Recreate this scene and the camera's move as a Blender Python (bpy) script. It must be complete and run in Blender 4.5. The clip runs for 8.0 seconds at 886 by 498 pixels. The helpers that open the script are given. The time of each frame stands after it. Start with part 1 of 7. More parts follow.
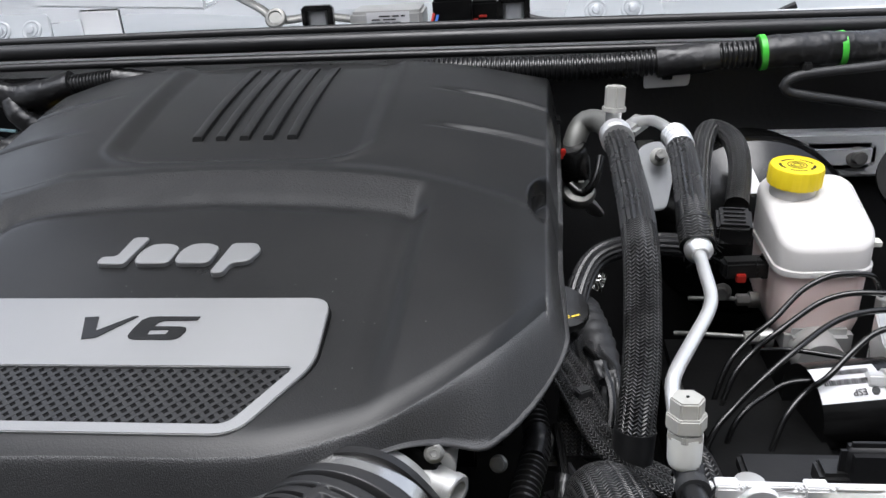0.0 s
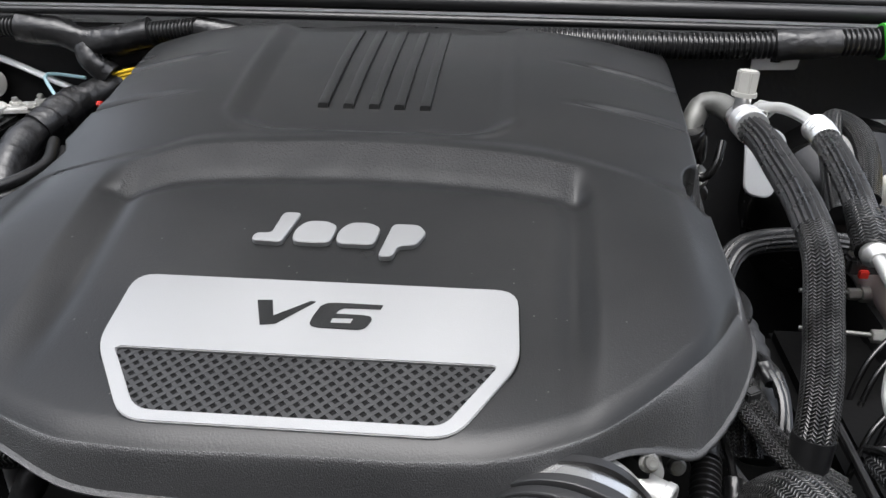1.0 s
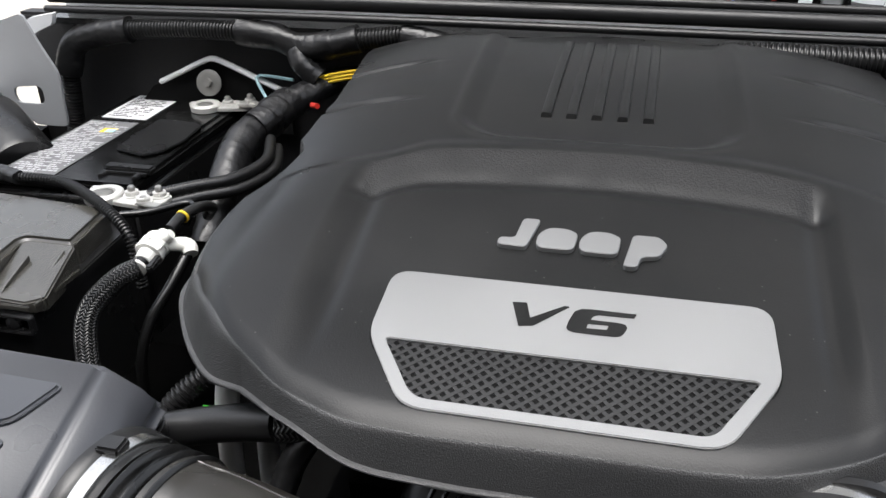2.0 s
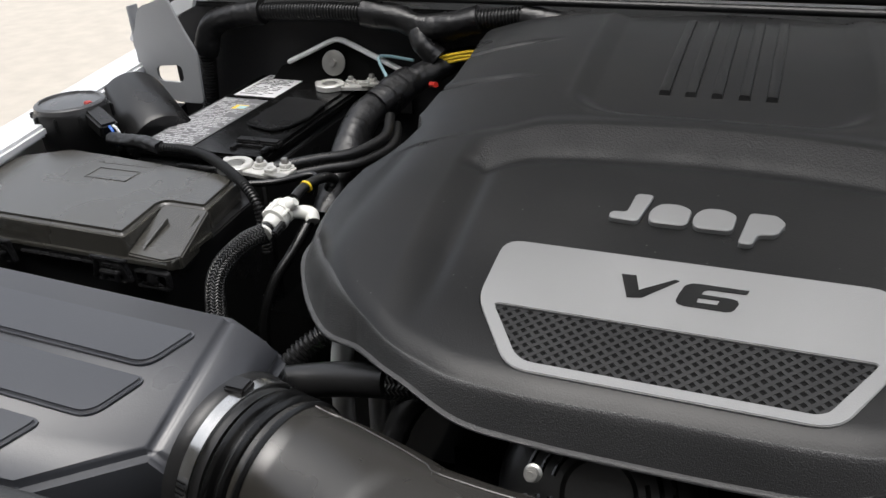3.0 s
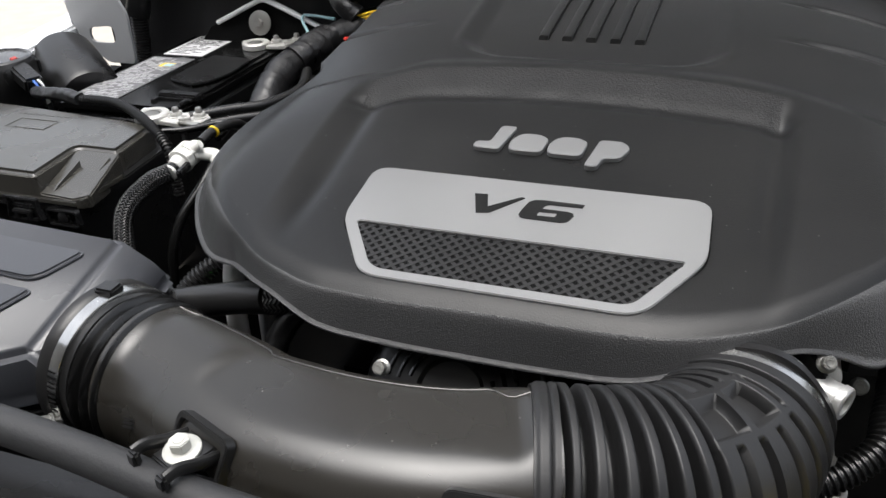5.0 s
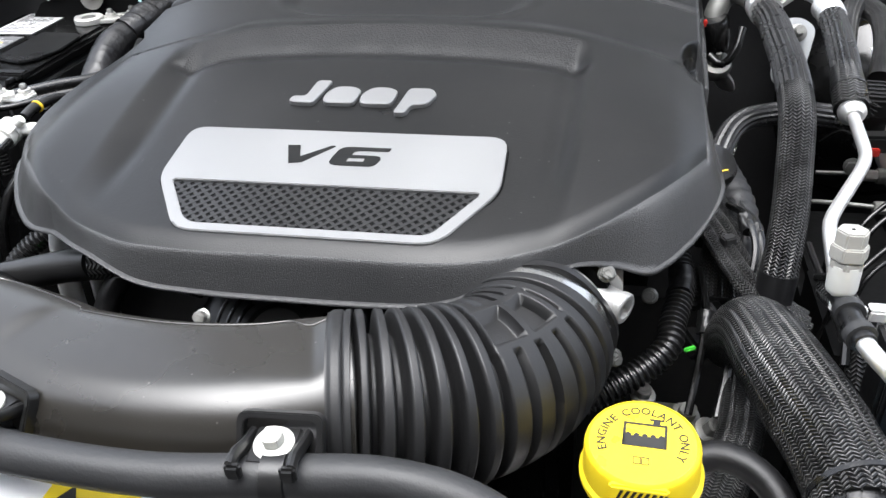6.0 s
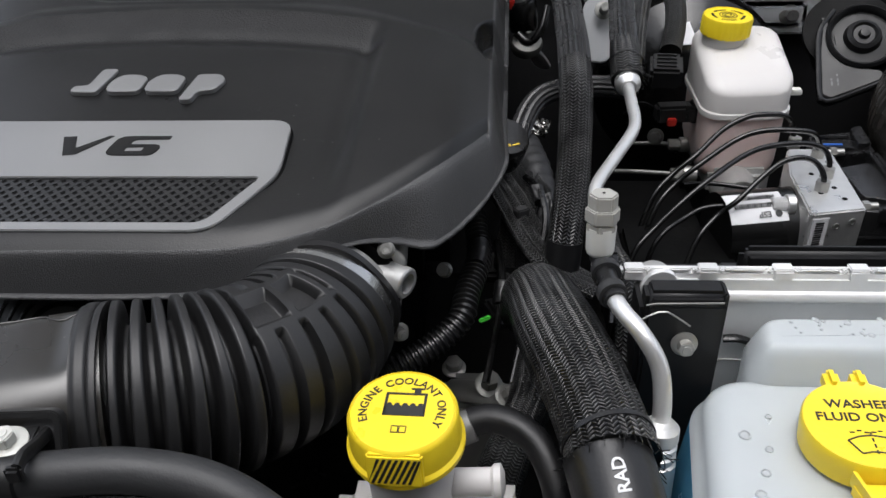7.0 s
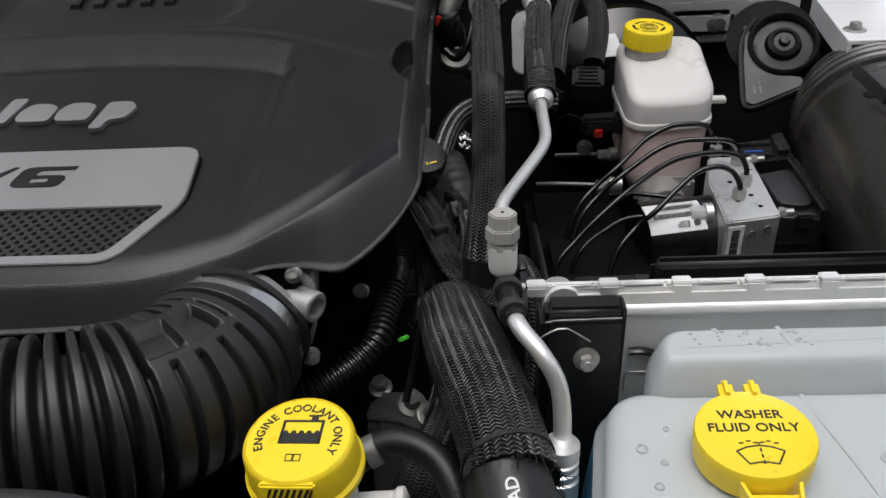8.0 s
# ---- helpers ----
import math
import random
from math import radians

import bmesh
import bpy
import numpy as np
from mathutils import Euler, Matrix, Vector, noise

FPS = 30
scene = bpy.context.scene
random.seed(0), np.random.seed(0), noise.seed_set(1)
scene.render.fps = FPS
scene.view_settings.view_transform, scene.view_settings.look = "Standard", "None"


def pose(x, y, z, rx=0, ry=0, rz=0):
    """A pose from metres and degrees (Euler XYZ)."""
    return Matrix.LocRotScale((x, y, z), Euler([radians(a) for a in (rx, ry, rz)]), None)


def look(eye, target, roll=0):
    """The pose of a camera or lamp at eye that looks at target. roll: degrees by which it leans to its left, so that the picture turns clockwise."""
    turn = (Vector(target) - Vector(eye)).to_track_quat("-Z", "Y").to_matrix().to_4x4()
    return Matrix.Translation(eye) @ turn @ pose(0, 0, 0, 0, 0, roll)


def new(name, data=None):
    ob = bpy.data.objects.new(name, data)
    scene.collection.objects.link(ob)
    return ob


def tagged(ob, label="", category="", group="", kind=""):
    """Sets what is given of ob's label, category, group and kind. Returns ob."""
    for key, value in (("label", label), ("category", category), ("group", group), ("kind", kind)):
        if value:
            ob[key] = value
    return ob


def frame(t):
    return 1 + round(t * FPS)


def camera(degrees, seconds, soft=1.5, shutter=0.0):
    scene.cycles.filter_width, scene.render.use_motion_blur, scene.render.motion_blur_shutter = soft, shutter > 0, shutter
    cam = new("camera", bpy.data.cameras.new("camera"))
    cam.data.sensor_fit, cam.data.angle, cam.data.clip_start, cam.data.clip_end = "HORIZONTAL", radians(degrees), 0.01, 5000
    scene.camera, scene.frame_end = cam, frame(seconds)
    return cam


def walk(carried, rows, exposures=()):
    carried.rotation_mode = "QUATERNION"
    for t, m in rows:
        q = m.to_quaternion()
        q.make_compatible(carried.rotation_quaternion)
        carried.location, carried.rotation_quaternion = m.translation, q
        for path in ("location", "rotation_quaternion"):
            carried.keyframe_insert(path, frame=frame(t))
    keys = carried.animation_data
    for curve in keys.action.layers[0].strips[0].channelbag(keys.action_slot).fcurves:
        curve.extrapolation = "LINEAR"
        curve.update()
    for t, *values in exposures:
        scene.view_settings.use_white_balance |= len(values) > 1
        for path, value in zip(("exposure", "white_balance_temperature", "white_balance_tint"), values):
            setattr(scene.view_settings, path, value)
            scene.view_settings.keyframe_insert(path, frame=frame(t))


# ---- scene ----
cam = camera(57.4, 8.0)
PATH = [
    (0, (0.253, 0.029, 1.35), (0.03, 1.828, 0.504), -3.5),
    (0.5, (0.173, 0.048, 1.369), (0.008, 1.814, 0.444), -2.5),
    (1, (0.11, 0.049, 1.366), (-0.03, 1.8, 0.411), 0.3),
    (1.5, (0.063, 0.043, 1.37), (-0.224, 1.786, 0.433), -1.1),
    (2, (0.02, 0.02, 1.377), (-0.38, 1.736, 0.43), -0.7),
    (2.2, (0.014, 0.012, 1.383), (-0.46, 1.701, 0.421), -1.8),
    (3.3, (0.034, -0.001, 1.366), (-0.653, 1.614, 0.407), -2.5),
    (3.5, (0.04, -0.005, 1.364), (-0.656, 1.606, 0.405), -2.2),
    (4, (0.058, -0.019, 1.362), (-0.634, 1.592, 0.399), -1.3),
    (4.2, (0.068, -0.023, 1.362), (-0.616, 1.591, 0.398), -1.3),
    (5.3, (0.145, -0.034, 1.349), (-0.412, 1.598, 0.337), -3.5),
    (5.5, (0.159, -0.039, 1.348), (-0.318, 1.611, 0.323), -2.8),
    (6, (0.189, -0.048, 1.345), (-0.184, 1.606, 0.283), -3.2),
    (6.5, (0.223, -0.05, 1.342), (-0.013, 1.622, 0.27), -2.5),
    (7, (0.265, -0.044, 1.338), (0.141, 1.626, 0.245), -2.0),
    (7.5, (0.296, -0.038, 1.338), (0.22, 1.639, 0.251), -2.4),
    (8, (0.31, -0.039, 1.344), (0.244, 1.645, 0.266), -2.8),
]
EXPOSURES = [(0.0, 1.30, 6200, 11), (0.5, 1.48, 6250, 11), (1.5, 1.66, 6400, 10), (2.0, 1.40, 6450, 10), (3.5, 0.82, 6550, 10), (4.0, 0.84, 6550, 10), (5.5, 1.58, 6400, 10), (6.0, 1.96, 6250, 10), (6.5, 1.54, 6200, 10), (7.0, 0.72, 6300, 11), (8.0, 0.40, 6450, 11)]
walk(cam, [(t, look(eye, target, roll)) for t, eye, target, roll in PATH], EXPOSURES)

# ---- world and light ----
world = bpy.data.worlds.new("overcast_sky")
scene.world = world
world.use_nodes = True
wn = world.node_tree
sky = wn.nodes.new("ShaderNodeTexSky")
sky.sky_type = 'NISHITA'
sky.sun_disc = False
sky.sun_elevation = radians(78)
sky.sun_rotation = radians(200)
sky.dust_density = 4.0
pale = wn.nodes.new("ShaderNodeHueSaturation")
pale.inputs["Saturation"].default_value = 0.30
wn.links.new(sky.outputs[0], pale.inputs["Color"])
wn.links.new(pale.outputs[0], wn.nodes["Background"].inputs[0])
wn.nodes["Background"].inputs[1].default_value = 0.15
sun = new("sun", bpy.data.lights.new("sun", 'SUN'))
sun.data.energy = 0.9
sun.data.angle = radians(50)
sun.data.color = (1.0, 0.985, 0.96)
sun.matrix_world = look((0, 0, 5), (0.35, 0.45, 0.0))


# ---- materials ----
def mat(name, col, rough=0.5, metal=0.0, bump=0.0, scale=400.0, var=0.15, vscale=25.0, rvar=0.08, coat=0.0, spec=0.5, mid=0.0):
    """A surface with colour and gloss that vary at a large scale and relief at a fine one."""
    m = bpy.data.materials.new(name)
    m.use_nodes = True
    nt = m.node_tree
    b = nt.nodes["Principled BSDF"]
    b.inputs["Metallic"].default_value = metal
    b.inputs["Coat Weight"].default_value = coat
    b.inputs["Specular IOR Level"].default_value = spec
    geo = nt.nodes.new("ShaderNodeTexCoord")
    n1 = nt.nodes.new("ShaderNodeTexNoise")
    n1.inputs["Scale"].default_value = vscale
    n1.inputs["Detail"].default_value = 5
    nt.links.new(geo.outputs["Object"], n1.inputs["Vector"])
    ramp = nt.nodes.new("ShaderNodeMix")
    ramp.data_type = 'RGBA'
    ramp.inputs[6].default_value = (*[c * (1 - var) for c in col], 1)
    ramp.inputs[7].default_value = (*[min(1, c * (1 + var)) for c in col], 1)
    nt.links.new(n1.outputs["Fac"], ramp.inputs[0])
    nt.links.new(ramp.outputs[2], b.inputs["Base Color"])
    mr = nt.nodes.new("ShaderNodeMapRange")
    mr.inputs[1].default_value, mr.inputs[2].default_value = 0.3, 0.7
    mr.inputs[3].default_value, mr.inputs[4].default_value = max(0.02, rough - rvar), min(1, rough + rvar)
    nt.links.new(n1.outputs["Fac"], mr.inputs[0])
    nt.links.new(mr.outputs[0], b.inputs["Roughness"])
    if bump:
        n2 = nt.nodes.new("ShaderNodeTexNoise")
        n2.inputs["Scale"].default_value = scale
        n2.inputs["Detail"].default_value = 3
        nt.links.new(geo.outputs["Object"], n2.inputs["Vector"])
        bp = nt.nodes.new("ShaderNodeBump")
        bp.inputs["Strength"].default_value = bump
        bp.inputs["Distance"].default_value = 0.001
        nt.links.new(n2.outputs["Fac"], bp.inputs["Height"])
        nt.links.new(bp.outputs[0], b.inputs["Normal"])
    return m


def dusty(name, col, *args, **kw):
    """A dark moulded plastic with a sparse scatter of pale dust specks."""
    m = mat(name, col, *args, **kw)
    nt = m.node_tree
    b = nt.nodes["Principled BSDF"]
    tc = nt.nodes.new("ShaderNodeTexCoord")
    cells = nt.nodes.new("ShaderNodeTexVoronoi")
    cells.inputs["Scale"].default_value = 150
    nt.links.new(tc.outputs["Object"], cells.inputs["Vector"])
    size = nt.nodes.new("ShaderNodeMapRange")
    size.inputs[1].default_value, size.inputs[2].default_value = 0.05, 0.11
    size.inputs[3].default_value, size.inputs[4].default_value = 1.0, 0.0
    nt.links.new(cells.outputs["Distance"], size.inputs[0])
    sep = nt.nodes.new("ShaderNodeSeparateColor")
    nt.links.new(cells.outputs["Color"], sep.inputs[0])
    rare = maths(nt, 'GREATER_THAN', sep.outputs[0], 0.86)
    film = nt.nodes.new("ShaderNodeTexNoise")
    film.inputs["Scale"].default_value = 7
    film.inputs["Detail"].default_value = 8
    nt.links.new(tc.outputs["Object"], film.inputs["Vector"])
    haze = nt.nodes.new("ShaderNodeMapRange")
    haze.inputs[1].default_value, haze.inputs[2].default_value = 0.45, 0.75
    haze.inputs[3].default_value, haze.inputs[4].default_value = 0.0, 0.018
    nt.links.new(film.outputs["Fac"], haze.inputs[0])
    spots = maths(nt, 'MULTIPLY', maths(nt, 'MULTIPLY', size.outputs[0], rare), 0.30)
    mix = nt.nodes.new("ShaderNodeMix")
    mix.data_type = 'RGBA'
    old = b.inputs["Base Color"].links[0].from_socket
    nt.links.new(maths(nt, 'ADD', spots, haze.outputs[0]), mix.inputs[0])
    nt.links.new(old, mix.inputs[6])
    mix.inputs[7].default_value = (0.30, 0.29, 0.27, 1)
    nt.links.new(mix.outputs[2], b.inputs["Base Color"])
    return m


def maths(nt, op, a, b=None):
    n = nt.nodes.new("ShaderNodeMath")
    n.operation = op
    for i, v in enumerate((a, b)):
        if v is None:
            continue
        if isinstance(v, (int, float)):
            n.inputs[i].default_value = v
        else:
            nt.links.new(v, n.inputs[i])
    return n.outputs[0]


def braid(name, columns, pitch, dark=0.0025, light=0.036, rough=0.42):
    """Woven sleeve: columns of slanted threads that alternate in direction, along the tube's own u and v."""
    m = bpy.data.materials.new(name)
    m.use_nodes = True
    nt = m.node_tree
    b = nt.nodes["Principled BSDF"]
    uv = nt.nodes.new("ShaderNodeUVMap")
    sep = nt.nodes.new("ShaderNodeSeparateXYZ")
    nt.links.new(uv.outputs[0], sep.inputs[0])
    un = maths(nt, 'MULTIPLY', sep.outputs[0], float(columns))
    fr = maths(nt, 'FRACT', un)
    par = maths(nt, 'MODULO', maths(nt, 'FLOOR', un), 2.0)
    sgn = maths(nt, 'SUBTRACT', maths(nt, 'MULTIPLY', par, 2.0), 1.0)
    diag = maths(nt, 'ADD', maths(nt, 'DIVIDE', sep.outputs[1], pitch), maths(nt, 'MULTIPLY', maths(nt, 'MULTIPLY', sgn, fr), 0.85))
    w = maths(nt, 'ABSOLUTE', maths(nt, 'SUBTRACT', maths(nt, 'FRACT', maths(nt, 'ADD', diag, 50.0)), 0.5))
    stripe = maths(nt, 'SUBTRACT', 1.0, maths(nt, 'MULTIPLY', w, 2.0))
    c = maths(nt, 'SUBTRACT', 1.0, maths(nt, 'MULTIPLY', maths(nt, 'ABSOLUTE', maths(nt, 'SUBTRACT', fr, 0.5)), 2.0))
    h = maths(nt, 'MULTIPLY', stripe, maths(nt, 'POWER', maths(nt, 'ADD', c, 0.12), 0.22))
    noi = nt.nodes.new("ShaderNodeTexNoise")
    noi.inputs["Scale"].default_value = 60
    tc = nt.nodes.new("ShaderNodeTexCoord")
    nt.links.new(tc.outputs["Object"], noi.inputs["Vector"])
    h2 = maths(nt, 'MULTIPLY', h, maths(nt, 'ADD', noi.outputs["Fac"], 0.4))
    mr = nt.nodes.new("ShaderNodeMapRange")
    mr.inputs[1].default_value, mr.inputs[2].default_value = 0.50, 0.88
    nt.links.new(h2, mr.inputs[0])
    mix = nt.nodes.new("ShaderNodeMix")
    mix.data_type = 'RGBA'
    mix.inputs[6].default_value = (dark, dark, dark, 1)
    mix.inputs[7].default_value = (light, light, light, 1)
    nt.links.new(mr.outputs[0], mix.inputs[0])
    nt.links.new(mix.outputs[2], b.inputs["Base Color"])
    b.inputs["Roughness"].default_value = rough
    b.inputs["Specular IOR Level"].default_value = 0.4
    bp = nt.nodes.new("ShaderNodeBump")
    bp.inputs["Strength"].default_value = 0.9
    bp.inputs["Distance"].default_value = 0.0012
    nt.links.new(h, bp.inputs["Height"])
    nt.links.new(bp.outputs[0], b.inputs["Normal"])
    return m


def translucent(name, col, rough=0.4, weight=0.25, sss=0.0):
    """Milky polythene that lets some light through."""
    m = mat(name, col, rough, var=0.05, vscale=18, bump=0.05, scale=120)
    b = m.node_tree.nodes["Principled BSDF"]
    b.inputs["Transmission Weight"].default_value = weight
    b.inputs["IOR"].default_value = 1.4
    b.inputs["Subsurface Weight"].default_value = sss
    b.inputs["Subsurface Radius"].default_value = (0.02, 0.02, 0.02)
    b.inputs["Subsurface Scale"].default_value = 0.5
    return m


RAMP = mat("cover_coarse_plastic", (0.0075, 0.0077, 0.0080), 0.52, bump=0.60, scale=520, var=0.25, vscale=30, spec=0.26)
COVER = dusty("cover_plastic", (0.0058, 0.0060, 0.0061), 0.32, bump=0.15, scale=800, var=0.10, vscale=9, rvar=0.05, spec=0.33)
# grained lip, paler than COVER: light on its front is put into the colour
LIT_GRAIN = mat("cover_lit_grained_plastic", (0.034, 0.0344, 0.0352), 0.37, bump=0.60, scale=1100, var=0.14, vscale=30, rvar=0.06)
DUCTM = dusty("satin_duct_plastic", (0.0165, 0.0150, 0.0125), 0.27, bump=0.04, scale=900, var=0.12, vscale=12, rvar=0.04, spec=0.72)
SATIN = mat("satin_black_plastic", (0.0105, 0.0105, 0.0107), 0.31, spec=0.48, bump=0.10, scale=500, var=0.15, vscale=12)
BOX = mat("airbox_plastic", (0.032, 0.034, 0.040), 0.36, spec=0.85, bump=0.07, scale=700, var=0.12, vscale=6, rvar=0.10)
FUSE = mat("fuse_lid_plastic", (0.045, 0.043, 0.037), 0.26, spec=1.0, bump=0.08, scale=600, var=0.12, vscale=14)
RUBBER = mat("black_rubber", (0.0085, 0.0085, 0.009), 0.31, bump=0.15, scale=350, var=0.2, vscale=18)
HOSE = mat("matt_rubber_hose", (0.020, 0.0205, 0.0215), 0.52, bump=0.25, scale=400, var=0.15, vscale=20)
# darker than plain black plastic: the shade of deep gaps is in the colour
BLACK = mat("dull_shade_black", (0.0025, 0.0025, 0.0025), 0.6, bump=0.2, scale=200, var=0.3, spec=0.1)
MODULEM = mat("satin_module_plastic", (0.011, 0.011, 0.0115), 0.24, spec=0.7, bump=0.12, scale=500, var=0.2, vscale=40)
GLOSS = mat("glossy_black_paint", (0.004, 0.004, 0.004), 0.22, bump=0.05, scale=80, var=0.3)
TAPE = mat("crinkled_black_tape", (0.0085, 0.0085, 0.009), 0.38, bump=1.0, scale=110, var=0.25, vscale=40, rvar=0.12)
SEAL = mat("rubber_seal", (0.011, 0.011, 0.0115), 0.36, bump=0.1, scale=300, var=0.15, spec=0.45)
FELT = mat("black_firewall_liner", (0.021, 0.021, 0.022), 0.6, spec=0.35, bump=0.5, scale=160, var=0.3, vscale=12)
SILVER = mat("satin_silver", (0.250, 0.252, 0.253), 0.37, metal=0.5, bump=0.16, scale=1100, var=0.05, vscale=8)
ALU = mat("cast_aluminium", (0.44, 0.44, 0.43), 0.44, metal=0.6, bump=0.3, scale=260, var=0.18, vscale=35, rvar=0.12)
ALU2 = mat("drawn_aluminium", (0.70, 0.70, 0.69), 0.36, metal=0.8, bump=0.1, scale=140, var=0.12, vscale=40)
CLAMP = mat("bright_clamp_steel", (0.55, 0.55, 0.54), 0.22, metal=1.0, var=0.2, vscale=60)
MACHINED = mat("machined_aluminium", (0.74, 0.74, 0.73), 0.36, metal=0.85, bump=0.22, scale=420, var=0.16, vscale=60, rvar=0.12)
MATTALU = mat("matt_aluminium", (0.78, 0.78, 0.775), 0.48, metal=0.6, bump=0.2, scale=200, var=0.12, vscale=40, rvar=0.1)
STEEL = mat("zinc_steel", (0.40, 0.395, 0.375), 0.36, metal=0.8, bump=0.25, scale=300, var=0.2, vscale=60)
WHITE = mat("white_car_paint", (0.80, 0.81, 0.82), 0.20, coat=0.6, bump=0.0, var=0.03, vscale=4)
GREYP = mat("grey_primer_steel", (0.33, 0.34, 0.35), 0.42, bump=0.15, scale=200, var=0.10, vscale=15)
YELLOW = mat("yellow_plastic", (0.82, 0.615, 0.022), 0.34, bump=0.1, scale=300, var=0.06, vscale=40)
YELLOW2 = mat("yellow_cap_plastic", (0.80, 0.61, 0.015), 0.40, bump=0.15, scale=300, var=0.10, vscale=50)
CAPG = mat("grey_cap_plastic", (0.34, 0.335, 0.31), 0.5, bump=0.2, scale=300, var=0.10, vscale=60)
MILK = translucent("milky_reservoir", (0.62, 0.605, 0.59), 0.34, 0.06, 0.6)
# pinkish stain, made paler than MILK in place of light shining through
PINKISH = translucent("lit_stained_milky_plastic", (0.86, 0.70, 0.66), 0.36, 0.06, 0.6)
TANK = translucent("washer_tank_plastic", (0.60, 0.64, 0.65), 0.20, 0.32, 0.4)
TANKB = translucent("fluid_filled_tank_plastic", (0.11, 0.36, 0.56), 0.22, 0.2, 0.2)
PAPER = mat("white_label", (0.62, 0.62, 0.63), 0.45, var=0.05, vscale=30)
PAPERG = mat("grey_label", (0.13, 0.13, 0.135), 0.45, var=0.15, vscale=60)
PAPERM = mat("worn_label_print", (0.46, 0.46, 0.47), 0.5, var=0.35, vscale=60)
GREYL = mat("glossy_grey_lid", (0.055, 0.055, 0.057), 0.22, var=0.2, vscale=40)
INK = mat("black_ink", (0.012, 0.012, 0.012), 0.5)
GREEN = mat("green_tape", (0.06, 0.48, 0.04), 0.4, var=0.1)
RED = mat("red_plastic", (0.42, 0.02, 0.012), 0.4, var=0.1)
BLUEP = mat("blue_plastic", (0.03, 0.12, 0.45), 0.4, var=0.1)
CYAN = mat("pale_blue_wire", (0.35, 0.55, 0.60), 0.45, var=0.1)
WIREY = mat("yellow_wire", (0.80, 0.55, 0.03), 0.45, var=0.1)
NYLON = mat("white_nylon", (0.68, 0.68, 0.645), 0.4, bump=0.1, scale=200, var=0.08, vscale=60)
TERM = mat("pale_cast_terminal_metal", (0.58, 0.575, 0.55), 0.42, metal=0.4, bump=0.3, scale=300, var=0.2, vscale=60)
BELLOWM = mat("matt_bellows_rubber", (0.0108, 0.0108, 0.0112), 0.46, bump=0.14, scale=350, var=0.2, vscale=18)
SLEEVE = mat("ribbed_sleeve_plastic", (0.012, 0.012, 0.0125), 0.30, bump=0.3, scale=500, var=0.3, vscale=60)
HORNM = mat("grey_horn_plastic", (0.022, 0.022, 0.0225), 0.42, spec=0.35, bump=0.1, scale=400, var=0.15, vscale=40)
BRACKETM = mat("matt_black_bracket_paint", (0.006, 0.006, 0.0065), 0.45, spec=0.35, bump=0.1, scale=300, var=0.2, vscale=40)
BOLTW = mat("pale_bolt_coating", (0.50, 0.50, 0.465), 0.45, metal=0.2, bump=0.3, scale=300, var=0.2, vscale=70)
SAND = mat("sandy_concrete", (0.42, 0.385, 0.335), 0.9, bump=0.6, scale=60, var=0.22, vscale=6)
WALLM = mat("dull_screen", (0.11, 0.108, 0.104), 0.9, bump=0.3, scale=40, var=0.2, vscale=3)
HOODM = mat("painted_bonnet_underside", (0.72, 0.73, 0.74), 0.45, var=0.06)
GREYC = mat("pale_grey_cowl_paint", (0.34, 0.36, 0.375), 0.35, coat=0.3, bump=0.05, scale=120, var=0.12, vscale=9)
DULL = mat("dull_zinc", (0.17, 0.17, 0.16), 0.45, metal=0.6, bump=0.3, scale=300, var=0.3, vscale=70)
BRAID_BIG = braid("wide_braided_sleeve", 46, 0.0025, dark=0.0012, light=0.17, rough=0.28)
BRAID = braid("braided_sleeve", 28, 0.0023, dark=0.0012, light=0.16, rough=0.30)
BRAID_S = braid("fine_braided_sleeve", 18, 0.0028, dark=0.0012, light=0.15, rough=0.32)


# ---- mesh helpers ----
def sstep(a, b, x):
    t = min(1.0, max(0.0, (x - a) / (b - a)))
    return t * t * (3 - 2 * t)


def mesh_of(bm, material, angle=38):
    me = bpy.data.meshes.new("m")
    bm.to_mesh(me)
    bm.free()
    me.shade_smooth()
    me.set_sharp_from_angle(angle=radians(angle))
    for m in (material if isinstance(material, (list, tuple)) else (material,)):
        me.materials.append(m)
    return me


def thing(name, at, label, category, group="", kind=""):
    ob = new(name)
    ob.location = at
    ob.empty_display_size = 0.02
    return tagged(ob, label, category, group, kind)


def part(name, bm, material, parent, label="", angle=38):
    me = mesh_of(bm, material, angle) if isinstance(bm, bmesh.types.BMesh) else bm
    me.name = name
    ob = new(name, me)
    ob.parent = parent
    if parent.type == 'EMPTY':
        ob.matrix_parent_inverse = Matrix.Translation(parent.location).inverted()
    return tagged(ob, label)


def shift(ob, x, y, z, names=()):
    """Moves the meshes under a thing, or those of the given names."""
    for c in ob.children:
        if not names or c.name.split(".")[0] in names:
            c.data.transform(Matrix.Translation((x, y, z)))
            shift(c, x, y, z)


def solo(name, bm, material, label, category, group="", kind="", angle=38):
    """A thing that is one mesh."""
    ob = new(name, mesh_of(bm, material, angle))
    ob.data.name = name
    return tagged(ob, label, category, group, kind)


def merge(*bms):
    out = bmesh.new()
    for b in bms:
        me = bpy.data.meshes.new("t")
        b.to_mesh(me)
        b.free()
        out.from_mesh(me)
        bpy.data.meshes.remove(me)
    return out


def moved(bm, m):
    bm.transform(m)
    return bm


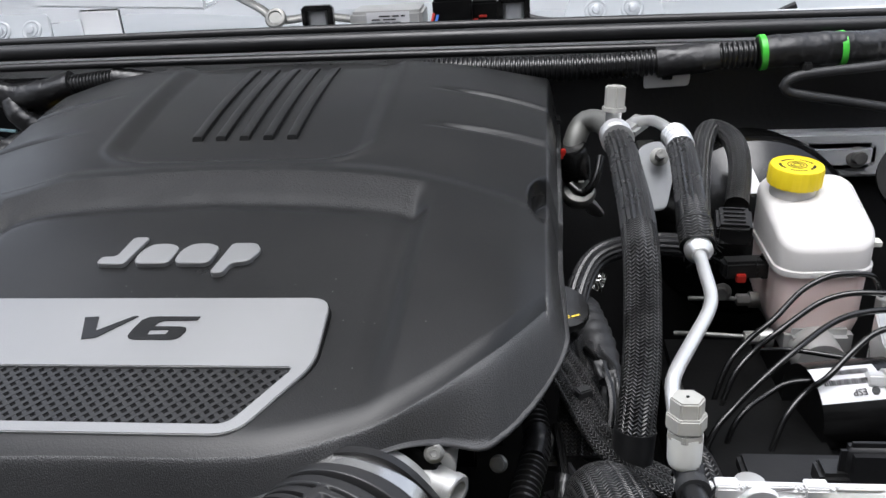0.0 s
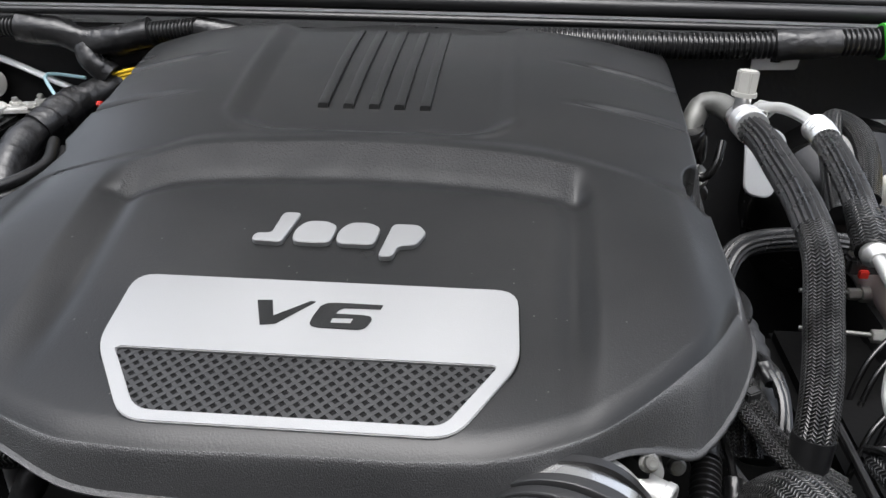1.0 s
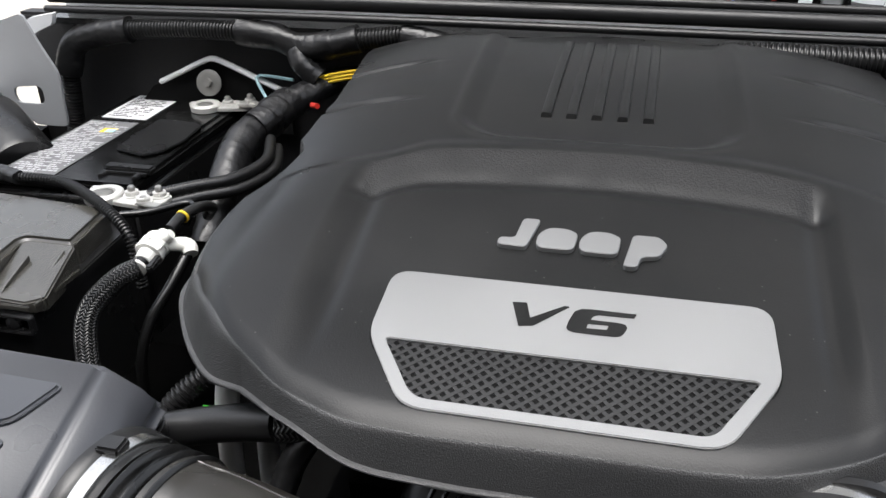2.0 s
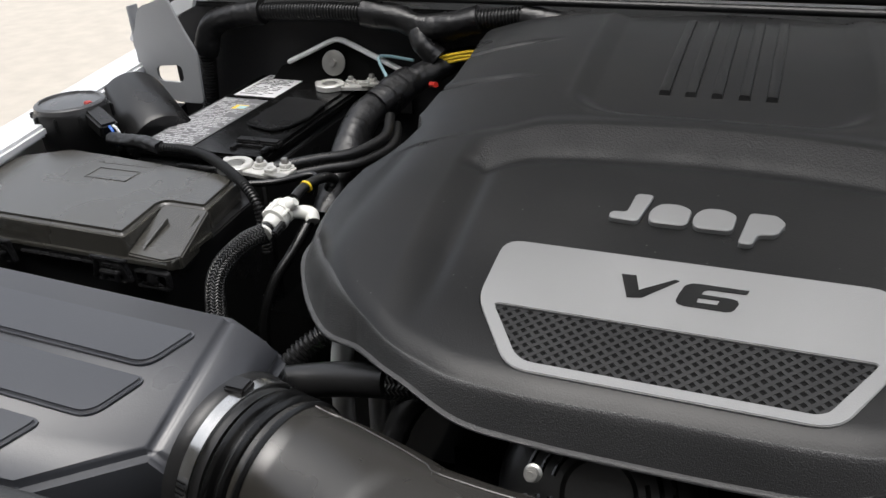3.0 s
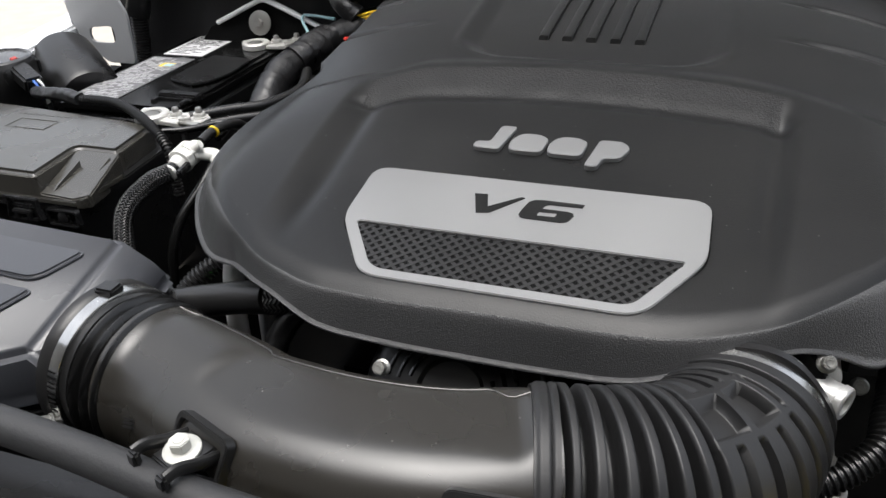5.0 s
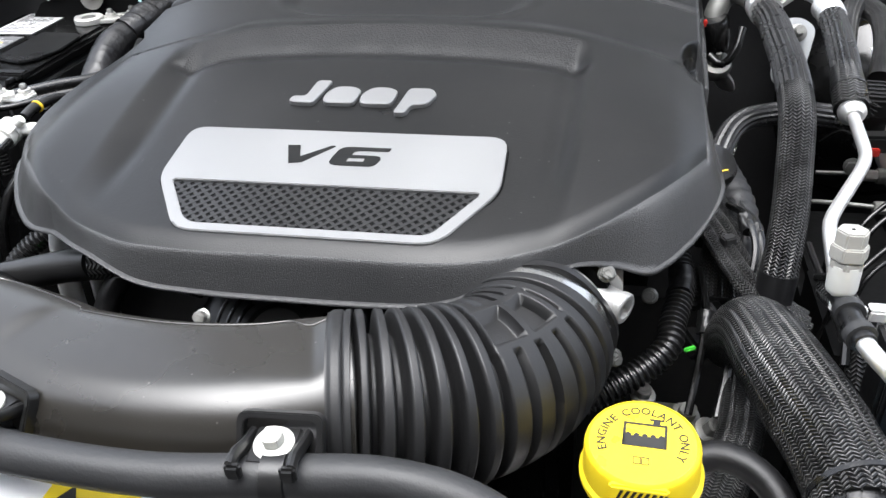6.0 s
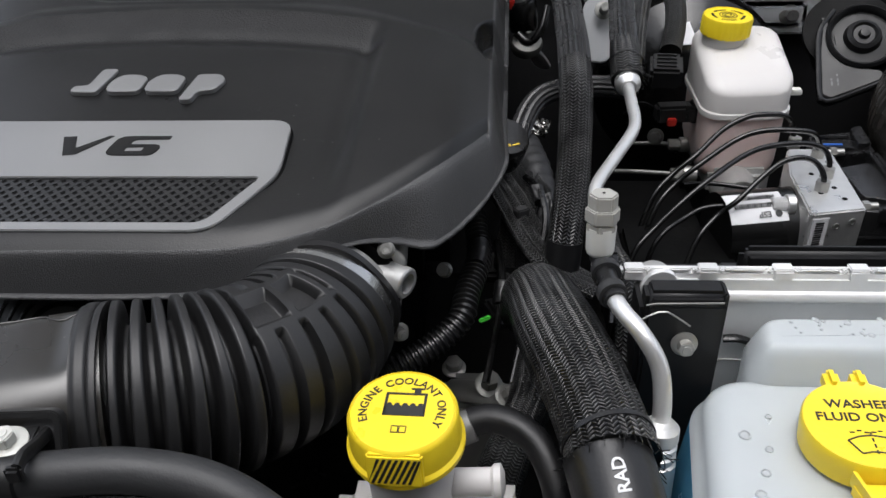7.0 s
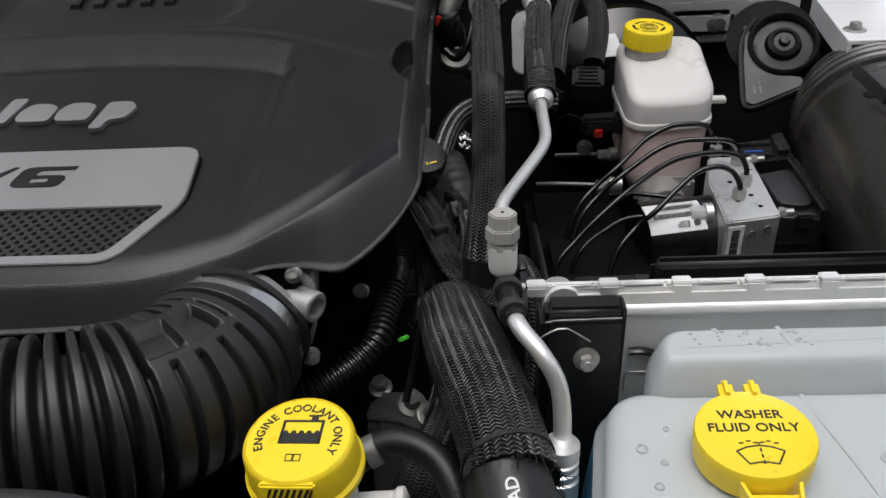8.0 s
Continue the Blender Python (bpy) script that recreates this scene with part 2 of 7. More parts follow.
def box(sx, sy, sz, bev=0.002, seg=2, at=(0, 0, 0), m=None):
    bm = bmesh.new()
    bmesh.ops.create_cube(bm, size=1.0, matrix=Matrix.Diagonal((sx, sy, sz, 1)))
    if bev:
        bmesh.ops.bevel(bm, geom=bm.edges[:], offset=bev, segments=seg, affect='EDGES', clamp_overlap=True)
    bm.transform(Matrix.Translation(at) @ (m or Matrix()))
    return bm


def prism(pts, z0, z1, bev=0.0, seg=2, m=None, top_only=False):
    """A flat outline raised from z0 to z1."""
    bm = bmesh.new()
    lo = [bm.verts.new((x, y, z0)) for x, y in pts]
    hi = [bm.verts.new((x, y, z1)) for x, y in pts]
    n = len(pts)
    bm.faces.new(lo[::-1])
    top = bm.faces.new(hi)
    for i in range(n):
        bm.faces.new((lo[i], lo[(i + 1) % n], hi[(i + 1) % n], hi[i]))
    bmesh.ops.recalc_face_normals(bm, faces=bm.faces[:])
    if bev:
        edges = list(top.edges) if top_only else bm.edges[:]
        bmesh.ops.bevel(bm, geom=edges, offset=bev, segments=seg, affect='EDGES', clamp_overlap=True)
    if m:
        bm.transform(m)
    return bm


def rounded(pts, r, n=5):
    """The outline with its corners rounded."""
    out = []
    k = len(pts)
    for i in range(k):
        p, a, b = Vector(pts[i]), Vector(pts[i - 1]), Vector(pts[(i + 1) % k])
        rr = r[i] if isinstance(r, (list, tuple)) else r
        u, w = (a - p), (b - p)
        d = min(rr, u.length * 0.45, w.length * 0.45)
        s, e = p + u.normalized() * d, p + w.normalized() * d
        for j in range(n + 1):
            q = j / n
            out.append(tuple((1 - q) ** 2 * s + 2 * q * (1 - q) * p + q * q * e))
    return out


def loft(pts, levels, tilt=None, m=None):
    """A soft-edged body: the outline drawn in by an inset at each height; tilt(x, y) shifts heights near the top."""
    area = sum(pts[i - 1][0] * pts[i][1] - pts[i][0] * pts[i - 1][1] for i in range(len(pts)))
    if area < 0:
        pts = pts[::-1]
    n = len(pts)
    nrm = []
    for i in range(n):
        d = Vector(pts[(i + 1) % n]) - Vector(pts[i - 1])
        nrm.append(Vector((-d.y, d.x)).normalized())
    z0, z1 = levels[0][1], levels[-1][1]
    bm = bmesh.new()
    rings = []
    for inset, z in levels:
        ring = []
        for p, q in zip(pts, nrm):
            x, y = p[0] + q.x * inset, p[1] + q.y * inset
            ring.append(bm.verts.new((x, y, z + (tilt(x, y) * (z - z0) / (z1 - z0) if tilt else 0.0))))
        rings.append(ring)
    for a, b in zip(rings, rings[1:]):
        for i in range(n):
            bm.faces.new((a[i], a[(i + 1) % n], b[(i + 1) % n], b[i]))
    bm.faces.new(rings[0][::-1])
    c = sum((v.co for v in rings[-1]), Vector()) / n
    for q in (0.80, 0.50):
        base = rings[-1]
        hx = (max(v.co.x for v in base) - min(v.co.x for v in base)) / 2
        hy = (max(v.co.y for v in base) - min(v.co.y for v in base)) / 2
        ring = []
        for v in base:
            mid = Vector((min(max(v.co.x, c.x - max(0.0, hx - hy)), c.x + max(0.0, hx - hy)), min(max(v.co.y, c.y - max(0.0, hy - hx)), c.y + max(0.0, hy - hx)), v.co.z))
            ring.append(bm.verts.new(mid + (v.co - mid) * q))
        if tilt:
            for v in ring:
                v.co.z = z1 + tilt(v.co.x, v.co.y)
        for i in range(n):
            bm.faces.new((rings[-1][i], rings[-1][(i + 1) % n], ring[(i + 1) % n], ring[i]))
        rings.append(ring)
    bm.faces.new(rings[-1])
    if m:
        bm.transform(m)
    return bm


def soft_levels(z0, z1, r, n=6, foot=0.0):
    """Levels of a straight wall with a rounded upper edge of radius r."""
    out = [(foot, z0)] + ([(0.0, z0 + foot)] if foot else [])
    for k in range(n + 1):
        a = math.pi / 2 * k / n
        out.append((r * (1 - math.cos(a)), z1 - r + r * math.sin(a)))
    return out


def rect(x0, y0, x1, y1, r=0.0, n=5):
    pts = [(x0, y0), (x1, y0), (x1, y1), (x0, y1)]
    return rounded(pts, r, n) if r else pts


def lathe(profile, seg=32, m=None, squash=1.0):
    """A turned body: (radius, height) from bottom to top."""
    bm = bmesh.new()
    rings = []
    for r, z in profile:
        rings.append([bm.verts.new((r * math.cos(2 * math.pi * i / seg), squash * r * math.sin(2 * math.pi * i / seg), z)) for i in range(seg)])
    for a, b in zip(rings, rings[1:]):
        for i in range(seg):
            bm.faces.new((a[i], a[(i + 1) % seg], b[(i + 1) % seg], b[i]))
    bm.faces.new(rings[0][::-1])
    bm.faces.new(rings[-1])
    if m:
        bm.transform(m)
    return bm


def smooth_path(pts, step):
    """Catmull-Rom through the points, resampled at even steps."""
    p = [Vector(q) for q in pts]
    if len(p) == 2:
        fine = [p[0].lerp(p[1], i / 20) for i in range(21)]
    else:
        e = [2 * p[0] - p[1]] + p + [2 * p[-1] - p[-2]]
        fine = []
        for i in range(1, len(e) - 2):
            for j in range(20):
                t = j / 20
                a, b, c, d = e[i - 1], e[i], e[i + 1], e[i + 2]
                fine.append(0.5 * ((2 * b) + (c - a) * t + (2 * a - 5 * b + 4 * c - d) * t * t + (3 * b - a - 3 * c + d) * t ** 3))
        fine.append(p[-1])
    acc = [0.0]
    for a, b in zip(fine, fine[1:]):
        acc.append(acc[-1] + (b - a).length)
    n = max(2, int(round(acc[-1] / step)))
    out, k = [], 0
    for i in range(n + 1):
        s = acc[-1] * i / n
        while k < len(acc) - 2 and acc[k + 1] < s:
            k += 1
        q = (s - acc[k]) / max(1e-9, acc[k + 1] - acc[k])
        out.append((s, fine[k].lerp(fine[k + 1], q)))
    return out, acc[-1]


def tube(pts, r, seg=16, step=0.006, wave=None, squash=1.0, up=(0, 0, 1), cap=True, hollow=False):
    """A hose along a smooth path. r: radius, or one for each point; wave(s, a): what to add to the radius at that length and angle."""
    path, total = smooth_path(pts, step)
    radii = r if isinstance(r, (list, tuple)) else None
    if radii:
        cum = [0.0]
        for a, b in zip(pts, pts[1:]):
            cum.append(cum[-1] + (Vector(b) - Vector(a)).length)
        cum = [c / cum[-1] * total for c in cum]
    bm = bmesh.new()
    uvl = bm.loops.layers.uv.new("UVMap")
    rings, frames = [], []
    ref = Vector(up)
    for i, (s, p) in enumerate(path):
        t = (path[min(i + 1, len(path) - 1)][1] - path[max(i - 1, 0)][1]).normalized()
        nrm = ref - t * ref.dot(t)
        if nrm.length < 1e-4:
            nrm = t.orthogonal()
        nrm.normalize()
        ref = nrm
        bi = t.cross(nrm)
        rr = float(np.interp(s, cum, radii)) if radii else r
        ring = []
        for j in range(seg):
            a = 2 * math.pi * j / seg
            q = rr + (wave(s, a) if wave else 0.0)
            ring.append(bm.verts.new(p + nrm * (math.cos(a) * q * squash) + bi * (math.sin(a) * q)))
        rings.append((s, ring))
    for (s0, a), (s1, b) in zip(rings, rings[1:]):
        for j in range(seg):
            f = bm.faces.new((a[j], a[(j + 1) % seg], b[(j + 1) % seg], b[j]))
            for lp, (u, v) in zip(f.loops, ((j / seg, s0), ((j + 1) / seg, s0), ((j + 1) / seg, s1), (j / seg, s1))):
                lp[uvl].uv = (u, v)
    if cap:
        bm.faces.new(rings[0][1][::-1])
        bm.faces.new(rings[-1][1])
    bmesh.ops.recalc_face_normals(bm, faces=bm.faces[:])
    return bm


def corrugated(pts, r, pitch=0.0042, depth=0.0011, seg=16):
    return tube(pts, r, seg, pitch / 4, lambda s, a: depth * (1 if (s / pitch) % 1 < 0.5 else -1))


def wrapped(pts, r, seed=0, seg=18, amp=0.0020):
    """A loom bound with crinkled tape."""
    def w(s, a):
        p = Vector((math.cos(a) * 2.2, math.sin(a) * 2.2, s * 48 + seed * 7.3))
        fold = (s + 0.006 * (1 + math.sin(a + seed)) + 0.007 * noise.noise(p * 0.5)) / 0.026
        ridge = 1 - abs(noise.noise(p * 2.2 + Vector((0, 0, 3.1 * a)))) * 3.0
        return amp * (noise.noise(p * 0.5) * 1.1 + 0.30 * (fold % 1.0) + 0.18 * max(-0.5, ridge))
    return tube(pts, r, max(seg, 28), 0.0016, w)


def to_axis(at, axis, spin=0.0):
    """The pose that puts a body's z along an axis."""
    return Matrix.Translation(at) @ Vector(axis).to_track_quat('Z', 'Y').to_matrix().to_4x4() @ pose(0, 0, 0, 0, 0, spin)


def fluted(pts, r, ribs=17, depth=0.0009):
    """A sleeve with even ribs along its length."""
    return tube(pts, r, ribs * 6, 0.006, lambda s, a: depth * math.cos(ribs * a))


def fray(at, axis, r, count, seed, length=0.011):
    """Loose threads round the cut end of a sleeve."""
    rnd = random.Random(seed)
    m = to_axis(at, axis)
    out = []
    for k in range(count):
        a = rnd.uniform(0, 2 * math.pi)
        o = Vector((math.cos(a), math.sin(a), 0))
        e = o * (r + rnd.uniform(0.0, 0.006)) + Vector((rnd.uniform(-0.003, 0.003), rnd.uniform(-0.003, 0.003), length * rnd.uniform(0.4, 1.0)))
        out.append(tube([tuple(m @ (o * r)), tuple(m @ (o * (r + 0.001) + Vector((0, 0, length * 0.4)))), tuple(m @ e)], 0.00035, 4, 0.004))
    return merge(*out)


def hexagon(r, spin=0.0):
    return [(r * math.cos(math.pi / 3 * i + spin), r * math.sin(math.pi / 3 * i + spin)) for i in range(6)]


def bolt_bm(r=0.006, h=0.005, flange=0.009):
    return merge(lathe([(flange, 0), (flange, 0.0012), (flange * 0.8, 0.002), (r * 0.9, 0.0022)], 24), prism(hexagon(r), 0.002, 0.002 + h, 0.0006), lathe([(r * 0.55, h + 0.0019), (r * 0.5, h + 0.0024), (0.001, h + 0.0022)], 16))


def bolt(at, axis=(0, 0, 1), r=0.006, h=0.005, flange=0.009, material=None, label="zinc-plated hexagon flange bolt", name="flange_bolt"):
    t = thing(name, at, label, "bolt", "hexagon bolts")
    part("head", moved(bolt_bm(r, h, flange), to_axis(at, axis, 12)), material or STEEL, t)
    return t


def text_bm(s, size, depth=0.0003, bold=0.0, align='CENTER'):
    cu = bpy.data.curves.new("t", 'FONT')
    cu.body, cu.size, cu.extrude, cu.offset, cu.resolution_u = s, size, depth, bold, 3
    cu.align_x, cu.align_y = align, 'CENTER'
    ob = bpy.data.objects.new("t", cu)
    scene.collection.objects.link(ob)
    bpy.context.view_layer.update()
    me = bpy.data.meshes.new_from_object(ob.evaluated_get(bpy.context.evaluated_depsgraph_get()))
    bpy.data.objects.remove(ob)
    bpy.data.curves.remove(cu)
    bm = bmesh.new()
    bm.from_mesh(me)
    bpy.data.meshes.remove(me)
    return bm


def text_arc(s, size, radius, centre_deg, depth=0.0003, bold=0.0):
    """Letters round a circle, upright towards its middle, spaced by their widths."""
    wide = [{" ": 0.42, "I": 0.30, "E": 0.62, "L": 0.56, "T": 0.62, "Y": 0.66}.get(ch, 0.80) * size for ch in s]
    out, run = [], 0.0
    for ch, w in zip(s, wide):
        if ch != " ":
            a = centre_deg + math.degrees((sum(wide) / 2 - run - w / 2) / radius)
            out.append(moved(text_bm(ch, size, depth, bold), pose(radius * math.cos(radians(a)), radius * math.sin(radians(a)), 0, 0, 0, a - 90)))
        run += w
    return merge(*out)


def bars(rows, cols, w, h, gap=0.35, seed=1):
    """Lines of unreadable print as thin bars of uneven length, with gaps, in a w by h field."""
    rnd = random.Random(seed)
    out = []
    rh = h / rows
    for r in range(rows):
        x, end = -w / 2, w / 2 - w * rnd.choice((0.0, 0.0, 0.12, 0.35))
        tall = rh * (1 - gap) * rnd.uniform(0.75, 1.2)
        while x < end:
            ln = min(end - x, w / cols * rnd.uniform(0.35, 1.5))
            if ln > w * 0.02 and rnd.random() > 0.14:
                out.append(box(ln * rnd.uniform(0.66, 0.9), tall, 0.0003, 0, at=(x + ln / 2, h / 2 - rh * (r + 0.5), 0)))
            x += ln
    return merge(*out)


# ---- setting ----
def sheet(name, bm, material, label, category):
    return solo(name, bm, material, label, category, kind="structure")


ground = bmesh.new()
bmesh.ops.create_grid(ground, x_segments=2, y_segments=2, size=400)
sheet("ground", ground, SAND, "pale sandy concrete yard around the car", "ground")
# unseen wall, added to keep low sky off faces that look forward
sheet("yard_wall", box(14, 0.3, 4.4, 0.02, at=(0, -2.3, 2.2)), WALLM, "unseen dull wall added in front of the car to block low sky", "wall")
# floor and inner fenders carry the bay's deep shade in their near-black
sheet("bay_floor", box(1.5, 1.2, 0.02, 0, at=(0, 0.55, 0.62)), BLACK, "underside closing the engine bay, shade put into its near-black", "floor")
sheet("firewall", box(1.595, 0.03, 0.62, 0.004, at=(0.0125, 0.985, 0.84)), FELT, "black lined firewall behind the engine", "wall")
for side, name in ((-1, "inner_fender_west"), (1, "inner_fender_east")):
    sheet(name, prism([(side * 0.60, 0.05), (side * 0.62, 0.05), (side * 0.80, 0.97), (side * 0.78, 0.97)], 0.62, 0.99), BLACK, "inner fender wall, shade put into its near-black", "wall")
# painted fender tops, tapering to the nose
for side, name, x0, x1 in ((-1, "fender_west", 0.615, 0.800), (1, "fender_east", 0.600, 0.758)):
    f = merge(prism([(side * x0, 0.20), (side * x1, 0.98), (side * (x1 + 0.055), 0.98), (side * (x0 + 0.055), 0.20)], 1.058, 1.072, 0.004),
              prism([(side * (x0 + 0.055), 0.20), (side * (x1 + 0.055), 0.98), (side * (x1 + 0.075), 0.98), (side * (x0 + 0.075), 0.20)], 0.75, 1.060, 0.0))
    bmesh.ops.recalc_face_normals(f, faces=f.faces[:])
    sheet(name, f, WHITE, "white painted fender edge of the engine bay", "fender")

# cowl: ledge, rubber seal and what stands behind it
sheet("cowl", merge(box(1.55, 0.012, 0.10, 0.003, at=(0.055, 0.992, 1.13)), box(1.55, 0.03, 0.010, 0.003, at=(0.055, 1.005, 1.180)),
                    box(1.57, 0.01, 0.16, 0.002, at=(0.055, 1.31, 1.22))),
      WHITE, "white painted cowl panel below the windscreen", "cowl")
tray_z = bmesh.new()
rows_t = [[tray_z.verts.new((-0.72 + 0.026 * i, 1.019 + 0.0292 * j, 1.150 + 0.014 * sstep(0.3, 0.8, j / 9) + 0.006 * math.sin(0.35 * i) * math.sin(j * 0.5) - 0.01 * sstep(0.5, 0.6, i / 60) * sstep(0.1, 0.4, j / 9))) for j in range(11)] for i in range(61)]
for i in range(60):
    for j in range(10):
        tray_z.faces.new((rows_t[i][j], rows_t[i + 1][j], rows_t[i + 1][j + 1], rows_t[i][j + 1]))
sheet("cowl_tray", tray_z, GREYC, "pale grey pressed tray behind the cowl edge", "cowl")
seal = thing("cowl_seal", (0, 0.955, 1.16), "long black rubber bonnet seal on the cowl", "seal")
part("bulb", tube([(-0.717, 0.958, 1.1765), (-0.3, 0.955, 1.180), (0.3, 0.955, 1.178), (0.84, 0.957, 1.172)], 0.0095, 16, 0.03), SEAL, seal)
part("lip", tube([(-0.717, 0.946, 1.1615), (-0.3, 0.943, 1.165), (0.3, 0.943, 1.163), (0.84, 0.945, 1.157)], 0.006, 12, 0.03, squash=0.8), SEAL, seal)
part("carrier", tube([(-0.717, 0.974, 1.1865), (0.0, 0.972, 1.190), (0.84, 0.974, 1.182)], 0.0055, 12, 0.03), SEAL, seal)
part("shelf", box(1.557, 0.05, 0.008, 0.002, at=(0.0615, 0.965, 1.148)), GLOSS, seal)

# raised bonnet over the bay, hinged at the cowl
hood = merge(moved(box(1.35, 1.25, 0.012, 0.004, at=(0, -0.625, 0)), pose(0, 1.29, 1.24, -82, 0, 0)),)
sheet("raised_bonnet", hood, HOODM, "white painted underside of the raised bonnet", "bonnet")
sheet("radiator_support", merge(box(1.22, 0.10, 0.30, 0.006, at=(0, 0.10, 0.88)), box(1.16, 0.085, 0.012, 0.003, at=(0, 0.1675, 1.024))), SATIN, "black radiator support behind the grille", "panel")


# ---- engine cover ----
CREST = ([-.275, -.266, -.261, -.213, -.167, -.123, -.069, -.005, .069, .111, .137, .17, .204, .239, .262, .275],
         [.490, .475, .459, .408, .375, .359, .356, .358, .358, .361, .369, .384, .412, .447, .492, .515])
RIM_X = [-.275, -.268, -.253, -.232, -.206, -.190, -.167, -.141, -.124, -.105, -.048, .029, .081, .103, .131, .154, .188, .212, .226, .236, .256, .268, .275]
RIM_Y = [.456, .440, .417, .404, .396, .388, .370, .357, .351, .349, .348, .350, .350, .352, .360, .370, .391, .401, .398, .394, .413, .440, .462]
RIM_O = [-.040, -.040, -.038, -.037, -.032, -.026, -.020, -.018, -.024, -.029, -.031, -.033, -.031, -.027, -.017, -.015, -.023, -.036, -.041, -.042, -.038, -.036, -.036]
REAR = ([-.265, -.232, -.155, -.128, -.085, -.033, .008, .055, .10, .139, .183, .223, .267], [.888, .889, .882, .877, .890, .907, .909, .903, .883, .880, .878, .880, .905])
SIDE_W = ([.35, .44, .49, .522, .555, .58, .60, .62, .65, .664, .672, .682, .72, .737, .786, .814, .87], [.270, .271, .273, .279, .281, .279, .266, .258, .252, .258, .263, .261, .257, .252, .253, .255, .260])
SIDE_E = ([.35, .50, .60, .67, .79, .90], [.2605, .2605, .262, .264, .266, .269])


def eased(x, xs, ys, w=0.012):
    """The table's value, averaged over a short stretch."""
    return sum(float(np.interp(x + w * k / 4, xs, ys)) for k in range(-4, 5)) / 9


def plane_z(y):
    return 1.09 + 0.207 * (y - 0.42)


def crease(x, y, x0, y0, x1, y1, depth, w):
    d = Vector((x1 - x0, y1 - y0))
    q = Vector((x - x0, y - y0))
    t = q.dot(d) / d.length_squared
    if t < 0 or t > 1.25:
        return 0.0
    off = -(q.x * d.y - q.y * d.x) / d.length
    if d.x < 0:
        off = -off
    a = depth * sstep(0, 0.8, t)
    return -a * (math.exp(-(off / w) ** 2) if off < 0 else math.exp(-(off / (w * 1.6)) ** 2))


def recess(x, y):
    """The y of the recess's back edge and the x of its flanks."""
    return 0.638 - 0.62 * x * x - 0.010 * sstep(0.13, 0.17, -x), (0.173 if x > 0 else 0.186) + 0.04 * (y - 0.5)


def cover_z(x, y):
    # a slanted top that rolls away to the back and to both sides
    z = plane_z(y) - 0.435 * max(0.0, y - 0.70) ** 2
    back = sstep(0.48, 0.66, y)
    z -= back * 0.026 * max(0.0, (abs(x) - 0.11) / 0.155) ** 2 + (1 - back) * 0.016 * sstep(0.215, 0.285, abs(x)) ** 1.5
    # open-fronted recess that carries the badge and the plate: a raised edge, then a grained ramp down to the floor
    yb, side = recess(x, y)
    soft = 0.013 if x > 0 else 0.022
    step = min(1.0, max(0.0, (yb - y) / 0.033))
    step = 0.75 * step + 0.25 * step * step * (3 - 2 * step)
    inner = sstep(side + 0.003, side - soft, abs(x))
    wall = step * inner
    fade = sstep(0.375, 0.48, y)
    z -= 0.0042 * wall * fade
    z += 0.0024 * (1 - wall) * sstep(0.365, 0.47, y) * sstep(yb + 0.020, yb + 0.003, y) * sstep(0.262, 0.235, abs(x))
    z -= 0.0024 * inner * math.exp(-((y - yb + 0.037) / 0.0075) ** 2)
    z -= 0.0022 * step * math.exp(-((abs(x) - side + soft + 0.003) / 0.007) ** 2) * fade
    # shallow pan round the five ribs
    cx, cy = 0.7 * max(0.0, abs(x) - 0.070), max(0.0, 0.688 - y)
    rp = math.hypot(cx, cy)
    z -= 0.0042 * sstep(0.034, 0.022, rp) - 0.0011 * math.exp(-((rp - 0.036) / 0.0035) ** 2)
    for x0, y0, x1, y1 in ((.148, .798, .262, .793), (.148, .717, .263, .720), (-.150, .800, -.250, .789), (-.150, .718, -.258, .717)):
        z += crease(x, y, x0, y0, x1, y1, 0.0058, 0.0024)
    z -= 0.0045 * max(0.0, 1 - (y - eased(x, *CREST)) / 0.016) ** 2
    z -= 0.0030 * sstep(0.860, 0.900, y)
    # opening below the grille window
    if 0.370 < y < 0.424:
        z -= 0.008 * sstep(0.371, 0.375, y) * sstep(0.4235, 0.4195, y) * sstep(0.0, 0.004, 0.1165 - (0.421 - y) * 0.58 - abs(x))
    # scooped finger hold in the edge
    d = math.hypot((x - 0.267) / 0.0185, (y - 0.630) / 0.037)
    z -= 0.022 * sstep(1.0, 0.80, d)
    return z


